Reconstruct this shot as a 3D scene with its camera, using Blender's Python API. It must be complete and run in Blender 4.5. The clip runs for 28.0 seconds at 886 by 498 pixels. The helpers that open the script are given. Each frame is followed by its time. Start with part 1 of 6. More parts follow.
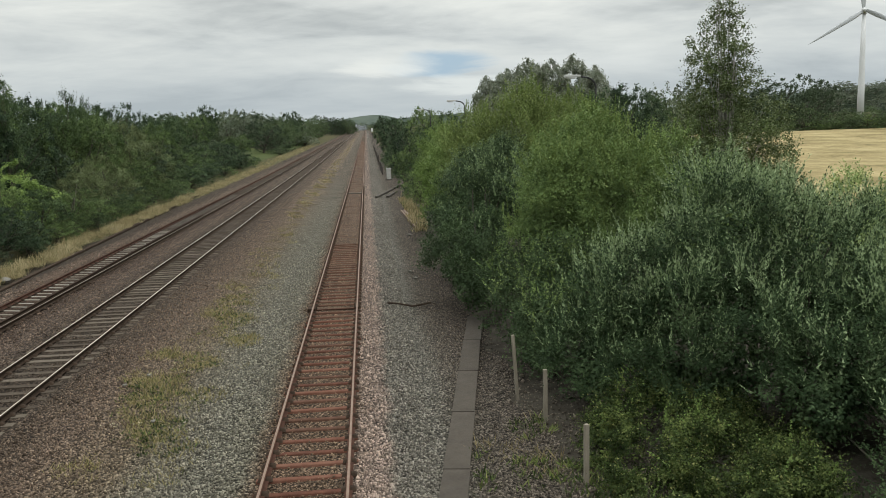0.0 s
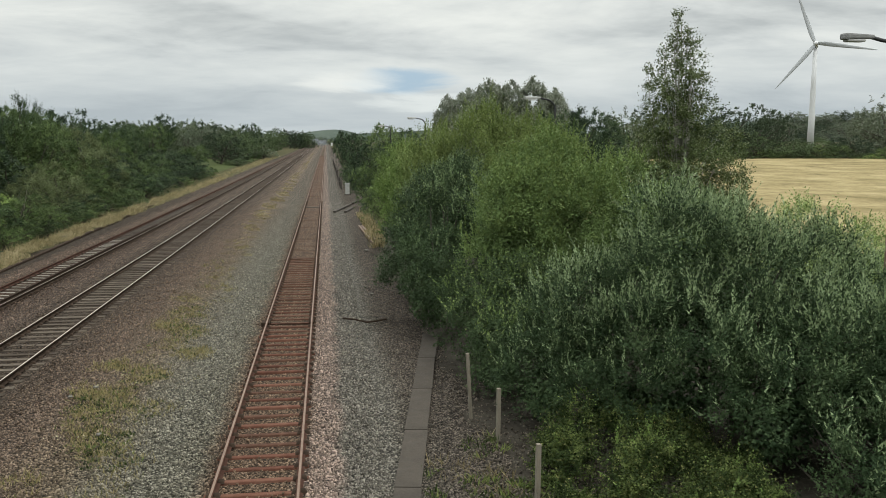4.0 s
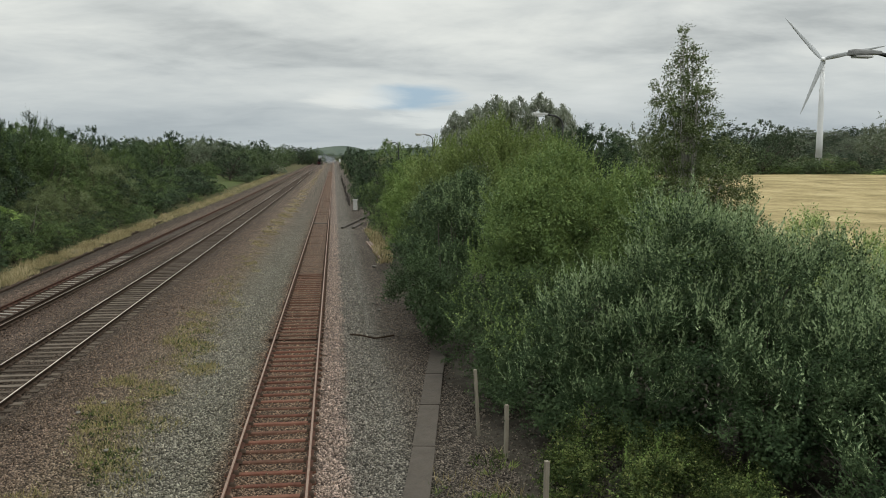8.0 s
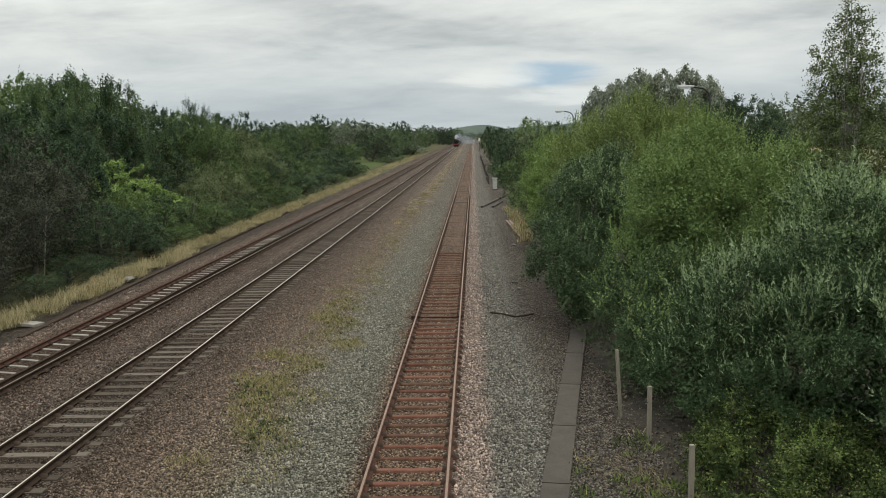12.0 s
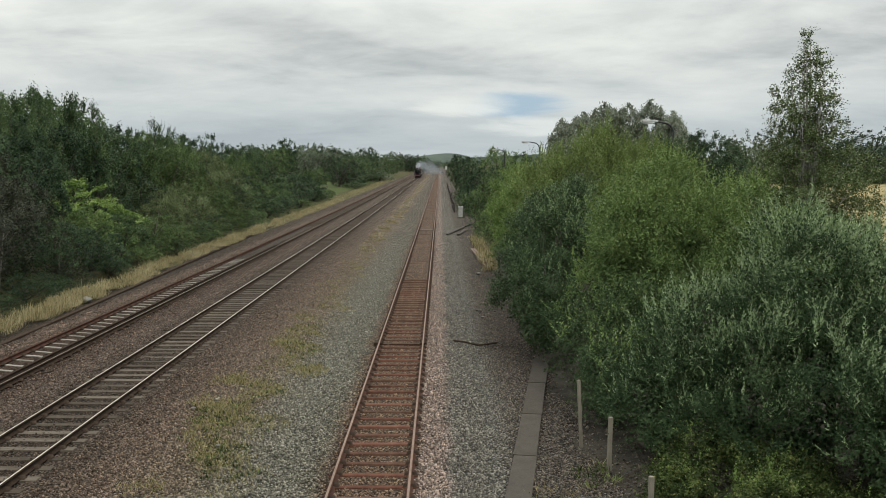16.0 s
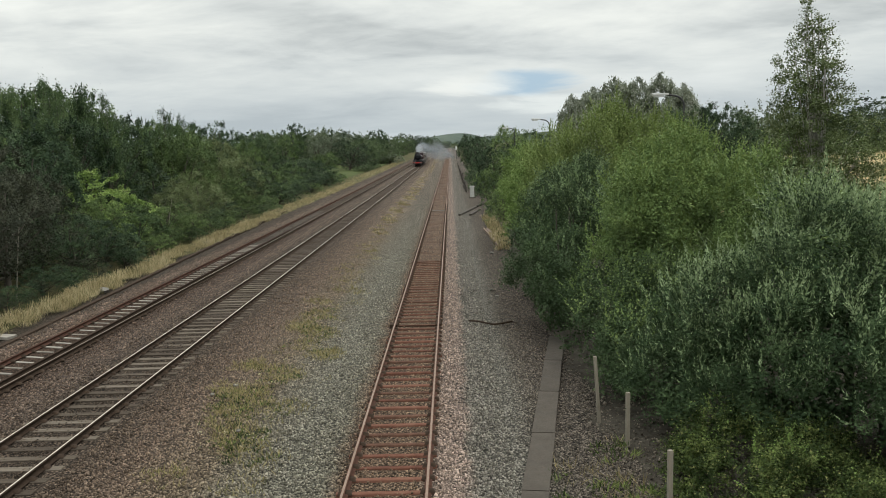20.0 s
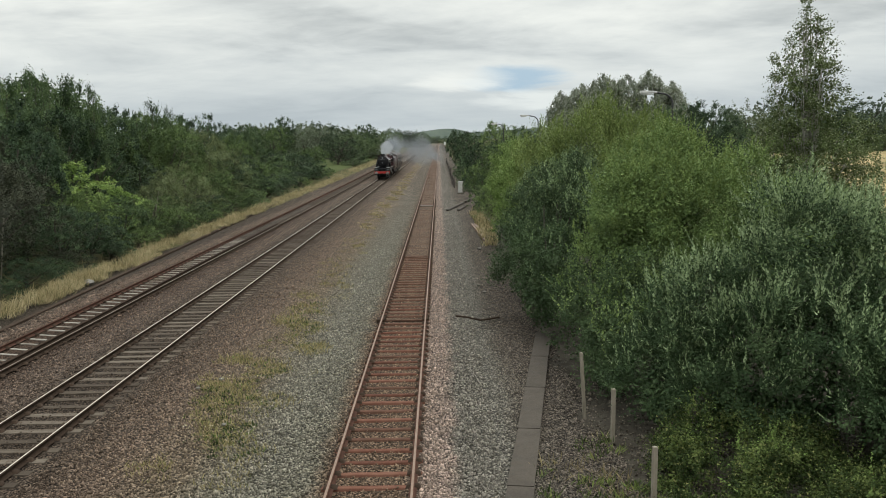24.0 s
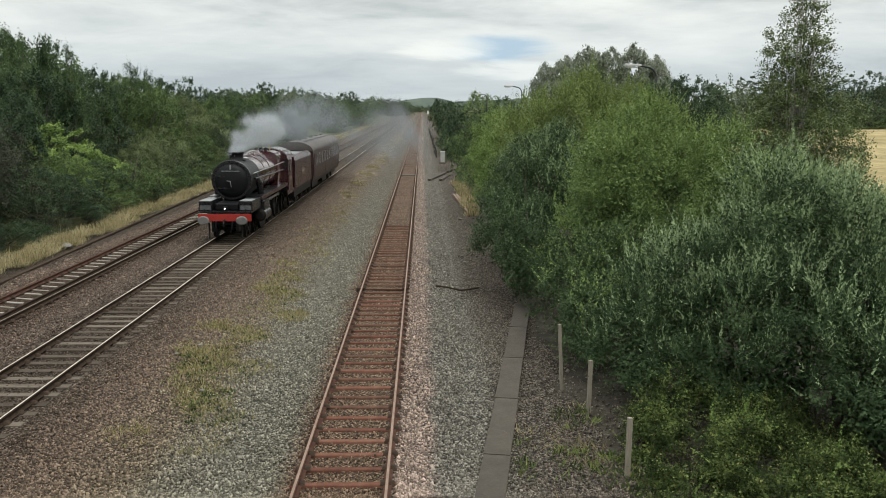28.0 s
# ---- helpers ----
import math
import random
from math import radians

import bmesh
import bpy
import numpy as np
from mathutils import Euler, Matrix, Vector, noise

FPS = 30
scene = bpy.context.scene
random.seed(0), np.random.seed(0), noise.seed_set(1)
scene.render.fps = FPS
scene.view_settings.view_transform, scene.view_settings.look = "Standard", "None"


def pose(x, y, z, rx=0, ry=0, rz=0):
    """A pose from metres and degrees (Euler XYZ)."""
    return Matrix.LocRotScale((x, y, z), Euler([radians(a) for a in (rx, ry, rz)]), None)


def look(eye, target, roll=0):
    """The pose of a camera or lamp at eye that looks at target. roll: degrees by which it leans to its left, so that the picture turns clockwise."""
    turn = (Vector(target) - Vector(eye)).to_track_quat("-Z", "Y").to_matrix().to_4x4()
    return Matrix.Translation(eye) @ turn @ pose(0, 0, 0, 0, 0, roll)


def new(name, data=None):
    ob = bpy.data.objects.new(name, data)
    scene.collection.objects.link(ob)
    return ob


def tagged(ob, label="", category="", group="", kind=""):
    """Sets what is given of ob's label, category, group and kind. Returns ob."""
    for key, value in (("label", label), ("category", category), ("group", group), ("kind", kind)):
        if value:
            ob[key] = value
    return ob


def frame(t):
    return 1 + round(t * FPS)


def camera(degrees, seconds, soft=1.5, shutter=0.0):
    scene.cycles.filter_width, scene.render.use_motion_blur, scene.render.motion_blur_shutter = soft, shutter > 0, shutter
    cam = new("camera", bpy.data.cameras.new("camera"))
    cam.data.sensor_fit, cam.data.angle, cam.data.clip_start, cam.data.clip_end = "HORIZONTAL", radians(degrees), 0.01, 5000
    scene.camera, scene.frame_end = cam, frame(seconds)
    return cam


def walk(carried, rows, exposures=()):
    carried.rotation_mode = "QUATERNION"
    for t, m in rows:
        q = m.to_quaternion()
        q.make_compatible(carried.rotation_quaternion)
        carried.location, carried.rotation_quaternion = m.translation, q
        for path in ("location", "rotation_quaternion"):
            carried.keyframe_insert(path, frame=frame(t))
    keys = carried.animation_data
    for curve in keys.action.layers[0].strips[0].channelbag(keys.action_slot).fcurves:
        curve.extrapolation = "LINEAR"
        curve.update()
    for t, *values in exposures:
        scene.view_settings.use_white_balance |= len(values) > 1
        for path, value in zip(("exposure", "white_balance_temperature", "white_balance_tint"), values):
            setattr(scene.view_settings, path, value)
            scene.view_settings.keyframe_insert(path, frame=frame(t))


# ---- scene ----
HEIGHT = 6.23          # the camera's height over the sleepers, on a bridge across the line
cam = camera(55.1, 28.0, soft=0.9)
TURNS = [  # seconds, yaw, pitch, roll
    (0.0, -5.13, -8.30, 1.83), (0.5, -6.10, -9.06, 1.23), (1.0, -7.93, -8.81, 0.48), (1.5, -8.67, -8.70, 0.54),
    (2.0, -8.58, -8.12, 0.30), (2.5, -8.14, -7.51, 0.08), (3.0, -7.75, -7.48, 0.17), (3.5, -7.76, -7.34, 0.03),
    (5.5, -7.84, -6.75, -0.02), (6.0, -7.87, -6.55, -0.09), (6.5, -7.87, -6.39, -0.06), (7.0, -7.70, -6.22, -0.10),
    (7.5, -7.34, -6.08, -0.06), (8.0, -7.28, -6.11, 0.05), (8.5, -7.28, -6.05, -0.04), (9.0, -6.90, -6.01, 0.04),
    (9.5, -6.45, -6.24, 0.57), (10.0, -6.33, -6.33, 1.03), (10.5, -5.57, -6.08, 1.00), (11.0, -2.36, -5.99, 1.24),
    (11.5, 1.31, -6.63, 1.76), (12.0, 2.04, -7.44, 1.34), (12.5, 1.60, -7.56, 0.98), (14.5, 0.37, -6.44, 0.23),
    (15.0, 0.22, -5.98, 0.12), (15.5, -0.04, -5.61, -0.11), (16.0, -0.18, -5.62, -0.17), (16.5, 0.01, -5.87, 0.46),
    (17.0, 0.38, -6.26, 1.61), (17.5, 0.36, -6.91, 1.72), (18.0, 0.52, -7.35, 1.64), (18.5, 0.76, -7.07, 1.55),
    (19.0, 0.64, -6.87, 1.55), (19.5, 0.48, -6.93, 1.56), (20.0, 0.50, -6.92, 1.60), (20.5, 0.28, -6.85, 1.51),
    (21.0, 0.07, -6.88, 1.40), (21.5, 0.19, -7.00, 1.44), (23.5, 0.00, -7.09, 1.20), (24.0, -0.26, -7.25, 0.96),
    (24.5, 0.11, -7.72, 1.21), (25.0, 0.28, -8.32, 1.50), (25.5, -0.92, -9.03, 1.17), (26.0, -1.71, -9.13, 0.42),
    (26.5, -1.76, -8.88, 0.06), (27.0, -2.05, -9.04, -0.14), (27.5, -2.39, -9.25, -0.26), (28.0, -1.39, -9.29, -0.22)]
walk(cam, [(t, pose(0, 0, HEIGHT, 90 + p, r, y)) for t, y, p, r in TURNS], exposures=[(t, e, 6560, 5) for t, e in ((0.0, -0.16), (4.0, -0.12), (7.0, -0.16), (8.0, -0.27), (9.0, -0.21), (10.0, -0.14), (12.0, -0.15), (16.0, -0.17), (20.0, -0.06), (24.0, -0.06), (25.0, 0.0), (26.0, 0.2), (27.0, 0.11), (28.0, 0.05))])


# ---- node helpers ----
class Nodes:
    """A short way to write node trees."""

    def __init__(self, tree):
        self.tree = tree
        tree.nodes.clear()

    def add(self, kind, operation="", data_type="", blend_type="", interpolation_type=""):
        n = self.tree.nodes.new(kind)
        if data_type:
            n.data_type = data_type
        if operation:
            n.operation = operation
        if blend_type:
            n.blend_type = blend_type
        if interpolation_type:
            n.interpolation_type = interpolation_type
        return n

    def link(self, a, b):
        self.tree.links.new(a, b)

    def math(self, op, a, b=None, c=None):
        n = self.add("ShaderNodeMath", operation=op)
        for i, v in enumerate((a, b, c)):
            if v is None:
                continue
            if isinstance(v, (int, float)):
                n.inputs[i].default_value = v
            else:
                self.link(v, n.inputs[i])
        return n.outputs[0]

    def noise(self, vector, scale, detail=4, rough=0.55, distort=0.0):
        n = self.add("ShaderNodeTexNoise")
        n.inputs["Scale"].default_value, n.inputs["Detail"].default_value = scale, detail
        n.inputs["Roughness"].default_value, n.inputs["Distortion"].default_value = rough, distort
        if vector is not None:
            self.link(vector, n.inputs["Vector"])
        return n.outputs["Fac"]

    def ramp(self, fac, stops, mode="LINEAR"):
        n = self.add("ShaderNodeValToRGB")
        n.color_ramp.interpolation = mode
        els = n.color_ramp.elements
        while len(els) < len(stops):
            els.new(0.5)
        for e, (p, c) in zip(els, stops):
            e.position = p
            e.color = (*c, 1) if len(c) == 3 else c
        if not isinstance(fac, (int, float)):
            self.link(fac, n.inputs[0])
        return n.outputs["Color"]

    def span(self, value, a, b, c=0.0, d=1.0, smooth=False):
        n = self.add("ShaderNodeMapRange", interpolation_type="SMOOTHSTEP" if smooth else "LINEAR")
        self.link(value, n.inputs[0])
        for i, v in zip((1, 2, 3, 4), (a, b, c, d)):
            n.inputs[i].default_value = v
        return n.outputs[0]

    def mix(self, fac, a, b, blend="MIX"):
        n = self.add("ShaderNodeMix", data_type="RGBA", blend_type=blend)
        for socket, v in ((n.inputs["Factor"], fac), (n.inputs[6], a), (n.inputs[7], b)):
            if isinstance(v, (int, float)):
                socket.default_value = v
            elif isinstance(v, tuple):
                socket.default_value = (*v, 1)
            else:
                self.link(v, socket)
        return n.outputs[2]


# ---- world and sun: a broken overcast ----
SUN_UP, SUN_TURN = 60.0, 150.0
world = bpy.data.worlds.new("overcast_sky")
scene.world = world
world.use_nodes = True
w = Nodes(world.node_tree)
sky = w.add("ShaderNodeTexSky")
sky.sky_type, sky.sun_disc = "NISHITA", False
sky.sun_elevation, sky.sun_rotation = radians(SUN_UP), radians(SUN_TURN)
coord = w.add("ShaderNodeTexCoord").outputs["Generated"]
sep = w.add("ShaderNodeSeparateXYZ")
w.link(coord, sep.inputs[0])
lift = w.math("ADD", w.math("MAXIMUM", sep.outputs["Z"], 0.0), 0.17)
flat = w.add("ShaderNodeCombineXYZ")
w.link(w.math("DIVIDE", sep.outputs["X"], lift), flat.inputs[0])
w.link(w.math("DIVIDE", sep.outputs["Y"], lift), flat.inputs[1])
flat.inputs[2].default_value = 3.1
squash = w.add("ShaderNodeVectorMath", operation="MULTIPLY")
w.link(flat.outputs[0], squash.inputs[0])
squash.inputs[1].default_value = (0.75, 1.0, 1.0)
banks = w.noise(squash.outputs[0], 0.68, 6, 0.5, 0.3)
wisps = w.noise(squash.outputs[0], 1.7, 6, 0.58, 0.5)
billow = w.noise(squash.outputs[0], 4.6, 5, 0.6, 0.4)
cover = w.math("ADD", w.math("ADD", w.math("MULTIPLY", banks, 0.64), w.math("MULTIPLY", wisps, 0.26)), w.math("MULTIPLY", billow, 0.10))
cloud = w.ramp(cover, [(0.39, (1.05, 1.05, 1.03)), (0.468, (0.91, 0.92, 0.91)), (0.527, (0.755, 0.775, 0.785)), (0.59, (0.55, 0.575, 0.595))])
blue = w.add("ShaderNodeMix", data_type="RGBA", blend_type="MULTIPLY")
blue.inputs["Factor"].default_value = 1.0
w.link(sky.outputs[0], blue.inputs[6])
blue.inputs[7].default_value = (0.11, 0.11, 0.11, 1)
gap = w.span(cover, 0.34, 0.28, 0.0, 0.55, True)
low = w.span(sep.outputs["Z"], 0.0, 0.15, 0.75, 0.0, True)
hazy = w.mix(low, cloud, (0.475, 0.535, 0.60))
# a break in the cloud low over the line: a bright bank and a strip of pale blue beside it
ahead = w.math("DIVIDE", sep.outputs["X"], w.math("MAXIMUM", sep.outputs["Y"], 0.05))


def sky_patch(x, z, half_x, half_z, amount):
    u = w.math("POWER", w.math("ABSOLUTE", w.math("DIVIDE", w.math("SUBTRACT", ahead, x), half_x)), 2.0)
    v = w.math("POWER", w.math("ABSOLUTE", w.math("DIVIDE", w.math("SUBTRACT", sep.outputs["Z"], z), half_z)), 2.0)
    ragged = w.math("ADD", w.math("ADD", u, v), w.math("MULTIPLY", w.math("SUBTRACT", wisps, 0.5), 5.0))
    return w.span(ragged, 1.2, -0.2, 0.0, amount, True)


hazy = w.mix(sky_patch(0.095, 0.070, 0.075, 0.016, 0.9), hazy, (0.44, 0.585, 0.74))
hazy = w.mix(sky_patch(0.025, 0.070, 0.06, 0.013, 0.75), hazy, (0.98, 0.985, 0.97))
hazy = w.mix(sky_patch(0.14, 0.046, 0.09, 0.012, 0.8), hazy, (0.88, 0.91, 0.92))
high = w.span(sep.outputs["Z"], 0.17, 0.95, 1.0, 3.0)
seen = w.mix(gap, hazy, blue.outputs[2])
back = w.add("ShaderNodeBackground")
w.link(seen, back.inputs[0])
w.link(high, back.inputs[1])
w.link(back.outputs[0], w.add("ShaderNodeOutputWorld").inputs[0])

sun = new("sun", bpy.data.lights.new("sun", "SUN"))
sun.data.energy, sun.data.angle, sun.data.color = 1.2, radians(30), (1.0, 0.96, 0.9)
sun.matrix_world = look((0, 0, 0), (-math.sin(radians(SUN_TURN)), -math.cos(radians(SUN_TURN)), -math.tan(radians(SUN_UP))))


# ---- materials ----
TONE = 0.715  # one even scale on every base colour, balanced against the bright sky


def dulled(c):
    return tuple(v * TONE for v in c)


def surface(name, stops, scale=3.0, rough=0.8, metal=0.0, bump=0.0, bump_scale=40.0, grain=0.0, tint=0.0, stretch=(1, 1, 1), fleck=None, shine=0.35, coat=0.0):
    """A material whose colour runs over stops by noise at two scales, with fine relief."""
    m = bpy.data.materials.new(name)
    m.use_nodes = True
    n = Nodes(m.node_tree)
    at = n.add("ShaderNodeMapping")
    n.link(n.add("ShaderNodeTexCoord").outputs["Object"], at.inputs[0])
    at.inputs["Scale"].default_value = stretch
    v = at.outputs[0]
    fac = n.math("ADD", n.math("MULTIPLY", n.noise(v, scale, 5, 0.6), 0.65), n.math("MULTIPLY", n.noise(v, scale * 9, 4, 0.6), 0.35))
    if tint:
        fac = n.math("ADD", fac, n.math("MULTIPLY", n.math("SUBTRACT", n.add("ShaderNodeObjectInfo").outputs["Random"], 0.5), tint))
    if grain:
        fac = n.math("ADD", fac, n.math("MULTIPLY", n.math("SUBTRACT", n.add("ShaderNodeNewGeometry").outputs["Random Per Island"], 0.5), grain))
    k = len(stops)
    color = n.ramp(fac, [(0.3 + 0.4 * i / max(1, k - 1), dulled(c)) for i, c in enumerate(stops)])
    if fleck:
        color = n.mix(n.span(n.noise(v, scale * 3.3, 6, 0.7), 0.58, 0.70, 0.0, 0.8, True), color, dulled(fleck))
    b = n.add("ShaderNodeBsdfPrincipled")
    n.link(color, b.inputs["Base Color"])
    b.inputs["Metallic"].default_value = metal
    b.inputs["Specular IOR Level"].default_value = shine
    b.inputs["Coat Weight"].default_value, b.inputs["Coat Roughness"].default_value, b.inputs["Coat IOR"].default_value = coat, 0.06, 1.55
    n.link(n.span(n.noise(v, scale * 4, 3), 0.3, 0.7, max(0.02, rough - 0.1), min(1, rough + 0.1)), b.inputs["Roughness"])
    if bump:
        h = n.add("ShaderNodeBump")
        h.inputs["Strength"].default_value, h.inputs["Distance"].default_value = bump, 0.02
        n.link(n.noise(v, bump_scale, 5, 0.7), h.inputs["Height"])
        n.link(h.outputs[0], b.inputs["Normal"])
    n.link(b.outputs[0], n.add("ShaderNodeOutputMaterial").inputs[0])
    return m


def foliage(name, dark, mid, light, pale=None, pale_share=0.2, rough=0.55, through_share=0.28, apart=0.3, grain=0.42, patch=0.9, patchy=0.5):
    """Leaves: each leaf its own shade, some turning a pale underside, a little light passing through."""
    m = bpy.data.materials.new(name)
    m.use_nodes = True
    n = Nodes(m.node_tree)
    each = n.add("ShaderNodeNewGeometry").outputs["Random Per Island"]
    v = n.add("ShaderNodeTexCoord").outputs["Object"]
    tree = n.add("ShaderNodeObjectInfo").outputs["Random"]
    fac = n.math("ADD", n.math("ADD", n.math("MULTIPLY", each, grain), 0.27 - grain / 2), n.math("MULTIPLY", n.math("SUBTRACT", n.noise(v, patch, 3), 0.5), patchy))
    fac = n.math("ADD", fac, 0.25)
    fac = n.math("ADD", fac, n.math("MULTIPLY", n.math("SUBTRACT", tree, 0.5), apart))
    stops = [(0.15, dulled(dark)), (0.5, dulled(mid)), (0.85, dulled(light))]
    color = n.ramp(fac, stops)
    if pale:
        pick = n.math("FRACT", n.math("MULTIPLY", each, 7.31))
        color = n.mix(n.span(pick, 1 - pale_share - 0.02, 1 - pale_share + 0.02), color, dulled(pale))
    b = n.add("ShaderNodeBsdfPrincipled")
    n.link(color, b.inputs["Base Color"])
    b.inputs["Roughness"].default_value = rough
    b.inputs["Specular IOR Level"].default_value = 0.09
    t = n.add("ShaderNodeBsdfTranslucent")
    n.link(color, t.inputs[0])
    s = n.add("ShaderNodeMixShader")
    s.inputs[0].default_value = through_share
    n.link(b.outputs[0], s.inputs[1])
    n.link(t.outputs[0], s.inputs[2])
    n.link(s.outputs[0], n.add("ShaderNodeOutputMaterial").inputs[0])
    return m


def ballast_material(name, stones):
    """Stone ballast: bands of brown, grey and pink stone that run along the line, spoilt with rust by the tracks."""
    m = bpy.data.materials.new(name)
    m.use_nodes = True
    n = Nodes(m.node_tree)
    v = n.add("ShaderNodeTexCoord").outputs["Object"]
    s = n.add("ShaderNodeSeparateXYZ")
    n.link(v, s.inputs[0])
    wide = n.noise(v, 0.45, 4, 0.6)
    fine = n.noise(v, 2.6, 4, 0.6)
    x = n.math("ADD", s.outputs["X"], n.math("MULTIPLY", n.math("SUBTRACT", wide, 0.5), 0.7))
    x = n.math("ADD", x, n.math("MULTIPLY", n.math("SUBTRACT", fine, 0.5), 0.45))
    bands = [(-16.5, (0.060, 0.048, 0.035)), (-15.4, (0.073, 0.057, 0.044)), (-14.6, (0.166, 0.122, 0.096)), (-13.9, (0.105, 0.070, 0.052)),
             (-12.9, (0.061, 0.041, 0.029)), (-11.9, (0.094, 0.067, 0.051)), (-11, (0.134, 0.100, 0.079)), (-10.2, (0.086, 0.066, 0.051)),
             (-9.1, (0.066, 0.050, 0.038)), (-8, (0.093, 0.070, 0.053)), (-6.6, (0.152, 0.112, 0.085)), (-5, (0.175, 0.138, 0.099)),
             (-4.4, (0.180, 0.160, 0.124)), (-3.4, (0.184, 0.172, 0.138)), (-2.6, (0.172, 0.158, 0.124)), (-2.2, (0.150, 0.104, 0.074)),
             (-0.7, (0.152, 0.108, 0.076)), (-0.42, (0.270, 0.206, 0.170)), (0.08, (0.295, 0.228, 0.192)), (0.32, (0.178, 0.162, 0.138)),
             (1.3, (0.170, 0.157, 0.133)), (1.75, (0.130, 0.112, 0.092)), (2.4, (0.115, 0.097, 0.080))]
    fac = n.span(x, -16.5, 2.5)
    half = len(bands) // 2
    def part_ramp(rows):
        return n.ramp(fac, [((p + 16.5) / 19.0, (0.90 * c[0], 0.90 * c[1], 0.90 * c[2])) for p, c in rows])
    color = n.mix(n.span(x, bands[half][0] - 0.01, bands[half][0] + 0.01), part_ramp(bands[:half + 1]), part_ramp(bands[half:]))
    # farther along the ground is browner and finer, with worn soil by the bushes
    far = n.math("MULTIPLY", n.span(s.outputs["Y"], 45.0, 110.0, 0.0, 0.55), n.span(s.outputs["X"], -2.0, -0.5, 1.0, 0.25))
    color = n.mix(far, color, (0.132, 0.100, 0.078))
    sandy = n.math("MULTIPLY", n.math("MULTIPLY", n.span(x, -6.9, -6.1), n.span(x, -4.7, -3.9, 1.0, 0.0)), n.span(s.outputs["Y"], 50.0, 85.0))
    color = n.mix(n.math("MULTIPLY", sandy, n.span(n.noise(v, 0.16, 4, 0.6), 0.42, 0.58, 0.1, 0.75)), color, (0.235, 0.185, 0.138))
    soil = n.math("MULTIPLY", n.span(s.outputs["X"], 1.3, 2.3), n.span(s.outputs["Y"], 20.0, 26.0))
    color = n.mix(n.math("MULTIPLY", soil, n.span(fine, 0.3, 0.6)), color, (0.112, 0.092, 0.075))
    if stones:
        each = n.add("ShaderNodeNewGeometry").outputs["Random Per Island"]
        shade = n.span(n.math("POWER", each, 2.0), 0, 1, 0.60, 2.35)
    else:
        cells = n.add("ShaderNodeTexVoronoi")
        cells.inputs["Scale"].default_value = 21.0
        n.link(v, cells.inputs["Vector"])
        g = n.add("ShaderNodeRGBToBW")
        n.link(cells.outputs["Color"], g.inputs[0])
        # cell edges darken: the shade in gaps between stones, put into the colour
        shade = n.math("MULTIPLY", n.span(g.outputs[0], 0.2, 0.8, 0.46, 1.72), n.span(cells.outputs["Distance"], 0.0, 0.7, 1.45, 0.12))
        shade = n.math("MULTIPLY", shade, n.span(n.noise(v, 5.5, 5, 0.75), 0.3, 0.7, 0.55, 1.5))
    mul = n.add("ShaderNodeVectorMath", operation="SCALE")
    n.link(color, mul.inputs[0])
    n.link(shade, mul.inputs["Scale"])
    b = n.add("ShaderNodeBsdfPrincipled")
    n.link(mul.outputs[0], b.inputs["Base Color"])
    b.inputs["Roughness"].default_value = 0.95
    b.inputs["Specular IOR Level"].default_value = 0.08
    h = n.add("ShaderNodeBump")
    h.inputs["Strength"].default_value, h.inputs["Distance"].default_value = 0.7, 0.04
    n.link(cells.outputs["Distance"] if not stones else n.noise(v, 60, 4), h.inputs["Height"])
    if not stones:
        h.invert = True
    n.link(h.outputs[0], b.inputs["Normal"])
    n.link(b.outputs[0], n.add("ShaderNodeOutputMaterial").inputs[0])
    return m


def smoke_material(name, color, dense=0.33):
    """Smoke: fine pale flakes that let some light through."""
    m = bpy.data.materials.new(name)
    m.use_nodes = True
    n = Nodes(m.node_tree)
    d, t, s = n.add("ShaderNodeBsdfDiffuse"), n.add("ShaderNodeBsdfTranslucent"), n.add("ShaderNodeMixShader")
    d.inputs[0].default_value = t.inputs[0].default_value = (*color, 1)
    n.link(d.outputs[0], s.inputs[1])
    n.link(t.outputs[0], s.inputs[2])
    veil = n.add("ShaderNodeMixShader")
    veil.inputs[0].default_value = dense
    n.link(n.add("ShaderNodeBsdfTransparent").outputs[0], veil.inputs[1])
    n.link(s.outputs[0], veil.inputs[2])
    n.link(veil.outputs[0], n.add("ShaderNodeOutputMaterial").inputs[0])
    return m


def glowing(name, color, strength):
    m = bpy.data.materials.new(name)
    m.use_nodes = True
    n = Nodes(m.node_tree)
    e = n.add("ShaderNodeEmission")
    e.inputs[0].default_value, e.inputs[1].default_value = (*color, 1), strength
    n.link(e.outputs[0], n.add("ShaderNodeOutputMaterial").inputs[0])
    return m


M_BALLAST = ballast_material("ballast", False)
M_STONES = ballast_material("ballast_stones", True)
M_GROUND = surface("rough_grass", [(0.050, 0.052, 0.023), (0.080, 0.077, 0.034), (0.13, 0.115, 0.055)], 0.12, 0.95, bump=0.6, bump_scale=3, shine=0.06)
M_FIELD = surface("dry_grass_field", [(0.105, 0.091, 0.042), (0.28, 0.222, 0.108), (0.42, 0.342, 0.178), (0.54, 0.45, 0.26)], 0.15, 0.95, bump=0.9, bump_scale=2.5, stretch=(1.0, 0.55, 1), fleck=(0.19, 0.15, 0.078), shine=0.06)
M_MEADOW = surface("green_meadow", [(0.055, 0.075, 0.025), (0.075, 0.095, 0.033), (0.11, 0.118, 0.046)], 0.1, 0.95, shine=0.06)
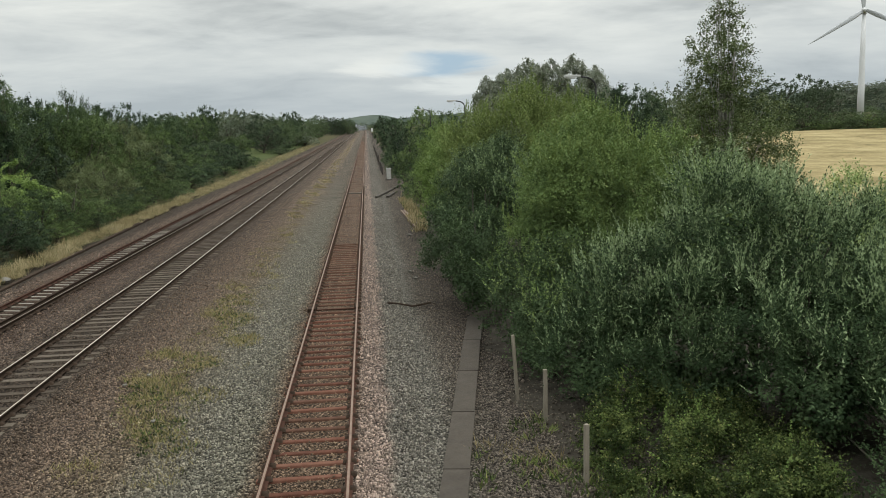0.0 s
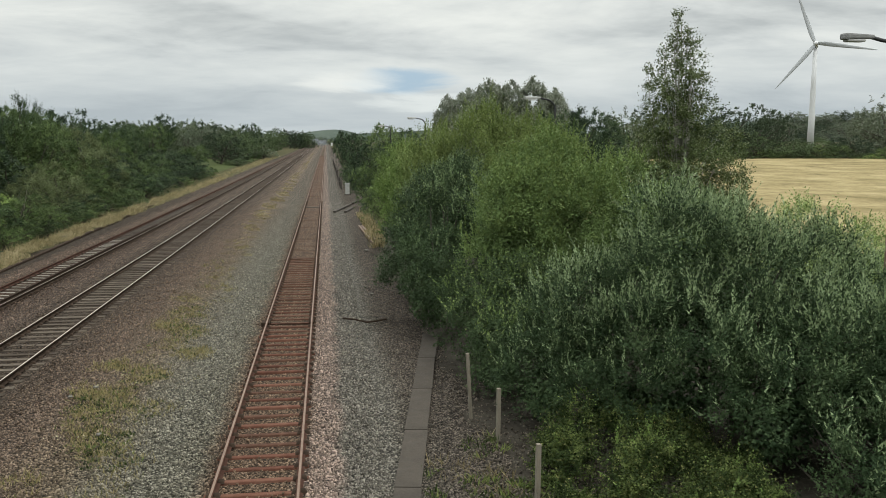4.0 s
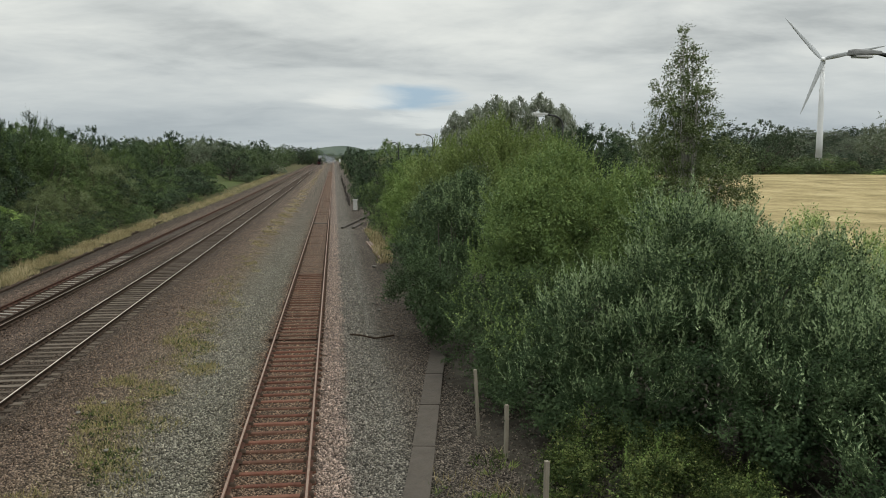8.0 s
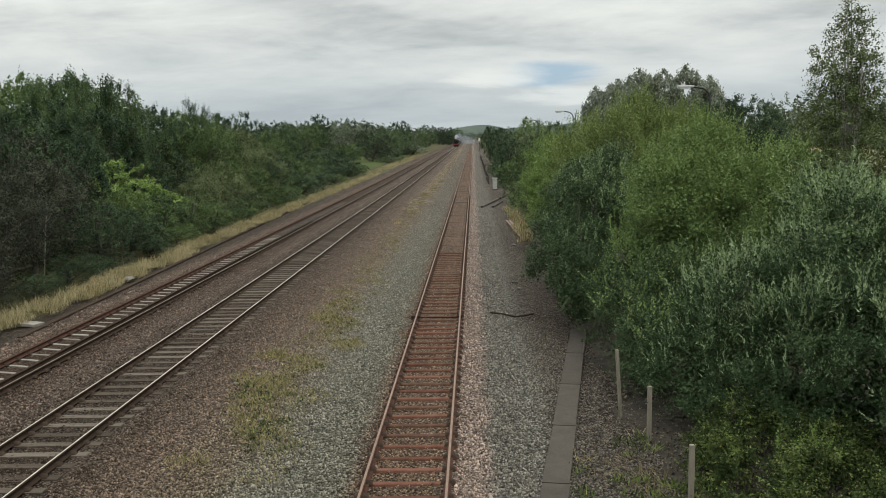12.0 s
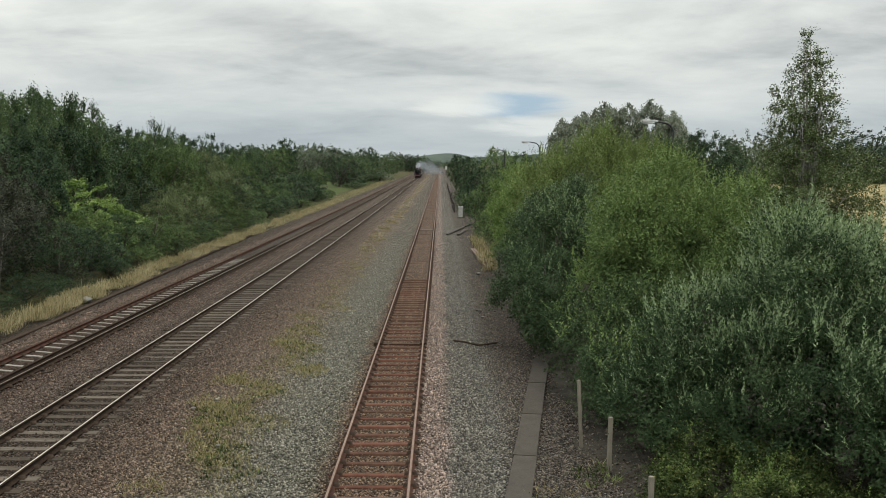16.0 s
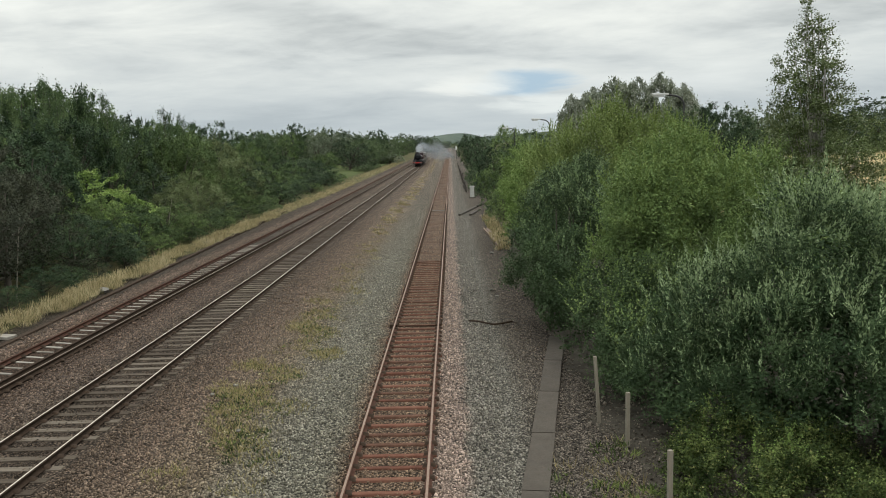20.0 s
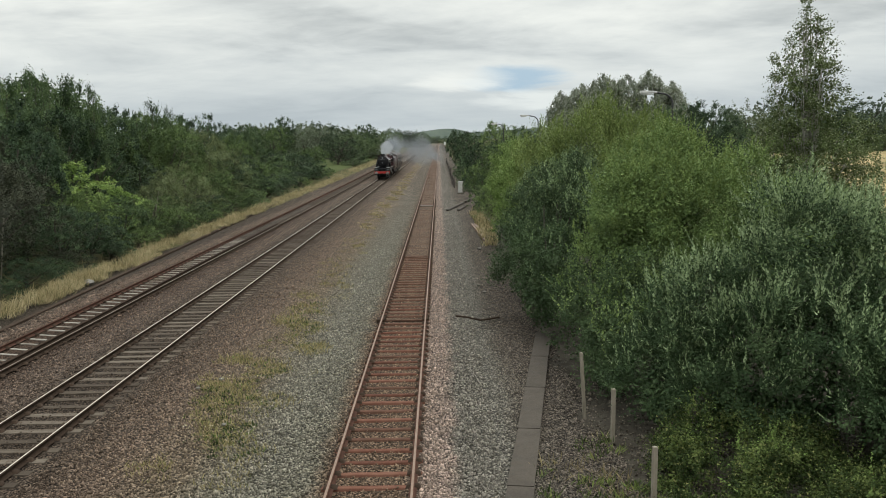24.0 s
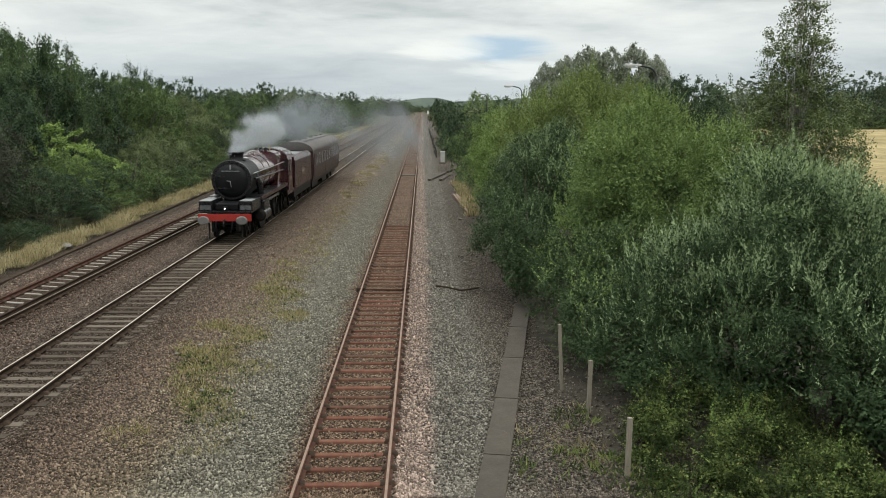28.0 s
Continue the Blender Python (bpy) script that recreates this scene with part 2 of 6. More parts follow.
M_LITTER = surface("leaf_litter", [(0.032, 0.028, 0.022), (0.066, 0.058, 0.046), (0.112, 0.10, 0.082)], 1.6, 0.95, bump=0.9, bump_scale=18, fleck=(0.26, 0.23, 0.19), shine=0.06)
# hill colours are greyed and blued to paint in the haze of distance
M_HILL = surface("hazed_pasture", [(0.058, 0.082, 0.070), (0.095, 0.120, 0.100), (0.135, 0.160, 0.128)], 0.012, 0.95, shine=0.06)
M_HILLWOOD = surface("hazed_hill_wood", [(0.040, 0.058, 0.048), (0.060, 0.080, 0.064), (0.082, 0.102, 0.082)], 0.035, 0.95, shine=0.06)
M_RAIL = surface("rusty_rail_side", [(0.075, 0.040, 0.030), (0.115, 0.060, 0.044), (0.15, 0.080, 0.058)], 6, 0.92, bump=0.2, bump_scale=120, shine=0.08)
M_RAIL_DARK = surface("dark_rail_side", [(0.034, 0.024, 0.018), (0.058, 0.040, 0.029), (0.082, 0.056, 0.040)], 6, 0.92, bump=0.2, bump_scale=120, shine=0.08)
M_HEAD_RUST = surface("rusted_rail_head", [(0.17, 0.102, 0.070), (0.25, 0.165, 0.120), (0.32, 0.225, 0.170)], 5, 0.55, metal=0.25)
M_HEAD_BRIGHT = surface("polished_rail_head", [(0.62, 0.55, 0.46), (0.78, 0.71, 0.61)], 5, 0.42, metal=0.55)
M_HEAD_DULL = surface("dull_rail_head", [(0.15, 0.115, 0.09), (0.21, 0.165, 0.135)], 5, 0.6, metal=0.2)
M_STEEL_SLEEPER = surface("rusted_steel_sleeper", [(0.085, 0.047, 0.033), (0.14, 0.074, 0.052), (0.185, 0.108, 0.079)], 5, 0.85, metal=0.1, bump=0.3, bump_scale=90, tint=0.25, shine=0.06)
M_DIM_SLEEPER = surface("brown_steel_sleeper", [(0.105, 0.069, 0.052), (0.145, 0.097, 0.073), (0.185, 0.128, 0.099)], 5, 0.9, bump=0.3, bump_scale=90, tint=0.25, shine=0.06)
M_BROWN_SLEEPER = surface("dark_stained_sleeper", [(0.060, 0.047, 0.036), (0.090, 0.071, 0.056), (0.125, 0.100, 0.080)], 5, 0.9, bump=0.3, bump_scale=60, tint=0.25, shine=0.06)
M_RED_SLEEPER = surface("red_rusted_sleeper", [(0.095, 0.044, 0.032), (0.156, 0.070, 0.048), (0.204, 0.103, 0.073)], 5, 0.85, metal=0.1, bump=0.3, bump_scale=90, tint=0.3, shine=0.06)
M_OLD_SLEEPER = surface("weathered_sleeper", [(0.068, 0.054, 0.042), (0.114, 0.093, 0.073), (0.187, 0.158, 0.127)], 4, 0.9, bump=0.3, bump_scale=50, tint=0.35, stretch=(0.5, 3, 3), shine=0.06)
M_PALE_SLEEPER = surface("pale_concrete_sleeper", [(0.19, 0.168, 0.142), (0.29, 0.264, 0.23), (0.38, 0.353, 0.313)], 4, 0.9, bump=0.25, bump_scale=60, tint=0.3, shine=0.06)
M_LID = surface("brown_grey_lid", [(0.046, 0.037, 0.030), (0.073, 0.060, 0.047), (0.100, 0.083, 0.067)], 1.6, 0.92, bump=0.35, bump_scale=45, tint=0.08, fleck=(0.07, 0.062, 0.05))
M_CONCRETE = surface("weathered_concrete", [(0.075, 0.065, 0.054), (0.115, 0.101, 0.085), (0.15, 0.134, 0.115)], 2.5, 0.92, bump=0.35, bump_scale=45, tint=0.12, fleck=(0.09, 0.08, 0.068))
M_POST = surface("weathered_post", [(0.20, 0.175, 0.135), (0.29, 0.255, 0.20), (0.36, 0.325, 0.265)], 6, 0.9, bump=0.3, bump_scale=60, stretch=(3, 3, 0.6))
M_PALE_STONE = surface("pale_stone", [(0.17, 0.155, 0.135), (0.25, 0.235, 0.21)], 6, 0.9, bump=0.3)
M_TIMBER = surface("old_timber", [(0.036, 0.030, 0.025), (0.066, 0.055, 0.046), (0.105, 0.088, 0.072)], 4, 0.92, bump=0.3, stretch=(3, 0.6, 3))
M_BARK = surface("bark", [(0.05, 0.042, 0.034), (0.09, 0.077, 0.062), (0.14, 0.125, 0.105)], 4, 0.95, bump=0.6, bump_scale=25, stretch=(2, 2, 0.5))
M_DEAD_WOOD = surface("bleached_dead_wood", [(0.22, 0.20, 0.165), (0.36, 0.33, 0.28)], 4, 0.9, bump=0.3, stretch=(2, 2, 0.5))
M_BIRCH_BARK = surface("birch_bark", [(0.10, 0.09, 0.08), (0.42, 0.40, 0.36), (0.52, 0.50, 0.46)], 3, 0.9, bump=0.4, stretch=(1, 1, 4))
M_WHITE = surface("white_enamel", [(0.78, 0.79, 0.80), (0.9, 0.91, 0.92)], 0.4, 0.45)
# white blades in a greyer copy: their shaded side is painted in
M_BLADE = surface("shaded_white_blade", [(0.52, 0.54, 0.56), (0.62, 0.64, 0.66)], 0.4, 0.5)
M_LAMP_METAL = surface("dark_lamp_metal", [(0.04, 0.04, 0.042), (0.075, 0.075, 0.077)], 5, 0.55, metal=0.3)
M_LAMP_HEAD = surface("grey_lamp_head", [(0.20, 0.20, 0.20), (0.32, 0.32, 0.315), (0.10, 0.10, 0.10)], 4, 0.6)
M_LAMP_PALE = surface("pale_lamp_head", [(0.55, 0.55, 0.54), (0.68, 0.68, 0.66)], 4, 0.6)
M_LAMP_DULL = surface("weathered_white_cabinet", [(0.36, 0.36, 0.335), (0.48, 0.48, 0.455), (0.58, 0.58, 0.55)], 4, 0.7)
M_RUST_POST = surface("rusting_post", [(0.15, 0.095, 0.07), (0.23, 0.15, 0.11), (0.29, 0.20, 0.15)], 3, 0.85, bump=0.2, stretch=(2, 2, 0.5))

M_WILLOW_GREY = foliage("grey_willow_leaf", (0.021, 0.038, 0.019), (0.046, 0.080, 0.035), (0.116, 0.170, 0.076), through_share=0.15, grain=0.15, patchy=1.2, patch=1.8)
# pale tip colours, set mostly on upper shoots, double as painted top light
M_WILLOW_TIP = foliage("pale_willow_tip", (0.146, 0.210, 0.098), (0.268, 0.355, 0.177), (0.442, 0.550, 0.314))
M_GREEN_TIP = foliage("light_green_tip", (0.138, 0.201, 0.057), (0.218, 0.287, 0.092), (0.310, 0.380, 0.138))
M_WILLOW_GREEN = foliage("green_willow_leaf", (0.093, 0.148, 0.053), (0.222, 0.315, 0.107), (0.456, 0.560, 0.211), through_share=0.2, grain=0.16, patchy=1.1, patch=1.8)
M_OLIVE = foliage("olive_willow_leaf", (0.075, 0.107, 0.034), (0.168, 0.223, 0.068), (0.320, 0.380, 0.128), through_share=0.2, grain=0.16, patchy=1.1, patch=1.8)
M_WILLOW_DARK = foliage("bluish_willow_leaf", (0.032, 0.055, 0.026), (0.071, 0.112, 0.048), (0.169, 0.227, 0.105), through_share=0.15, grain=0.15, patchy=1.1, patch=1.8)
M_YELLOW_GREEN = foliage("yellow_green_leaf", (0.079, 0.129, 0.036), (0.194, 0.284, 0.080), (0.323, 0.418, 0.138), patchy=1.0, grain=0.16, patch=1.8)
M_BIRCH_LEAF = foliage("birch_leaf", (0.039, 0.063, 0.020), (0.099, 0.134, 0.047), (0.199, 0.243, 0.095), (0.34, 0.38, 0.24), 0.12, through_share=0.25, grain=0.22, patch=1.6, patchy=1.0)
M_BRAMBLE = foliage("bramble_leaf", (0.016, 0.028, 0.009), (0.056, 0.085, 0.025), (0.213, 0.265, 0.083), (0.28, 0.29, 0.11), 0.05, patch=3.0, patchy=1.8, grain=0.25)
M_WOOD_DARK = foliage("dark_wood_leaf", (0.032, 0.056, 0.024), (0.075, 0.118, 0.048), (0.162, 0.228, 0.097), apart=0.35, grain=0.12, patch=4.5, patchy=2.2, through_share=0.18)
M_WOOD_DEEP = foliage("deep_shade_leaf", (0.022, 0.040, 0.021), (0.056, 0.091, 0.046), (0.119, 0.174, 0.086), apart=0.2, grain=0.12, patch=4.5, patchy=2.2, through_share=0.18)
M_WOOD_MID = foliage("wood_leaf", (0.061, 0.095, 0.033), (0.120, 0.178, 0.063), (0.220, 0.296, 0.110), apart=0.4, grain=0.12, patch=4.5, patchy=2.2, through_share=0.18)
M_WOOD_OLIVE = foliage("olive_wood_leaf", (0.066, 0.084, 0.036), (0.134, 0.165, 0.070), (0.219, 0.256, 0.122), apart=0.3, grain=0.12, patch=4.5, patchy=2.2, through_share=0.18)
# distant leaves: flatter, greyer tones paint in the aerial haze
M_WOOD_FAR = foliage("hazed_wood_leaf", (0.063, 0.094, 0.045), (0.095, 0.136, 0.062), (0.136, 0.186, 0.086), apart=0.6, grain=0.14, patch=4.5, patchy=1.5)
M_WOOD_HAZE = foliage("hazed_dark_leaf", (0.042, 0.065, 0.037), (0.059, 0.085, 0.048), (0.081, 0.112, 0.062), apart=0.4, grain=0.14, patch=4.5, patchy=1.5)
M_WOOD_BRIGHT = foliage("bright_wood_leaf", (0.108, 0.172, 0.048), (0.231, 0.340, 0.093), (0.375, 0.499, 0.158), apart=0.2, grain=0.12, patch=4.5, patchy=2.2, through_share=0.18)
M_HAWTHORN = foliage("brownish_hawthorn_leaf", (0.026, 0.032, 0.020), (0.055, 0.062, 0.040), (0.099, 0.107, 0.069), apart=0.2, grain=0.12, patch=4.5, patchy=2.2, through_share=0.18)
M_POPLAR = foliage("silver_poplar_leaf", (0.11, 0.135, 0.085), (0.22, 0.25, 0.175), (0.34, 0.375, 0.29), (0.46, 0.49, 0.42), 0.3, grain=0.25, patch=6, patchy=1.2)
# silver leaf of far trees, paled further as painted haze
M_HAZED_SILVER = foliage("hazed_silver_leaf", (0.119, 0.147, 0.089), (0.156, 0.188, 0.117), (0.185, 0.218, 0.142), (0.32, 0.35, 0.28), 0.2, grain=0.14, patch=4.5, patchy=1.5)
M_DRY_GRASS = foliage("dry_grass_blade", (0.228, 0.185, 0.099), (0.434, 0.356, 0.193), (0.685, 0.582, 0.358), (0.13, 0.145, 0.055), 0.18, rough=0.8, patch=0.5, patchy=1.2)
M_FLOWER = foliage("pale_flower", (0.55, 0.50, 0.20), (0.68, 0.64, 0.42), (0.80, 0.78, 0.68))
M_WEED = foliage("weed_blade", (0.209, 0.176, 0.078), (0.368, 0.313, 0.146), (0.526, 0.449, 0.241), (0.15, 0.165, 0.06), 0.18, rough=0.8)


# ---- mesh helpers ----
rng = np.random.default_rng(7)


def part(name, bm, material, parent=None, label="", smooth=False):
    """One bmesh as one mesh object under its thing."""
    me = bpy.data.meshes.new(name)
    bmesh.ops.recalc_face_normals(bm, faces=bm.faces)
    if smooth:
        for f in bm.faces:
            f.smooth = True
    bm.to_mesh(me)
    bm.free()
    me.materials.append(material)
    ob = new(name, me)
    ob.parent = parent
    return tagged(ob, label)


def thing(name, x, y, z, label, category, group="", kind="", turn=0.0):
    ob = new(name)
    ob.matrix_basis = pose(x, y, z, 0, 0, turn)
    return tagged(ob, label, category, group, kind)


def block(bm, x0, x1, y0, y1, z0, z1, edge=0.0):
    made = bmesh.ops.create_cube(bm, size=1)["verts"]
    bmesh.ops.transform(bm, matrix=Matrix.Translation(((x0 + x1) / 2, (y0 + y1) / 2, (z0 + z1) / 2)) @ Matrix.Diagonal((x1 - x0, y1 - y0, z1 - z0, 1)), verts=made)
    if edge:
        edges = list({e for v in made for e in v.link_edges})
        bmesh.ops.bevel(bm, geom=edges, offset=edge, segments=2, affect="EDGES", profile=0.6)
    return bm


def rod(bm, a, b, r0, r1=None, sides=12, caps=True):
    """A round bar or cone from a to b."""
    a, b = Vector(a), Vector(b)
    turn = (b - a).to_track_quat("Z", "Y").to_matrix().to_4x4()
    bmesh.ops.create_cone(bm, cap_ends=caps, segments=sides, radius1=r0, radius2=r0 if r1 is None else r1, depth=(b - a).length,
                          matrix=Matrix.Translation((a + b) / 2) @ turn)
    return bm


def lathe(bm, rows, sides=40, axis="Y", at=(0, 0, 0)):
    """Rings of (along, radius) turned round an axis."""
    rings = []
    for along, r in rows:
        ring = []
        for i in range(sides):
            c, s = math.cos(2 * math.pi * i / sides) * r, math.sin(2 * math.pi * i / sides) * r
            p = (c, along, s) if axis == "Y" else ((along, c, s) if axis == "X" else (c, s, along))
            ring.append(bm.verts.new((p[0] + at[0], p[1] + at[1], p[2] + at[2])))
        rings.append(ring)
    for a, b in zip(rings, rings[1:]):
        for i in range(sides):
            j = (i + 1) % sides
            bm.faces.new((a[i], a[j], b[j], b[i]))
    bm.faces.new(rings[0])
    bm.faces.new(rings[-1][::-1])
    return bm


def extrude_profile(bm, profile, y0, y1):
    """A closed outline of (x, z) drawn out from y0 to y1."""
    a = [bm.verts.new((x, y0, z)) for x, z in profile]
    b = [bm.verts.new((x, y1, z)) for x, z in profile]
    k = len(a)
    for i in range(k):
        j = (i + 1) % k
        bm.faces.new((a[i], a[j], b[j], b[i]))
    bm.faces.new(a)
    bm.faces.new(b[::-1])
    return bm


def np_mesh(name, verts, faces, material, smooth=False, second=None, chosen=None):
    verts, faces = np.asarray(verts, np.float32), np.asarray(faces, np.int32)
    me = bpy.data.meshes.new(name)
    m, k = faces.shape
    me.vertices.add(len(verts))
    me.vertices.foreach_set("co", verts.ravel())
    me.loops.add(m * k)
    me.loops.foreach_set("vertex_index", faces.ravel())
    me.polygons.add(m)
    me.polygons.foreach_set("loop_start", np.arange(0, m * k, k, dtype=np.int32))
    if smooth:
        me.polygons.foreach_set("use_smooth", np.ones(m, bool))
    me.update(calc_edges=True)
    me.validate()
    me.materials.append(material)
    if second:
        me.materials.append(second)
        me.polygons.foreach_set("material_index", np.asarray(chosen, np.int32))
    return me


def unit(v):
    return v / np.maximum(np.linalg.norm(v, axis=-1, keepdims=True), 1e-9)


def leaf_quads(at, along, length, width, r):
    """Diamond leaves, folded a little along the rib."""
    n = len(at)
    side = unit(np.cross(along, r.normal(size=(n, 3)) * 0.45 + np.array([0, 0, 1.0])))
    up = np.cross(side, along)
    length, width = np.broadcast_to(length, n)[:, None], np.broadcast_to(width, n)[:, None]
    mid = at + along * length * 0.45
    v = np.stack([at, mid + side * width / 2 + up * width * 0.15, at + along * length, mid - side * width / 2 + up * width * 0.15], 1).reshape(-1, 3)
    return v, np.arange(4 * n).reshape(n, 4)


def leaf_tris(at, along, length, width, r, face=None):
    """Small leaves, one pointed blade each, turned to the light: outwards from the crown and up."""
    n = len(at)
    face = np.zeros((n, 3)) if face is None else face
    side = unit(np.cross(along, r.normal(size=(n, 3)) * 0.3 + 1.2 * face + np.array([0, 0, 0.75])))
    length, width = np.broadcast_to(length, n)[:, None], np.broadcast_to(width, n)[:, None]
    low = at + along * length * 0.2
    return np.stack([low - side * width * 0.6, low + side * width * 0.6, at + along * length], 1).reshape(-1, 3), np.arange(3 * n).reshape(n, 3)


def billows(lobes, seed, per=9, size=0.45, tall=1.2, low=-0.55):
    """Rounded masses of shoots on the outside of each lobe, with gaps between them."""
    r = np.random.default_rng(seed)
    L = np.array(lobes, float)
    out = []
    for k, l in enumerate(L):
        turn = r.uniform(0, 6.28)
        for i in range(per):
            z = 1 - (1 - low) * (i + 0.5 * r.random()) / per
            a = turn + 2.4 * i + r.normal() * 0.25
            q = math.sqrt(max(0.0, 1 - z * z))
            c = l[:3] + np.array([q * math.cos(a), q * math.sin(a), z]) * l[3:] * r.uniform(0.5, 0.74)
            deep = [(((c - m[:3]) / m[3:]) ** 2).sum() for j, m in enumerate(L) if j != k]
            if deep and min(deep) < 0.3:
                continue
            s = size * r.uniform(0.75, 1.25) * l[3:6]
            out.append((*c, s[0], s[1], s[2] * tall))
    return out


def crown_leaves(lobes, shoots, per, shoot_len, leaf, width, seed, rise=0.7, shell=0.72, lumps=0.12, low=-0.6, loose=0.85, core=0.0, clump=14, fan=0.55, wands=0, wand_len=0.6, size=0.45, masses=9, tall=1.2, wand_low=0.62, deep_core=0.66):
    """Sprays of leafy shoots that grow outwards from billowing masses. Returns vertices, faces and which faces are pale
    shoot tips, most of them high up.
    """
    r = np.random.default_rng(seed)
    main = np.array(lobes, float)
    lobes = np.array(billows(main, seed + 50, masses, size, tall)) if masses else main
    c, s = lobes[:, :3], lobes[:, 3:]
    area = (s[:, 0] * s[:, 1] + s[:, 0] * s[:, 2] + s[:, 1] * s[:, 2])
    m = 3 * shoots // clump
    pick = r.choice(len(lobes), m, p=area / area.sum())
    d = unit(r.normal(size=(m, 3)))
    d[:, 2] = np.where(d[:, 2] < low, -d[:, 2], d[:, 2])
    ph = r.uniform(0, 6.28, (len(lobes), 4))[pick]
    lump = 1 + lumps * (np.sin(3.1 * d[:, 0] * 2 + ph[:, 0]) * np.sin(2.7 * d[:, 1] * 2 + ph[:, 1]) + 0.7 * np.sin(7 * d[:, 2] + 5 * d[:, 0] + ph[:, 2]) * np.sin(6 * d[:, 1] + ph[:, 3]))
    deep = 1 - (1 - shell) * r.random(m) ** 1.4
    at = c[pick] + d * s[pick] * (lump * deep)[:, None]
    keep = np.ones(len(at), bool)
    for k in range(len(lobes)):
        inside = (((at - c[k]) / s[k]) ** 2).sum(1) < 0.5
        keep &= ~(inside & (pick != k))
    for l in main:
        keep &= (((at - l[:3]) / l[3:]) ** 2).sum(1) > 0.42
    at, d = at[keep][:shoots // clump], d[keep][:shoots // clump]
    q = len(at)
    spray = unit(d * loose + np.array([0, 0, rise]) + r.normal(size=(q, 3)) * 0.3)
    big = r.uniform(0.65, 1.35, q)
    at = np.repeat(at, clump, 0) + r.normal(size=(q * clump, 3)) * shoot_len * 0.24
    n = len(at)
    way = unit(np.repeat(spray, clump, 0) + unit(r.normal(size=(n, 3))) * fan)
    ln = shoot_len * np.repeat(big, clump) * r.uniform(0.5, 1.25, n)
    j = (np.arange(per) + 0.5) / per
    pos = at[:, None, :] + way[:, None, :] * (ln[:, None] * j[None, :])[:, :, None] + r.normal(size=(n, per, 3)) * leaf * 0.3
    turn = unit(way[:, None, :] * 0.8 + unit(r.normal(size=(n, per, 3))) * 0.8)
    long = leaf * r.uniform(0.6, 1.25, (n, per)) * (1 - 0.3 * j[None, :])
    v, f = leaf_tris(pos.reshape(-1, 3), turn.reshape(-1, 3), long.ravel(), long.ravel() * width / leaf, r, np.repeat(d, clump * per, 0))
    if core:
        # the closed inside of the bush
        k = int(shoots * core)
        vol = main[:, 3] * main[:, 4] + main[:, 3] * main[:, 5]
        pick = r.choice(len(main), k, p=vol / vol.sum())
        out = unit(r.normal(size=(k, 3)))
        p2 = main[pick, :3] + out * main[pick, 3:] * (deep_core * r.random(k) ** 0.3)[:, None]
        v2, f2 = leaf_tris(p2, unit(r.normal(size=(k, 3))), leaf * 1.15, leaf * 0.65, r, out)
        v, f = np.vstack([v, v2]), np.vstack([f, f2 + len(v)])
    wand_faces = 0
    if wands:
        # long upright shoots that stand out from the top and sides of the crown, close-leaved and pale, fewer pale low
        # down to paint its shade
        top = main[:, 2].max() + 0.5 * main[:, 5].max()
        high = np.nonzero((np.repeat(d[:, 2], clump) > 0.05) & (at[:, 2] > wand_low * top * r.uniform(0.6, 1.2, n)))[0]
        base = high[r.integers(0, len(high), wands)]
        up = unit(way[base] * 0.7 + np.array([0, 0, 0.6]) + r.normal(size=(wands, 3)) * 0.3)
        jj = (np.arange(16) + 0.5) / 16
        wl = wand_len * r.uniform(0.6, 1.4, wands)
        p3 = (at[base] + way[base] * shoot_len * 0.45)[:, None, :] + up[:, None, :] * (wl[:, None] * jj)[:, :, None]
        t3 = unit(up[:, None, :] * 0.9 + unit(r.normal(size=(wands, 16, 3))) * 0.55)
        s3 = leaf * 1.25 * r.uniform(0.7, 1.2, (wands, 16)) * (1 - 0.4 * jj[None, :])
        v3, f3 = leaf_tris(p3.reshape(-1, 3), t3.reshape(-1, 3), s3.ravel(), s3.ravel() * width / leaf, r)
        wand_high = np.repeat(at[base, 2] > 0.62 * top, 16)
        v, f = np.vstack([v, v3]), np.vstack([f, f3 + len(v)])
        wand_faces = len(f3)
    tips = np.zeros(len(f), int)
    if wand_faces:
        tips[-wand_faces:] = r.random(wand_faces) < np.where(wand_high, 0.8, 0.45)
    # real pale tips, but kept to high upward shoots to paint the lit top
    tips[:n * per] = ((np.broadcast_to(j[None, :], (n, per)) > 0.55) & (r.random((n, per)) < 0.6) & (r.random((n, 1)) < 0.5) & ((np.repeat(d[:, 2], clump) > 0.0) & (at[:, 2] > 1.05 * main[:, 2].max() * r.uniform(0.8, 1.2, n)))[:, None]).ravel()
    return v, f, tips


def limb_mesh(name, paths, material, sides=7):
    """Tapered limbs: each path is a list of (x, y, z, radius)."""
    V, F = [], []
    for path in paths:
        p = np.array(path, float)
        base = len(V)
        for i, row in enumerate(p):
            way = unit(p[min(i + 1, len(p) - 1), :3] - p[max(i - 1, 0), :3])
            a = unit(np.cross(way, [0.31, 0.9, 0.2]))
            b = np.cross(way, a)
            for k in range(sides):
                t = 2 * math.pi * k / sides
                V.append(row[:3] + (a * math.cos(t) + b * math.sin(t)) * row[3])
        for i in range(len(p) - 1):
            for k in range(sides):
                q = (k + 1) % sides
                F.append((base + i * sides + k, base + i * sides + q, base + (i + 1) * sides + q, base + (i + 1) * sides + k))
    return np_mesh(name, V, F, material, smooth=True)


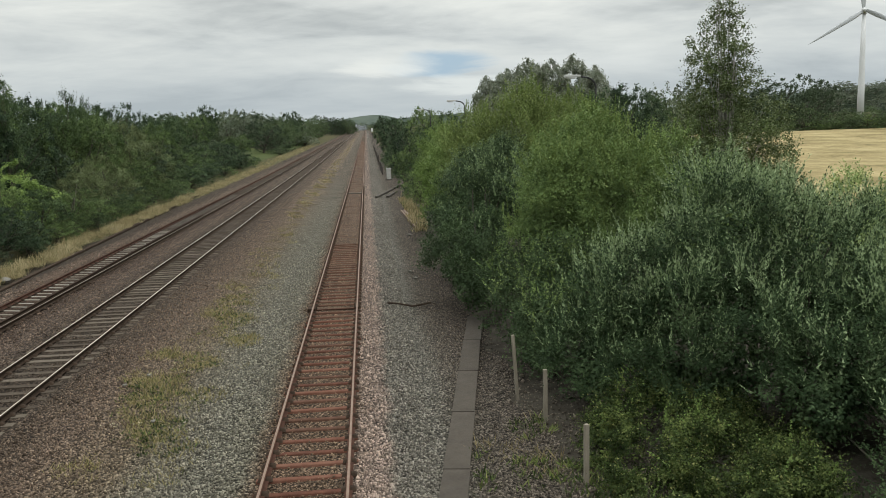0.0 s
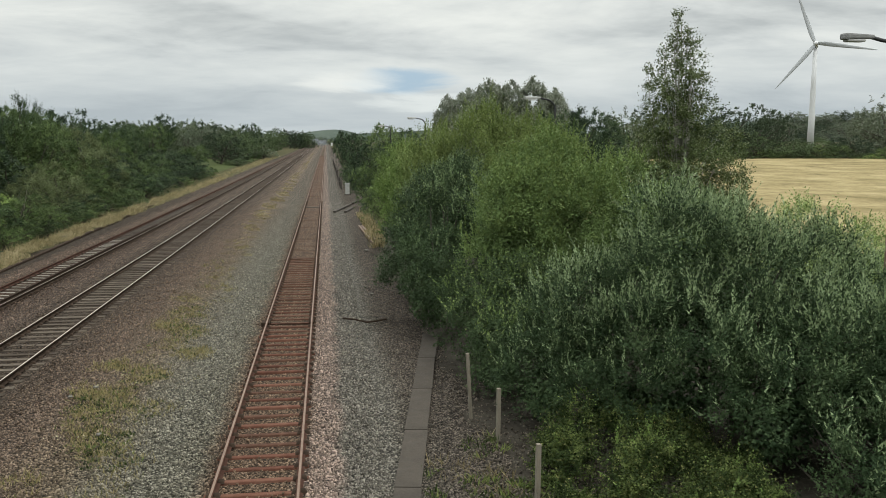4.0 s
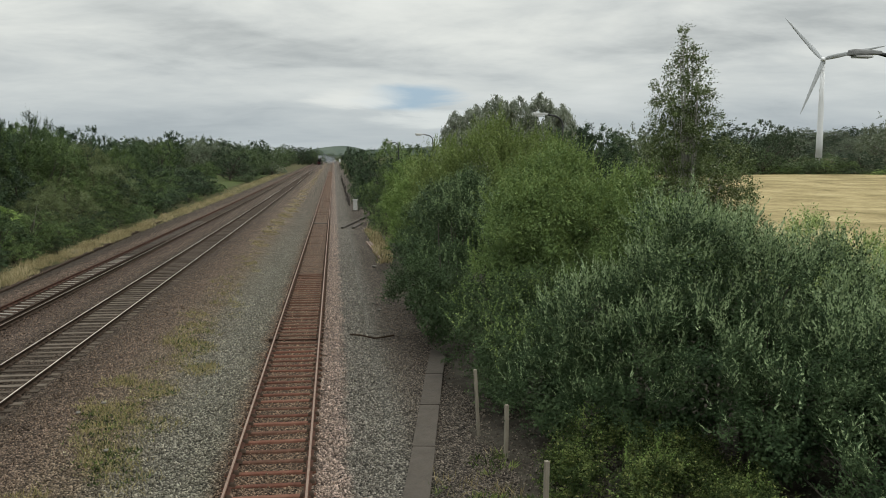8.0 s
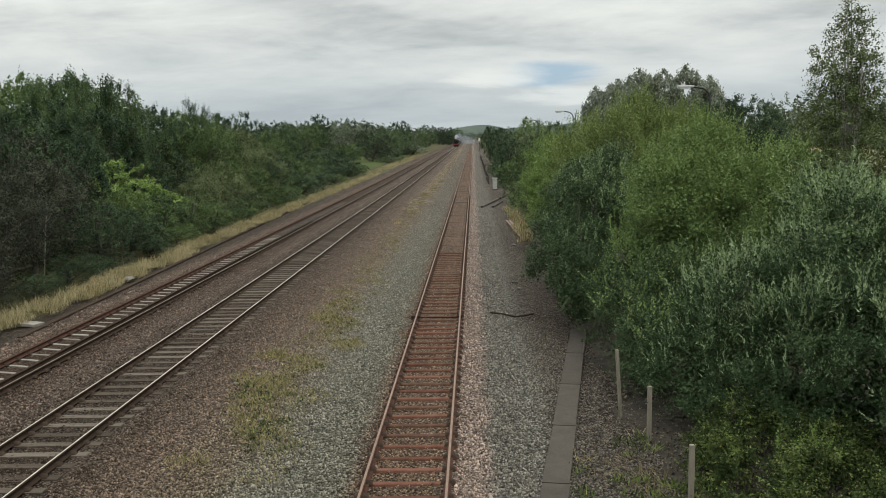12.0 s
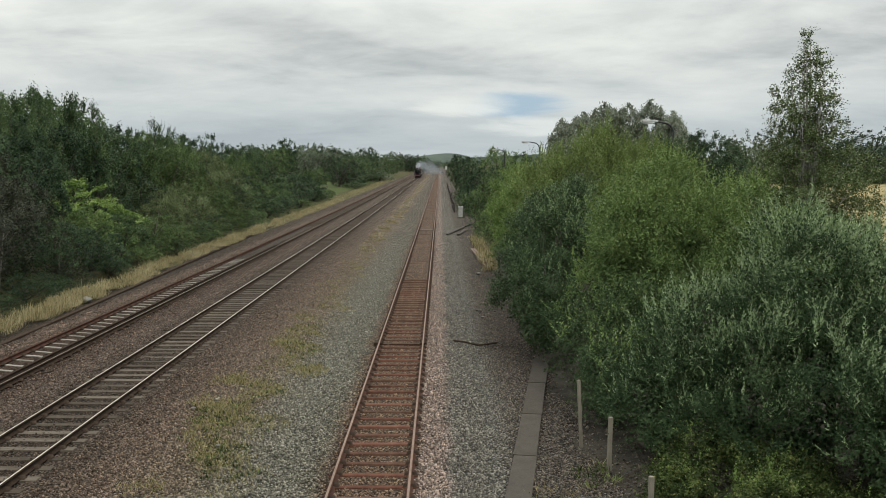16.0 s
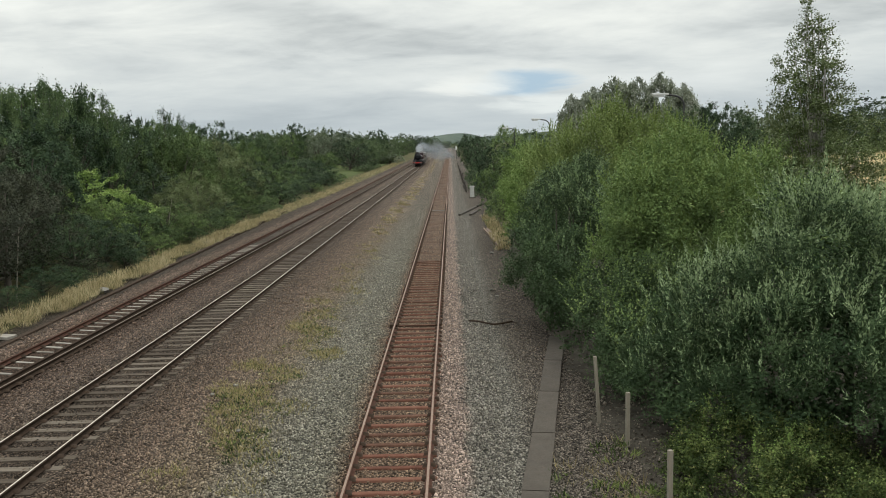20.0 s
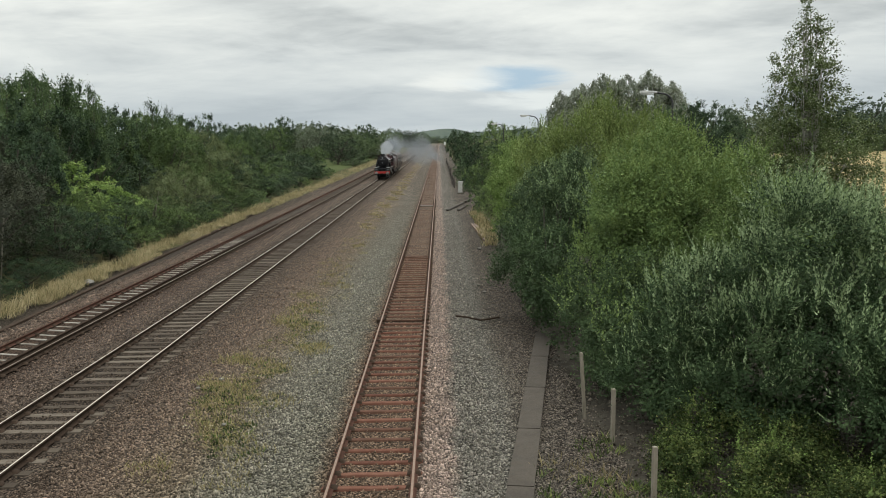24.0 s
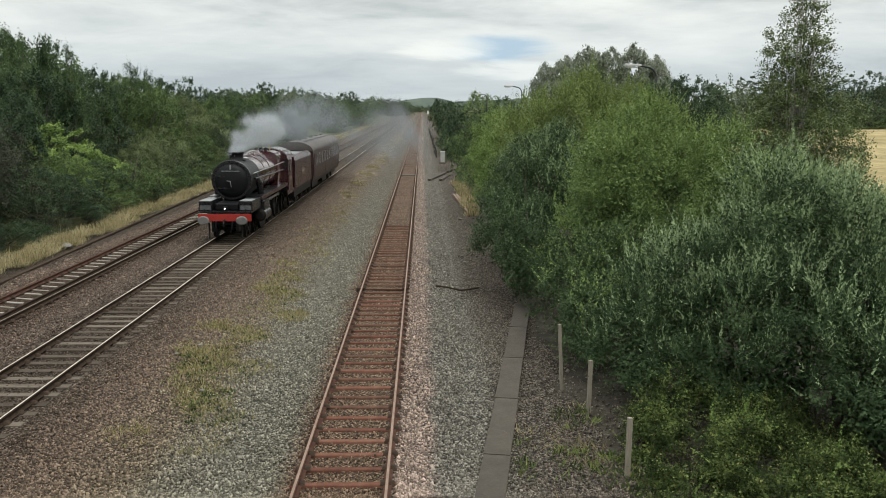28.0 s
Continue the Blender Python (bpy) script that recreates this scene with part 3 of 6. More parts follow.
def limbs_to(lobes, foot, seed, thick=0.12, stems=1):
    """Trunks from the foot and limbs that fork to each lobe."""
    r = np.random.default_rng(seed)
    paths = []
    low = min(l[2] - l[5] for l in lobes)
    top = max(l[2] + l[5] * 0.35 for l in lobes)
    for s in range(stems):
        lean = r.normal(size=2) * 0.12 * (top - foot[2])
        x, y, z = foot[0] + r.normal() * thick * stems, foot[1] + r.normal() * thick * stems, foot[2] - 0.05
        rows = []
        for i in range(7):
            t = i / 6
            rows.append((x + lean[0] * t * t + r.normal() * thick * 0.3, y + lean[1] * t * t + r.normal() * thick * 0.3, z + (top - z) * t, thick * (1 - 0.82 * t)))
        paths.append(rows)
    for i, l in enumerate(lobes):
        for q in range(3):
            a = paths[i % stems][1 + (q + i) % 3]
            e = np.array(l[:3]) + unit(r.normal(size=3)) * np.array(l[3:]) * 0.75
            m = (np.array(a[:3]) + e) / 2 + r.normal(size=3) * 0.08 * np.array(l[3:])
            paths.append([(*a[:3], a[3] * 0.6), (*m, a[3] * 0.35), (*e, a[3] * 0.1)])
    return paths


def rise(y):
    """The line climbs gently into the distance."""
    return 0.0045 * 30 * np.logaddexp(0, (y - 110) / 30)


def rise_at(y):
    return float(rise(np.float64(y)))


# ---- the ground, the line and the fields ----
def sheet(name, xs, ys, height, material):
    X, Y = np.meshgrid(np.array(xs, float), np.array(ys, float))
    V = np.stack([X, Y, height(X, Y)], -1).reshape(-1, 3)
    a, b = X.shape
    i = np.arange(a * b).reshape(a, b)
    F = np.stack([i[:-1, :-1], i[:-1, 1:], i[1:, 1:], i[1:, :-1]], -1).reshape(-1, 4)
    return new(name, np_mesh(name, V, F, material, smooth=True))


def spaced(a, b, first, grow):
    out, step = [a], first
    while out[-1] < b:
        out.append(min(b, out[-1] + step))
        step *= grow
    return out


def lumpy(X, Y, size, amount):
    return amount * (np.sin(X / size + 1.3) * np.sin(Y / size * 1.13 + 0.4) + 0.5 * np.sin(X / size * 2.7 + 2) * np.sin(Y / size * 2.3))


SIDE = spaced(16.6, 2600, 3.0, 1.22)
XS = [-x for x in SIDE[::-1]] + list(np.arange(-15, 15.1, 2.0)) + SIDE
tagged(sheet("ground", XS, [-900, -300, -100, -40] + spaced(-20, 3600, 5.0, 1.06),
             lambda X, Y: rise(Y) - 0.16 + lumpy(X, Y, 9, 0.05) * (np.abs(X + 6) > 11) , M_GROUND),
       "rough green and brown grassland round the railway", "ground", kind="structure")

tagged(sheet("ballast_bed", np.concatenate([[-16.9, -16.3], np.arange(-15.8, 2.9, 0.35), [3.3, 4.2]]), spaced(-25, 900, 0.45, 1.012),
             lambda X, Y: rise(Y) - 0.035 + lumpy(X, Y, 0.8, 0.016) + 0.045 * np.exp(-((X - 0.15) / 0.5) ** 2) - 0.13 * np.clip((-15.2 - X) / 1.5, 0, 1) - 0.14 * np.clip((X - 3.2) / 0.9, 0, 1), M_BALLAST),
       "bed of brown, grey and pinkish stone ballast", "ballast", kind="structure")

tagged(sheet("wooded_bank", np.concatenate([[3.05, 3.6], np.arange(4.2, 20, 1.1)]), np.arange(4, 66, 1.2),
             lambda X, Y: rise(Y) - 0.055 + lumpy(X, Y, 0.9, 0.03) - 0.03 * np.clip(3.6 - X, 0, 1), M_LITTER), "bare soil and leaf litter under the bushes", "ground", kind="structure")
tagged(sheet("dry_field", [18, 24, 32, 44, 60, 80, 105, 135, 170, 210, 260, 330], spaced(42, 262, 6, 1.08),
             lambda X, Y: rise(Y) + 0.24 + lumpy(X, Y, 17, 0.16) + 0.012 * np.clip(X - 60, 0, 200), M_FIELD), "field of tall dry golden grass", "field", kind="structure")
tagged(sheet("meadow", np.linspace(-60, -21.5, 9), np.linspace(140, 330, 12), lambda X, Y: rise(Y) - 0.05 + lumpy(X, Y, 11, 0.06), M_MEADOW),
       "strip of pale green meadow by the line", "meadow", kind="structure")


def far_hill(name, x, y, half_width, depth, height, material, label, flat=0.8):
    xs, ys = np.linspace(-1, 1, 41), np.linspace(-1, 1, 9)
    def top(X, Y):
        bell = np.clip(1 - ((X - x) / half_width) ** 2, 0, 1) ** flat * np.clip(1 - ((Y - y) / depth) ** 2, 0, 1)
        return rise(Y) - 2 + height * bell * (1 + 0.05 * np.sin(X / 55.0) + 0.03 * np.sin(X / 21.0))
    return tagged(sheet(name, x + xs * half_width, y + ys * depth, top, material), label, "hill", kind="structure")


far_hill("hill_1", 6, 2300, 92, 150, 30, M_HILL, "distant hill of green pasture, paled by painted haze", 0.4)
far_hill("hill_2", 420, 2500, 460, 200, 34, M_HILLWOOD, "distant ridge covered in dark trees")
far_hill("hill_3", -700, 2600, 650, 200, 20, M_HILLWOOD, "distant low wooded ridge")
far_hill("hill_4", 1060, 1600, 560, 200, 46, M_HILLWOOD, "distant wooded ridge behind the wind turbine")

# the unseen bridge on which the camera stands: deck, parapets and the walls on either side of the line, added to block
# low sky light from behind
bridge = thing("road_bridge", 0, 0, 0, "unseen plain concrete bridge across the railway, blocking low sky light", "bridge", kind="structure")
part("deck", block(bmesh.new(), -40, 40, -6.5, 0.3, 4.2, 4.7), M_CONCRETE, bridge)
part("parapet", block(bmesh.new(), -40, 40, 0.12, 0.3, 4.7, 5.7, 0.02), M_CONCRETE, bridge)
part("parapet", block(bmesh.new(), -40, 40, -6.5, -6.3, 4.7, 5.9, 0.02), M_CONCRETE, bridge)
# unseen solid walls, added to dim the sky light on the near bushes
part("abutment", block(bmesh.new(), 4.6, 40, -6.4, 0.2, -0.5, 4.2), M_CONCRETE, bridge)
part("abutment", block(bmesh.new(), -40, -17.5, -6.4, 0.2, -0.5, 4.2), M_CONCRETE, bridge)

# ---- tracks ----
RAIL_TOP = 0.15
HALF_GAUGE = 0.7525
TRACK_X = {"siding": -1.333, "running": -9.124, "far": -12.94}
LENGTHS = spaced(-25, 860, 6.0, 1.035)


def rail(name, x, parent, side, head, height=RAIL_TOP, y_from=-25.0, y_to=860.0, label="", turn=None):
    """A flat-bottomed rail: foot, web and head, with its running surface a strip of its own."""
    h = height
    bright = 0.020 if head is M_HEAD_BRIGHT else 0.024
    outline = [(-0.070, h - 0.150), (0.070, h - 0.150), (0.070, h - 0.138), (0.010, h - 0.120), (0.010, h - 0.045), (0.035, h - 0.034), (0.035, h - 0.004),
               (0.030, h), (-0.030, h), (-0.035, h - 0.004), (-0.035, h - 0.034), (-0.010, h - 0.045), (-0.010, h - 0.120), (-0.070, h - 0.138)]
    ys = [y for y in LENGTHS if y_from < y < y_to]
    ys = [y_from] + ys + [y_to]
    V, F, k = [], [], len(outline)
    for y in ys:
        V += [(x + a, y, b + rise_at(y)) for a, b in outline]
    for i in range(len(ys) - 1):
        for j in range(k):
            q = (j + 1) % k
            F.append((i * k + j, i * k + q, (i + 1) * k + q, (i + 1) * k + j))
    ob = new(name, np_mesh(name, V, F, side))
    ob.parent = parent
    tagged(ob, label)
    V, F = [], []
    for y in ys:
        V += [(x - bright, y, h + 0.001 + rise_at(y)), (x - 0.010, y, h + 0.003 + rise_at(y)), (x + bright - 0.004, y, h + 0.003 + rise_at(y))]
    for i in range(len(ys) - 1):
        for j in (0, 1):
            F.append((3 * i + j, 3 * i + j + 1, 3 * i + j + 4, 3 * i + j + 3))
    top = new("running_surface", np_mesh("running_surface", V, F, head))
    top.parent = ob
    return ob


def sleeper_mesh(kind):
    bm = bmesh.new()
    if kind in ("steel", "red", "dim"):
        extrude_profile(bm, [(-0.10, -0.09), (-0.066, 0.008), (-0.046, 0.02), (0.046, 0.02), (0.066, 0.008), (0.10, -0.09)], -0.89, 0.89)
        bmesh.ops.rotate(bm, verts=bm.verts, matrix=Matrix.Rotation(radians(90), 3, "Z"))
        mat = {"red": M_RED_SLEEPER, "dim": M_DIM_SLEEPER, "steel": M_STEEL_SLEEPER}[kind]
    elif kind in ("worn", "dark"):
        block(bm, -1.12, 1.12, -0.115, 0.115, -0.10, 0.0, 0.012)
        mat = M_OLD_SLEEPER if kind == "worn" else M_BROWN_SLEEPER
    else:
        block(bm, -0.66, -0.02, -0.065, 0.065, -0.10, -0.010, 0.01)
        for q in bm.verts:
            q.co.y -= 0.28 * (q.co.x + 0.34)
        mat = M_PALE_SLEEPER if kind == "pale" else M_CONCRETE
    me = bpy.data.meshes.new("sleeper")
    bmesh.ops.recalc_face_normals(bm, faces=bm.faces)
    bm.to_mesh(me)
    bm.free()
    me.materials.append(mat)
    return me


def clip_bars(xs, ys, material, name, parent):
    """Clips and pads that hold the rails to each sleeper, joined."""
    base = np.array([(-0.14, -0.075, 0.0), (0.14, -0.075, 0.0), (0.14, 0.075, 0.0), (-0.14, 0.075, 0.0),
                     (-0.10, -0.055, 0.055), (0.10, -0.055, 0.055), (0.10, 0.055, 0.055), (-0.10, 0.055, 0.055)])
    quads = np.array([(4, 5, 6, 7), (0, 1, 5, 4), (1, 2, 6, 5), (2, 3, 7, 6), (3, 0, 4, 7)])
    V, F = [], []
    for y in ys:
        for x in xs:
            F.append(quads + 8 * len(V))
            V.append(base + np.array([x, y, rise_at(y)]))
    ob = new(name, np_mesh(name, np.vstack(V), np.vstack(F), material))
    ob.parent = parent
    return tagged(ob, kind="stuff")


def track(name, x, kind, spacing, first, sides, heads, label, until=860.0):
    t = thing(name, 0, 0, 0, label, "railway track")
    for s, side, head in zip((-1, 1), sides, heads):
        rail("rail", x + s * HALF_GAUGE, t, side, head)
    me = sleeper_mesh(kind)
    ys = np.arange(first, until, spacing)
    near = [y for y in ys if y > 12.5][:280]
    r = np.random.default_rng(int(-x * 10))
    brown = sleeper_mesh("dark") if kind != "steel" else me
    dirty = {"pale": sleeper_mesh("dirty"), "worn": sleeper_mesh("dark")}.get(kind, me)
    dim = sleeper_mesh("dim") if kind == "steel" else me
    red = sleeper_mesh("red") if kind == "steel" else me
    for y in near:
        ob = new("sleeper", red if kind == "steel" and y < 15 + 22 * r.random() else me if y < {"steel": 46, "pale": 56, "worn": 38 + 14 * r.random()}[kind] else dim if kind == "steel" else (dirty if y < 86 else brown))
        ob.parent = t
        dz = r.normal() * 0.006 - (0.012 if kind == "worn" else 0.008 if y < 46 else 0.042 if kind == "steel" else 0.0)
        ob.matrix_basis = pose(x + r.normal() * 0.012, y + r.normal() * 0.012, rise_at(y) + dz, 0, 0, r.normal() * 0.5)
    rest = [y for y in ys if y > near[-1] and y < 330] + [y for y in ys if 0.4 < y <= 12.5]
    me = dim if kind == "steel" else brown
    v0 = np.array([v.co for v in me.vertices])
    quads = [tuple(p.vertices) for p in me.polygons if len(p.vertices) == 4]
    V = np.vstack([v0 + np.array([x, y, rise_at(y) - (0.042 if kind == "steel" else 0.0)]) for y in rest])
    F = np.vstack([np.array(quads) + i * len(v0) for i in range(len(rest))])
    ob = new("distant_sleepers", np_mesh("distant_sleepers", V, F, me.materials[0]))
    ob.parent = t
    tagged(ob, kind="stuff")
    clip_bars([x - HALF_GAUGE, x + HALF_GAUGE], [y for y in near if y < 90], M_RAIL_DARK, "fastening", t)
    return t


siding = track("siding_track", TRACK_X["siding"], "steel", 0.632, -20.0, (M_RAIL, M_RAIL), (M_HEAD_RUST, M_HEAD_RUST),
               "rust-brown railway track with steel sleepers")
running = track("running_track", TRACK_X["running"], "worn", 0.60, -20.2, (M_RAIL_DARK, M_RAIL_DARK), (M_HEAD_BRIGHT, M_HEAD_BRIGHT),
                "railway track with polished rails and weathered sleepers")
far_track = track("far_track", TRACK_X["far"], "pale", 0.65, -20.1, (M_RAIL, M_RAIL_DARK), (M_RAIL_DARK, M_HEAD_DULL),
                  "railway track with dark rails and pale concrete sleepers")
spare = thing("spare_rail", 0, 0, 0, "dark spare rail lying inside the far track", "rail")
rail("rail_bar", TRACK_X["far"] + 0.44, spare, M_RAIL_DARK, M_RAIL_DARK, 0.165, -25.0, 65.0)
# a joint of the siding: bolted plates on the rails, and a bond laid across
joint = thing("rail_joint", TRACK_X["siding"], 29.2, 0, "bolted rail joint with a bond across the rusty track", "rail joint")
for s in (-1, 1):
    bm = bmesh.new()
    block(bm, s * HALF_GAUGE - 0.075, s * HALF_GAUGE + 0.075, -0.3, 0.3, 0.03, 0.125, 0.012)
    for q in (-0.2, -0.07, 0.07, 0.2):
        rod(bm, (s * HALF_GAUGE - 0.11, q, 0.085), (s * HALF_GAUGE + 0.11, q, 0.085), 0.02, sides=6)
    part("joint_plate", bm, M_RAIL_DARK, joint)
bm = block(bmesh.new(), -0.75, 0.75, -0.05, 0.05, 0.0, 0.035, 0.01)
part("cross_bar", bm, M_STEEL_SLEEPER, joint)
bm = block(bmesh.new(), -0.95, -0.83, -0.25, 0.15, -0.03, 0.12, 0.02)
part("side_box", bm, M_RAIL_DARK, joint)
plank = thing("crossing_board", TRACK_X["siding"], 81.5, 0, "pale board laid between the rusty rails", "board")
part("board", block(bmesh.new(), -0.66, 0.66, -0.3, 0.3, 0.02, 0.10, 0.01), M_CONCRETE, plank)


# ---- loose ballast stones ----
def stone_field(name, areas, seed, label):
    r = np.random.default_rng(seed)
    base = unit(np.array([(1, 0, 0), (-0.5, 0.87, 0), (-0.5, -0.87, 0), (0.2, 0.1, 0.9), (-0.1, -0.1, -0.8), (0.5, 0.8, 0.2)]))
    tri = np.array([(0, 5, 3), (5, 1, 3), (1, 2, 3), (2, 0, 3), (5, 0, 4), (1, 5, 4), (2, 1, 4), (0, 2, 4)])
    P, S = [], []
    for x0, x1, y0, y1, count, size in areas:
        u = r.random(count)
        y = y0 + (y1 - y0) * u ** 3.0
        x = r.uniform(x0, x1, count)
        P.append(np.stack([x, y, rise(y) - 0.03 + lumpy(x, y, 0.8, 0.016) + 0.045 * np.exp(-((x - 0.15) / 0.5) ** 2) + r.uniform(-0.012, 0.02, count)], 1))
        S.append(size * r.lognormal(0, 0.3, count) * (1 - 0.35 * np.clip((y - 30) / 40, 0, 1)))
    P, S = np.vstack(P), np.concatenate(S)
    clear = np.ones(len(P), bool)
    for k in TRACK_X.values():
        for s in (-1, 1):
            clear &= np.abs(P[:, 0] - k - s * HALF_GAUGE) > 0.09
    P, S = P[clear], S[clear]
    n = len(P)
    q = unit(r.normal(size=(n, 4)))
    a, b, c, d = q.T
    R = np.stack([1 - 2 * (c * c + d * d), 2 * (b * c - a * d), 2 * (b * d + a * c), 2 * (b * c + a * d), 1 - 2 * (b * b + d * d), 2 * (c * d - a * b),
                  2 * (b * d - a * c), 2 * (c * d + a * b), 1 - 2 * (b * b + c * c)], 1).reshape(n, 3, 3)
    shape = base[None] * r.uniform(0.65, 1.25, (n, 6, 1)) * np.stack([np.ones(n), r.uniform(0.6, 0.95, n), r.uniform(0.5, 0.8, n)], 1)[:, None, :]
    V = np.einsum("nij,nkj->nki", R, shape) * S[:, None, None] + P[:, None, :]
    F = (tri[None] + 6 * np.arange(n)[:, None, None]).reshape(-1, 3)
    return tagged(new(name, np_mesh(name, V.reshape(-1, 3), F, M_STONES)), label, "gravel", kind="stuff")


stone_field("ballast_stones", [(-7.9, -2.2, 13, 85, 42000, 0.030), (-2.0, -0.65, 13, 45, 5500, 0.024), (-0.45, 1.1, 13, 80, 18000, 0.029), (1.2, 3.4, 13, 60, 11000, 0.026), (3.2, 5.2, 12.5, 22, 3500, 0.03),
                               (-12.1, -10.0, 16, 80, 9500, 0.036), (-9.7, -8.5, 15, 50, 3500, 0.026), (-15.2, -13.8, 22, 90, 4500, 0.042)], 3,
            "loose ballast stones in brown, grey and pink")

# ---- the concrete cable trough, posts and small things beside the line ----
trough = thing("cable_trough", 1.33, 0, 0, "grey concrete cable trough with flat lids", "cable trough")
lid_lengths = random.Random(4)
y = 11.5
while y < 24.5:
    ln = 3.05
    bm = block(bmesh.new(), -0.245, 0.245, 0.0, ln - 0.0015, 0.03, 0.085, 0.0015)
    lid = part("lid", bm, M_LID, trough)
    bend = 0.155 * (y - 14.4)
    lid.matrix_basis = pose(bend + lid_lengths.uniform(-0.006, 0.006), y, 0, 0, 0, -8.8 + lid_lengths.uniform(-0.3, 0.3))
    wall = part("trough_wall", block(bmesh.new(), -0.235, 0.235, 0.0, ln, -0.12, 0.028), M_CONCRETE, trough)
    wall.matrix_basis = pose(bend, y, 0, 0, 0, -8.8)
    y += ln


def fence_post(x, y, height, lean, wide=0.095, label="weathered square fence post without wire"):
    p = thing("fence_post", x, y, -0.1, label, "post", "posts beside the trough")
    bm = block(bmesh.new(), -wide / 2, wide / 2, -wide / 2, wide / 2, 0, height + 0.1, 0.012)
    shaft = part("shaft", bm, M_POST, p)
    shaft.matrix_basis = pose(0, 0, 0, lean[0], lean[1], 12)
    return p


fence_post(3.55, 13.8, 1.04, (-1, 1.0), 0.082)
fence_post(3.5, 17.0, 1.1, (0, 0.5), 0.08)
fence_post(3.18, 18.5, 1.5, (0, -3.5), 0.07, "old fence post half grown over by leaves")


def tube_path(bm, pts, r, sides=8):
    for a, b in zip(pts, pts[1:]):
        rod(bm, a, b, r, r, sides)
    return bm


stick = thing("fallen_branch", 0.5, 29.6, 0, "dark bent branch lying on the ballast", "branch")
part("branch", tube_path(bmesh.new(), [(0, 0, 0.06), (0.35, -0.35, 0.09), (0.8, -0.75, 0.06), (1.15, -0.55, 0.05), (1.5, -0.35, 0.07)], 0.032), M_RAIL_DARK, stick)


def cabinet(x, y):
    c = thing("trackside_cabinet", x, y, rise_at(y), "small white trackside cabinet on a concrete base", "cabinet")
    part("plinth", block(bmesh.new(), -0.42, 0.42, -0.3, 0.3, -0.2, 0.12, 0.02), M_CONCRETE, c)
    part("body", block(bmesh.new(), -0.24, 0.24, -0.22, 0.22, 0.12, 1.25, 0.02), M_LAMP_DULL, c)
    part("lid", block(bmesh.new(), -0.3, 0.3, -0.28, 0.28, 1.25, 1.40, 0.03), M_LAMP_DULL, c)
    part("door", block(bmesh.new(), -0.19, 0.19, -0.235, -0.222, 0.2, 1.18, 0.004), M_LAMP_DULL, c)
    return c


cabinet(2.4, 100)


def old_sleeper(x, y, turn, length=2.5, lean=0.0):
    s = thing("old_timber", x, y, 0.0, "dark discarded timber lying beside the track", "timber", "timbers beside the track", turn=turn)
    o = part("beam", block(bmesh.new(), -length / 2, length / 2, -0.13, 0.13, 0.0, 0.17, 0.015), M_TIMBER, s)
    o.matrix_basis = pose(0, 0, 0, 0, lean, 0)
    return s


old_sleeper(1.5, 80.2, 79.5, 9.5)
old_sleeper(2.85, 87.5, 80, 3.5)
old_sleeper(1.95, 77.5, 81, 4.2)
for i, (x, turn) in enumerate(((2.56, 92.4), (2.68, 91.6), (2.84, 92.9))):
    bar = thing("stacked_rail", x, 56.5, 0.0, "rusty length of rail lying in dry grass", "rail", "rails lying by the bushes", turn=turn)
    part("rail_bar", block(bmesh.new(), -6.0, 6.0, -0.06, 0.06, 0.0, 0.15, 0.02), M_HEAD_RUST, bar)

signal = thing("signal_post", 2.2, 330, rise_at(330), "white signal head on a thin post by the track", "signal")
part("post", rod(bmesh.new(), (0, 0, -0.1), (0, 0, 3.9), 0.07, 0.06), M_LAMP_METAL, signal)
part("head", block(bmesh.new(), -0.3, 0.3, -0.15, 0.15, 3.7, 4.9, 0.05), M_WHITE, signal)
fence = thing("board_fence", 1.9, 0, 0, "low dark fence of weathered broken boards", "fence")
shabby = random.Random(8)
for i in range(44):
    y = 112 + i * 2.9 + shabby.uniform(-0.5, 0.5)
    tall = shabby.uniform(0.4, 1.05)
    board = part("fence_board", block(bmesh.new(), -0.05, 0.05, 0, shabby.uniform(0.5, 1.1), -0.1, tall, 0.01), M_TIMBER, fence)
    board.matrix_basis = pose(shabby.uniform(-0.12, 0.12), y, rise_at(y), shabby.uniform(-4, 4), shabby.uniform(-5, 5), shabby.uniform(-9, 9))

for x, y, s in ((-16.9, 57.5, 0.3), (-16.25, 38.6, 0.28), (-17.2, 59.2, 0.22), (1.75, 34.4, 0.09), (2.2, 48.5, 0.14), (1.6, 36.0, 0.08), (-5.9, 22.0, 0.07), (-6.3, 21.2, 0.06), (-4.9, 18.3, 0.06)):
    bm = bmesh.new()
    bmesh.ops.create_icosphere(bm, subdivisions=2, radius=s)
    for v in bm.verts:
        v.co *= 1 + 0.3 * noise.noise(v.co * 2.2 / s)
        v.co.z *= 0.55
    rock = part("stone", bm, M_PALE_STONE)
    rock.matrix_basis = pose(x, y, 0.05)
    tagged(rock, "pale lump of stone lying on the ground", "stone", "pale stones")
slab = part("stone_slab", block(bmesh.new(), -0.42, 0.42, -0.24, 0.24, -0.05, 0.06, 0.015), M_PALE_SLEEPER)
slab.matrix_basis = pose(-15.95, 29.2, -0.02, 0, 0, -18)
tagged(slab, "pale flat concrete slab in the grass", "slab")
kerb = thing("cable_route", 0, 0, 0, "dark low cable route along the ballast edge", "cable trough")
for i in range(44):
    y = 27 + 1.5 * i
    x = -15.15 - 0.036 * (y - 27)
    piece = part("cover", block(bmesh.new(), -0.1, 0.1, 0.01, 1.49, -0.16, 0.04, 0.012), M_RAIL_DARK, kerb)
    piece.matrix_basis = pose(x, y, 0, 0, 0, 2.0)


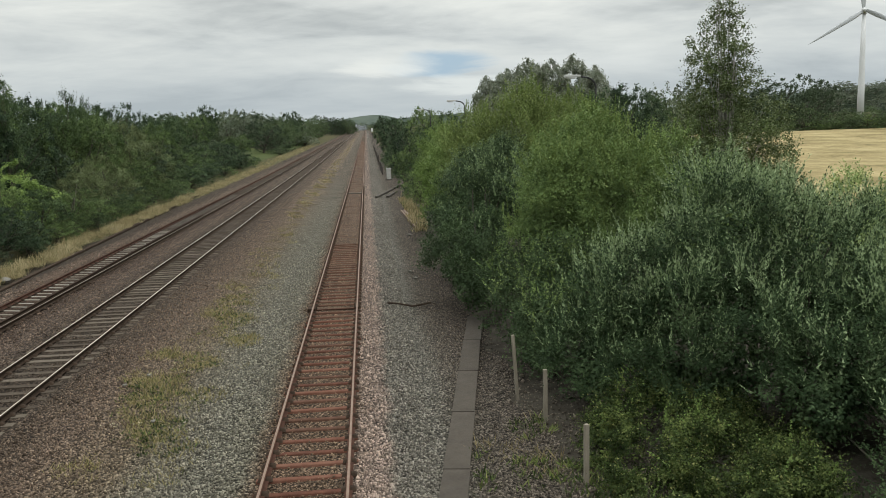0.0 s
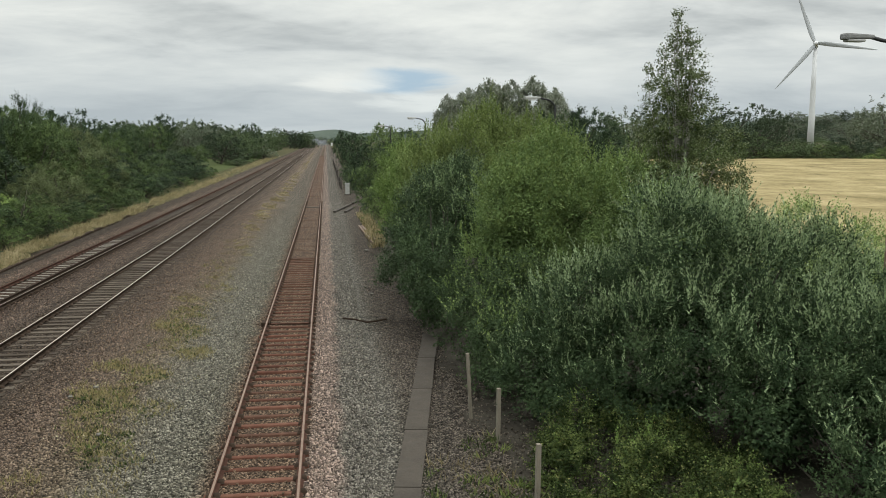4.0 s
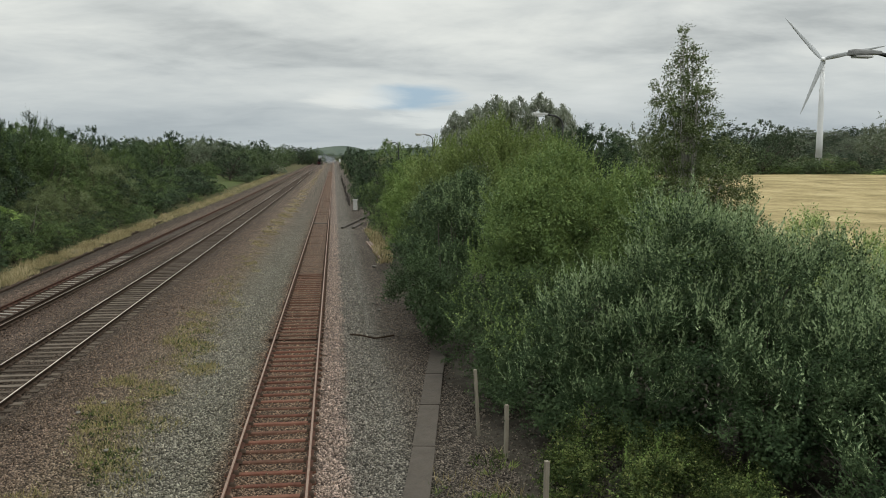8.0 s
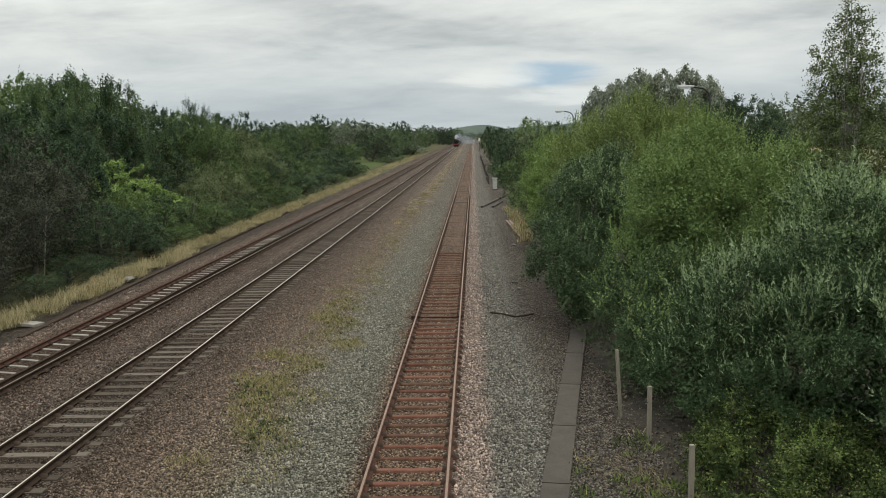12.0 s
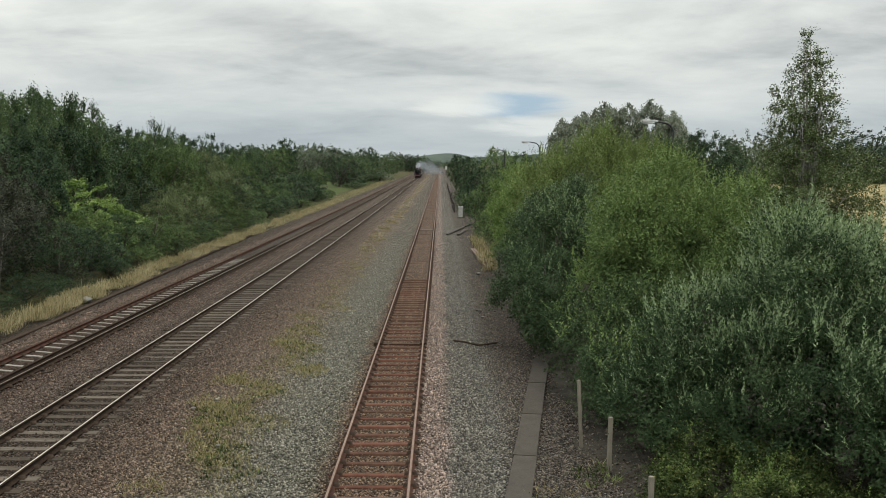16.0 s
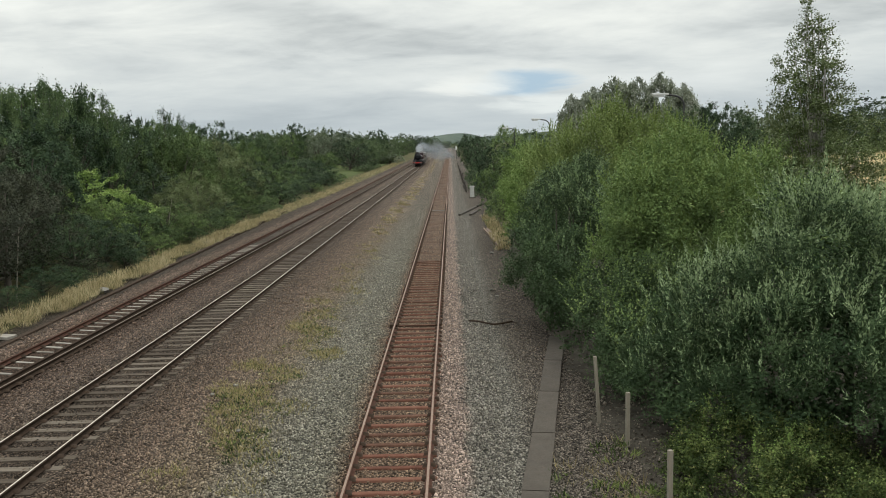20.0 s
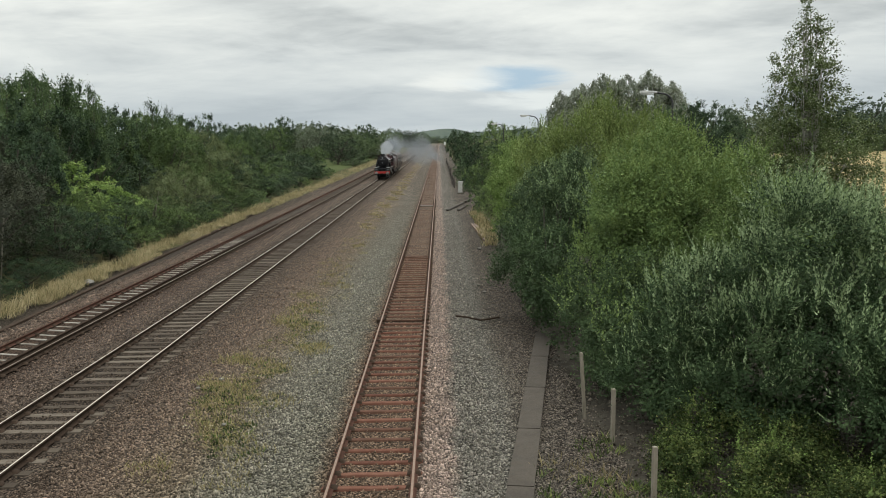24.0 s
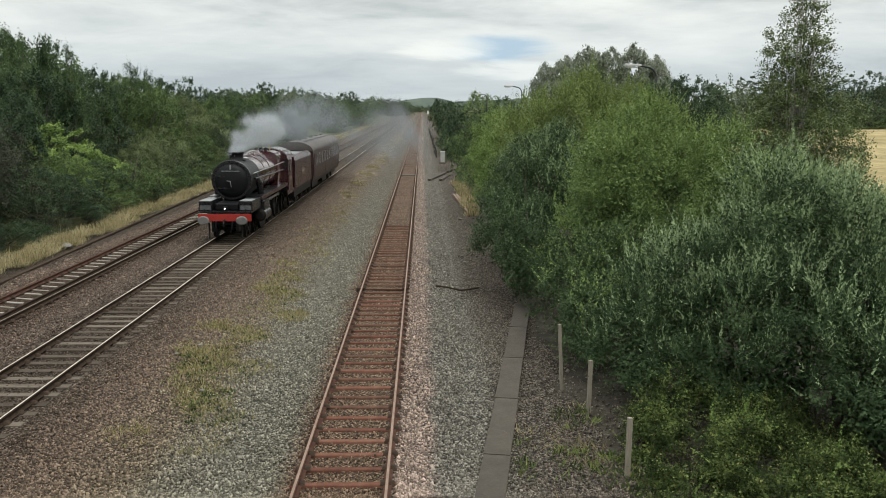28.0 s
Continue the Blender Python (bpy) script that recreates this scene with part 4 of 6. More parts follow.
# ---- lamps and the wind turbine ----
def street_lamp(x, y, height, arm, head_mat, post_mat, label):
    """A post with a swan neck that reaches towards the line."""
    l = thing("street_lamp", x, y, rise_at(y) - 0.1, label, "street lamp", "lamps along the path")
    part("post", rod(rod(bmesh.new(), (0, 0, 0), (0, 0, 1.2), 0.11, 0.11), (0, 0, 1.2), (0, 0, height - 1.5), 0.075, 0.065), post_mat, l)
    bm = bmesh.new()
    pts = [(0, 0, height - 1.5), (0, 0, height - 0.55)]
    for i in range(1, 7):
        a = radians(15 * i)
        pts.append((-0.5 * (1 - math.cos(a)), 0, height - 0.55 + 0.5 * math.sin(a)))
    pts.append((-arm + 0.55, 0, height + 0.02))
    part("neck", tube_path(bm, pts, 0.045, 10), M_LAMP_METAL, l)
    bm = block(bmesh.new(), -arm - 0.15, -arm + 0.62, -0.14, 0.14, height - 0.05, height + 0.10, 0.045)
    for v in bm.verts:
        if v.co.x > -arm + 0.4:
            v.co.y *= 0.55
            v.co.z = height + 0.03 + (v.co.z - height - 0.03) * 0.6
    head = part("lamp_head", bm, head_mat, l)
    part("bowl", block(bmesh.new(), -arm - 0.08, -arm + 0.38, -0.11, 0.11, height - 0.10, height - 0.04, 0.03), M_LAMP_PALE, head, "clouded lamp bowl")
    return l


street_lamp(13.55, 18.9, 8.75, 1.36, M_LAMP_HEAD, M_RUST_POST, "street lamp with a swan neck and rust-brown post")
street_lamp(11.0, 40.4, 8.4, 1.36, M_LAMP_PALE, M_LAMP_METAL, "street lamp with a pale head above the bushes")
street_lamp(8.45, 73.0, 8.3, 1.36, M_LAMP_PALE, M_LAMP_METAL, "street lamp with a dark swan neck")
street_lamp(7.9, 105.0, 8.2, 1.36, M_LAMP_PALE, M_LAMP_METAL, "distant street lamp with a pale head")

TURBINE_AT = (341.6, 568.0, 2.0)
turbine = thing("wind_turbine", *TURBINE_AT, "white three-bladed wind turbine behind trees", "wind turbine")
part("tower", lathe(bmesh.new(), [(0, 2.35), (20, 2.1), (45, 1.7), (70.5, 1.3)], 32, "Z"), M_WHITE, turbine, smooth=True)
nacelle = part("nacelle", block(bmesh.new(), -1.7, 1.7, -3.0, 6.0, 70.2, 74.0, 0.7), M_WHITE, turbine)
FACING = -31.0
nacelle.matrix_basis = pose(0, 0, 0, 0, 0, FACING)
rotor = new("rotor")
rotor.parent = turbine
HUB_POSE = pose(0, 0, 0, 0, 0, FACING) @ pose(0, -4.4, 72.4)
hub = part("hub", lathe(bmesh.new(), [(-1.9, 0.15), (-1.7, 0.7), (-1.0, 1.3), (0, 1.6), (1.4, 1.6)], 20, "Y"), M_WHITE, rotor, smooth=True)
for k in range(3):
    V, F = [], []
    for i in range(15):
        t = i / 14
        rad = 1.2 + 38.8 * t
        chord = (1.8 + 1.7 * math.sin(min(1, t * 5) * math.pi / 2)) * (1 - t) ** 0.75 + 0.25
        twist = radians(24 * (1 - t) ** 2)
        for q in range(10):
            a = 2 * math.pi * q / 10
            u, h = math.cos(a) * chord / 2 - chord * 0.15, math.sin(a) * (0.13 * chord + 0.05)
            V.append((u * math.cos(twist) - h * math.sin(twist), u * math.sin(twist) + h * math.cos(twist) - 1.2 * t * t, rad))
    for i in range(14):
        for q in range(10):
            z = (q + 1) % 10
            F.append((i * 10 + q, i * 10 + z, i * 10 + 10 + z, i * 10 + 10 + q))
    blade = new("blade", np_mesh("blade", V, F, M_BLADE, smooth=True))
    blade.parent = rotor
    blade.matrix_basis = pose(0, 0, 0, 0, 120 * k, 0)


# ---- bushes and trees on the near side ----
def plant(name, foot, lobes, leaf_args, leaf_mat, bark, label, category, stems=1, thick=0.1, group="", tip_mat=None):
    """A tree or bush: limbs, and a crown of leafy shoots. Lobes are given in the world."""
    p = thing(name, *foot, label, category, group)
    local = [(l[0] - foot[0], l[1] - foot[1], l[2] - foot[2], *l[3:]) for l in lobes]
    t = new("trunk", limb_mesh("trunk", limbs_to(local, (0, 0, 0), 5 + len(lobes), thick, stems), bark))
    t.parent = p
    v, f, tips = crown_leaves(local, **leaf_args)
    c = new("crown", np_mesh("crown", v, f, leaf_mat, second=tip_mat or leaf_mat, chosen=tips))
    c.parent = p
    return p


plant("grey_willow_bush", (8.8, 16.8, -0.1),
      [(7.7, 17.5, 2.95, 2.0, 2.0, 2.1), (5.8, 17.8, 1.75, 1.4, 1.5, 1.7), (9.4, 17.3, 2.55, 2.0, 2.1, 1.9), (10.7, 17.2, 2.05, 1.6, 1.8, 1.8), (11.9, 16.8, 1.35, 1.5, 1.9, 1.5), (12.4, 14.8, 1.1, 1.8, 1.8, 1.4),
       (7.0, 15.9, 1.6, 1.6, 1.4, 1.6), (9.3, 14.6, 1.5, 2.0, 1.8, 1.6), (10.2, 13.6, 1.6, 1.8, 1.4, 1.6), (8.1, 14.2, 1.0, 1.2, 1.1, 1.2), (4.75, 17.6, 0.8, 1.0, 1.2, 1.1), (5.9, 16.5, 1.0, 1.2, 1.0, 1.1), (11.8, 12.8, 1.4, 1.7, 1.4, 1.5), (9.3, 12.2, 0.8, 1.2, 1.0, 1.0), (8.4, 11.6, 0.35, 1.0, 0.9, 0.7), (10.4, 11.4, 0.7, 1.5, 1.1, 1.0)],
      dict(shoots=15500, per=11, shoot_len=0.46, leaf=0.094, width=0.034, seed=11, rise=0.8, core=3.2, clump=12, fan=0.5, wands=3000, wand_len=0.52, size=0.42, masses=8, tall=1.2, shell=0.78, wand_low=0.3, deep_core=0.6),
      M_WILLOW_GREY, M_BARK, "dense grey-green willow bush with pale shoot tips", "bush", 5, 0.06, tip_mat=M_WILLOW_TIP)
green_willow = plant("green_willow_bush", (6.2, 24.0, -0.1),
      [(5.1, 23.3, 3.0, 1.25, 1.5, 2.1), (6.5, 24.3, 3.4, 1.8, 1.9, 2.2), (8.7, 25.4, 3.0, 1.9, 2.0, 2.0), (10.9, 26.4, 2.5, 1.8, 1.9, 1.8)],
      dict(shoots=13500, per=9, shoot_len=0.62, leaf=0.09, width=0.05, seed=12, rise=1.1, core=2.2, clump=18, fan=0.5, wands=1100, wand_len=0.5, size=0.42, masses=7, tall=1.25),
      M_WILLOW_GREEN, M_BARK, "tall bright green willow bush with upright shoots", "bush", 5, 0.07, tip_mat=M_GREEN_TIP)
# lower lobes of the green willow, their shade painted as a darker leaf
plant("shaded_willow_foot", (4.6, 21.6, -0.1),
      [(4.5, 22.7, 1.3, 1.15, 1.5, 1.5), (5.0, 21.6, 1.5, 1.0, 1.2, 1.5), (4.15, 20.3, 0.7, 0.85, 1.1, 1.0), (5.6, 20.6, 1.1, 1.0, 1.0, 1.3)],
      dict(shoots=4200, per=9, shoot_len=0.5, leaf=0.085, width=0.045, seed=19, rise=0.8, core=2.4, clump=16, fan=0.55, wands=150, wand_len=0.4, size=0.42, masses=7, tall=1.1),
      M_WILLOW_DARK, M_BARK, "low dark green willow bush behind the fence posts", "bush", 4, 0.05, tip_mat=M_WILLOW_GREEN)
# a dark bush; its raised lobes also stand in for the tall willow's shade
plant("bluish_willow_bush", (3.9, 29.5, -0.1),
      [(3.3, 28.8, 1.6, 1.5, 1.7, 1.75), (3.3, 26.4, 1.2, 1.2, 1.4, 1.4), (4.3, 30.6, 2.9, 1.6, 1.8, 2.0), (5.2, 33.4, 3.2, 1.7, 2.0, 2.2), (6.6, 31.5, 2.9, 1.6, 1.8, 2.0), (3.6, 34.6, 2.0, 1.4, 2.2, 1.9)],
      dict(shoots=8500, per=9, shoot_len=0.5, leaf=0.10, width=0.05, seed=13, rise=0.7, core=2.2, clump=16, fan=0.55, wands=300, wand_len=0.4, size=0.42, masses=7, tall=1.1),
      M_WILLOW_DARK, M_BARK, "dark bluish-green willow bush hanging over the ballast", "bush", 4, 0.07, tip_mat=M_WILLOW_TIP)
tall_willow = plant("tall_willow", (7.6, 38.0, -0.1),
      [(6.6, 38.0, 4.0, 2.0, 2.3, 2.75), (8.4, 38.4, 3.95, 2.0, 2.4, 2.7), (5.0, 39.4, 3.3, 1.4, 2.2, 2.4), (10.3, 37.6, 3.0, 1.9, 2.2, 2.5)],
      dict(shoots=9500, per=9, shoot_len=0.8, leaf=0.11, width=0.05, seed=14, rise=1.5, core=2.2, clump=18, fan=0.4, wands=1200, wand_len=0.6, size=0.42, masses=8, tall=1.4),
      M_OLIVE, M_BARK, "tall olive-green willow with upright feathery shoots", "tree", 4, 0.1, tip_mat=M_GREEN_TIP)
plant("yellow_green_bush", (4.4, 50.0, -0.1),
      [(3.95, 46.2, 2.6, 1.1, 2.2, 2.3), (4.6, 50.0, 2.9, 1.3, 2.5, 2.4), (5.3, 54.5, 3.1, 1.8, 2.8, 2.5), (6.6, 48.6, 3.0, 1.7, 2.4, 2.4)],
      dict(shoots=6000, per=8, shoot_len=0.55, leaf=0.13, width=0.07, seed=15, rise=0.8, core=2.2, clump=14, size=0.45, masses=10),
      M_YELLOW_GREEN, M_BARK, "yellow-green bush at the edge of the ballast", "bush", 4, 0.08, tip_mat=M_GREEN_TIP)
plant("field_hedge", (18.6, 26.5, -0.1),
      [(15.6, 25.4, 1.9, 1.9, 1.8, 1.9), (18.3, 26.2, 1.7, 2.0, 1.8, 1.75), (21.0, 27.0, 1.7, 2.0, 1.8, 1.8), (23.8, 28.4, 1.6, 2.0, 1.8, 1.7), (14.6, 22.0, 1.6, 1.6, 1.8, 1.6), (16.6, 20.6, 1.4, 1.6, 1.6, 1.5), (13.6, 18.2, 1.1, 1.5, 1.6, 1.4), (15.2, 17.2, 0.9, 1.5, 1.5, 1.2)],
      dict(shoots=8000, per=8, shoot_len=0.5, leaf=0.09, width=0.05, seed=18, rise=0.6, core=2.0, clump=14, size=0.45, masses=9, wands=200, wand_len=0.4),
      M_WILLOW_GREEN, M_BARK, "mid-green hedge between the bushes and the field", "hedge", 4, 0.06, tip_mat=M_GREEN_TIP)
BIRCH = (13.6, 31.5)
BIRCH_LOBES = []
tiers = random.Random(9)
for i in range(44):
    t = ((i + 0.5) / 44) ** 1.3
    z = 1.2 + 9.7 * t
    reach = 3.55 * (1 - t) ** 0.9 + 0.06
    a = i * 2.4
    q = tiers.uniform(0.35, 0.95) * reach
    BIRCH_LOBES.append((BIRCH[0] + q * math.cos(a), BIRCH[1] + q * math.sin(a), z, 0.13 + 0.37 * reach, 0.13 + 0.37 * reach, 0.28 + 0.16 * reach))
birch = plant("birch_tree", (*BIRCH, -0.1), BIRCH_LOBES,
      dict(shoots=18000, per=7, shoot_len=0.34, clump=6, core=0.8, leaf=0.080, width=0.07, seed=16, rise=0.0, lumps=0.3, shell=0.15, loose=0.6, masses=0),
      M_BIRCH_LEAF, M_BIRCH_BARK, "slender birch tree with a loose pointed crown", "tree", 1, 0.09)
BRAMBLE_LOBES = []
sprawl = random.Random(21)
for i in range(58):
    x, y = sprawl.uniform(4.0, 7.4), sprawl.uniform(11.6, 16.0)
    size = sprawl.uniform(0.20, 0.42)
    BRAMBLE_LOBES.append((x, y, sprawl.uniform(0.1, 0.55) * min(1.0, 0.3 + (x - 4.0) / 1.2) + 0.6 * max(0.0, (y - 13.2) / 2.8) * min(1.0, (x - 3.9) / 1.2) * min(1.0, max(0.0, (7.2 - x) / 1.8)), size, size, size * sprawl.uniform(0.6, 0.9)))
plant("bramble_thicket", (5.6, 13.8, -0.1), BRAMBLE_LOBES,
      dict(shoots=7600, per=9, shoot_len=0.30, leaf=0.056, width=0.042, seed=17, rise=0.3, core=2.6, lumps=0.4, shell=0.55, clump=10, fan=0.85, wands=60, wand_len=0.35, masses=0, wand_low=0.25),
      M_BRAMBLE, M_BARK, "yellow-green bramble thicket with arching stems", "bramble", 6, 0.007, tip_mat=M_YELLOW_GREEN)

# the wind leans the trees: seconds and degrees
SWAYS = [(birch, ((0, -1.2), (1.5, -0.9), (3, -1.0), (6, -1.2), (8, -1.4), (10, -1.0), (12, -0.8), (15, -0.5), (17, -1.4), (18.5, -2.0), (20, -2.8), (21, -2.2), (24, -0.6), (26, 1.9), (27, 1.6), (28, 1.7))),
         (tall_willow, [(0.7 * i, 0.45 * math.sin(1.9 * i)) for i in range(41)]), (green_willow, [(0.7 * i, 0.25 * math.sin(2.3 * i + 1)) for i in range(41)])]

# ---- woods: a few kinds of tree, each grown once and set out many times ----
def kind_of_tree(lobes, shoots, per, shoot_len, leaf, width, mat, seed, rise_up=0.5, core=0.6, bark=None, thick=0.03, clump=11, masses=7, low=-0.25, deep=0.5):
    v, f, tips = crown_leaves(lobes, shoots, per, shoot_len, leaf, width, seed, rise=rise_up, core=core, clump=clump, fan=0.75, size=0.44, masses=masses, shell=0.8, tall=0.85, low=low, deep_core=deep)
    grown = np.percentile(v[:, 2], 99.6)
    v[:, 2] /= grown
    lobes = [(a, b, c / grown, d, e, g / grown) for a, b, c, d, e, g in lobes]
    return (np_mesh("crown", v, f, mat), limb_mesh("trunk", limbs_to(lobes, (0, 0, 0), seed, thick, 1), bark or M_BARK, 6))


SPREAD = [(0.25, 0, 0.5, 0.26, 0.26, 0.4), (-0.25, 0.1, 0.55, 0.28, 0.26, 0.42), (0, -0.25, 0.42, 0.28, 0.25, 0.36), (0.05, 0.25, 0.48, 0.26, 0.26, 0.38), (0.3, -0.2, 0.3, 0.24, 0.24, 0.28), (-0.3, -0.2, 0.3, 0.24, 0.24, 0.28)]
TALL = [(0.05, 0, 0.84, 0.17, 0.17, 0.13), (-0.2, 0.1, 0.74, 0.17, 0.17, 0.14), (0.22, 0.04, 0.66, 0.24, 0.22, 0.2), (-0.15, 0, 0.56, 0.28, 0.26, 0.24), (0.06, -0.1, 0.42, 0.32, 0.3, 0.24), (-0.05, 0.1, 0.25, 0.36, 0.34, 0.22)]
FULL = [(0, 0, 0.58, 0.34, 0.34, 0.40), (0.24, 0.06, 0.36, 0.30, 0.30, 0.38), (-0.26, 0.05, 0.38, 0.29, 0.30, 0.40), (0.02, -0.26, 0.32, 0.30, 0.28, 0.36), (0.04, 0.24, 0.40, 0.28, 0.28, 0.40), (-0.2, -0.2, 0.16, 0.3, 0.3, 0.24), (0.22, -0.18, 0.16, 0.3, 0.3, 0.24)]
CONE = [(0, 0, 0.12 + 0.17 * i, 0.42 - 0.065 * i, 0.42 - 0.065 * i, 0.15) for i in range(5)]
FEATHER = [(0.22 * math.cos(2.4 * i) * (1 - i / 12), 0.22 * math.sin(2.4 * i) * (1 - i / 12), 0.34 + 0.066 * i, 0.17 - 0.009 * i, 0.17 - 0.009 * i, 0.075) for i in range(10)]
KINDS = {
    "dark": kind_of_tree(FULL, 2500, 6, 0.048, 0.020, 0.016, M_WOOD_DARK, 21, 0.1, core=1.4, clump=9, masses=5, low=-0.45, deep=0.58),
    "deep": kind_of_tree(SPREAD + FULL[5:], 2500, 6, 0.048, 0.020, 0.016, M_WOOD_DEEP, 34, 0.1, core=1.4, clump=9, masses=5, low=-0.45, deep=0.58),
    "mid": kind_of_tree(SPREAD + FULL[5:], 2500, 6, 0.048, 0.020, 0.015, M_WOOD_MID, 22, 0.1, core=1.4, clump=9, masses=5, low=-0.45, deep=0.58),
    "olive": kind_of_tree(FULL, 2600, 7, 0.070, 0.018, 0.012, M_WOOD_OLIVE, 31, 0.6, core=1.3, clump=9, masses=7),
    "hawthorn": kind_of_tree(FULL, 2500, 6, 0.048, 0.019, 0.013, M_HAWTHORN, 29, 0.0, core=1.4, clump=9, masses=5, low=-0.45, deep=0.58),
    "bright": kind_of_tree(FULL, 2500, 7, 0.048, 0.020, 0.016, M_WOOD_BRIGHT, 23, 0.1, core=1.4, clump=9, masses=5, low=-0.45, deep=0.58),
    "tall": kind_of_tree(TALL, 2300, 7, 0.07, 0.019, 0.014, M_WOOD_DARK, 24, -0.2, core=1.2, clump=9),
    "feather": kind_of_tree(FEATHER, 1100, 7, 0.07, 0.021, 0.014, M_WOOD_DARK, 32, -0.5, core=0.2, clump=8, masses=0, thick=0.018),
    "cone": kind_of_tree(CONE, 1100, 6, 0.06, 0.026, 0.020, M_WOOD_DEEP, 33, 0.2, core=1.6, clump=7, masses=5),
    "poplar": kind_of_tree(FULL, 7600, 5, 0.045, 0.026, 0.022, M_POPLAR, 25, 0.2, core=1.5, clump=6, masses=8),
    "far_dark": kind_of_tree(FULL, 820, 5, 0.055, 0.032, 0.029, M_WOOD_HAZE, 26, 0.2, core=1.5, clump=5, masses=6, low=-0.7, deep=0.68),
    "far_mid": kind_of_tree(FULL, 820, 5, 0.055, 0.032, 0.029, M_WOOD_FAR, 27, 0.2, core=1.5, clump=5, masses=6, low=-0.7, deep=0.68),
    "far_silver_haze": kind_of_tree(FULL, 820, 5, 0.055, 0.032, 0.029, M_HAZED_SILVER, 28, 0.2, core=1.5, clump=5, masses=6, low=-0.7, deep=0.68),
}
WORDS = {
    "dark": ("broadleaf_tree", "dark green broadleaf tree in the trackside wood", "tree"),
    "deep": ("shade_tree", "very dark green dense tree in the trackside wood", "tree"),
    "mid": ("broadleaf_bush", "mid-green spreading bush in the trackside wood", "bush"),
    "olive": ("olive_bush", "olive-green bush with dead twigs by the verge", "bush"),
    "hawthorn": ("hawthorn_bush", "dark brownish hawthorn bush at the wood's edge", "bush"),
    "bright": ("bright_bush", "bright green bush at the wood's edge", "bush"),
    "tall": ("tall_tree", "tall dark tree with a pointed feathery top", "tree"),
    "feather": ("feathery_tree", "thin see-through tree standing above the wood", "tree"),
    "cone": ("conical_tree", "dark pointed conical tree above the wood", "tree"),
    "poplar": ("silver_poplar", "tall silvery grey-green poplar tree", "tree"),
    "far_dark": ("distant_tree", "distant dark green broadleaf tree", "tree"),
    "far_mid": ("distant_bush", "distant mid-green tree in a wood", "tree"),
    "far_silver_haze": ("distant_hazed_tree", "distant silvery grey-green tree with haze in its colour", "tree"),
}


def grow(kind, x, y, height, width, turn=0.0, group="woods beside the line", base=-0.15):
    name, label, category = WORDS[kind]
    t = thing(name, x, y, rise_at(y) + base, label, category, group, turn=turn)
    t.scale = (width, width, height)
    for me, part_name in zip(KINDS[kind], ("crown", "trunk")):
        o = new(part_name, me)
        o.parent = t
    return t


def grow_to(kind, az, d, el, width, group="woods beside the line", least=1.5):
    """A tree at a bearing and distance from the bridge, its top at an elevation."""
    y = d * math.cos(radians(az))
    return grow(kind, d * math.sin(radians(az)), y, max(least, HEIGHT + d * math.tan(radians(el)) - rise_at(y)), width, r.uniform(0, 360), group)


def skyline(az, table):
    return float(np.interp(az, [a for a, _ in table], [e for _, e in table]))


LEFT_TOP = [(-34, 4.0), (-28, 4.3), (-26.4, 4.1), (-24.5, 4.1), (-23, 4.0), (-22, 3.5), (-21.2, 2.75), (-20.2, 2.1), (-18.7, 1.95), (-17, 1.8), (-16, 1.65), (-14.6, 1.3), (-12.8, 1.35), (-11, 1.25), (-9.9, 1.25), (-8.2, 1.35), (-6.9, 1.15), (-5, 1.0), (-3.5, 0.95), (-2.4, 0.75), (-1.2, 0.7)]
r = random.Random(12)


def wood_row(az_from, az_to, step, distance, kinds, top=1.0, spread=1.0):
    """Trees whose tops follow the wood's skyline."""
    az = az_from
    while az < az_to:
        a = az + r.uniform(-0.3, 0.3) * step
        d = distance(a) * r.uniform(0.94, 1.06)
        x, y = d * math.sin(radians(a)), d * math.cos(radians(a))
        h = (HEIGHT + d * math.tan(radians(skyline(a, LEFT_TOP)))) * top * r.uniform(0.94, 1.04) - rise_at(y)
        grow(r.choice(kinds), x, y, max(2.2, h), max(2.0, h) * r.uniform(0.85, 1.1) * spread, r.uniform(0, 360))
        az += step


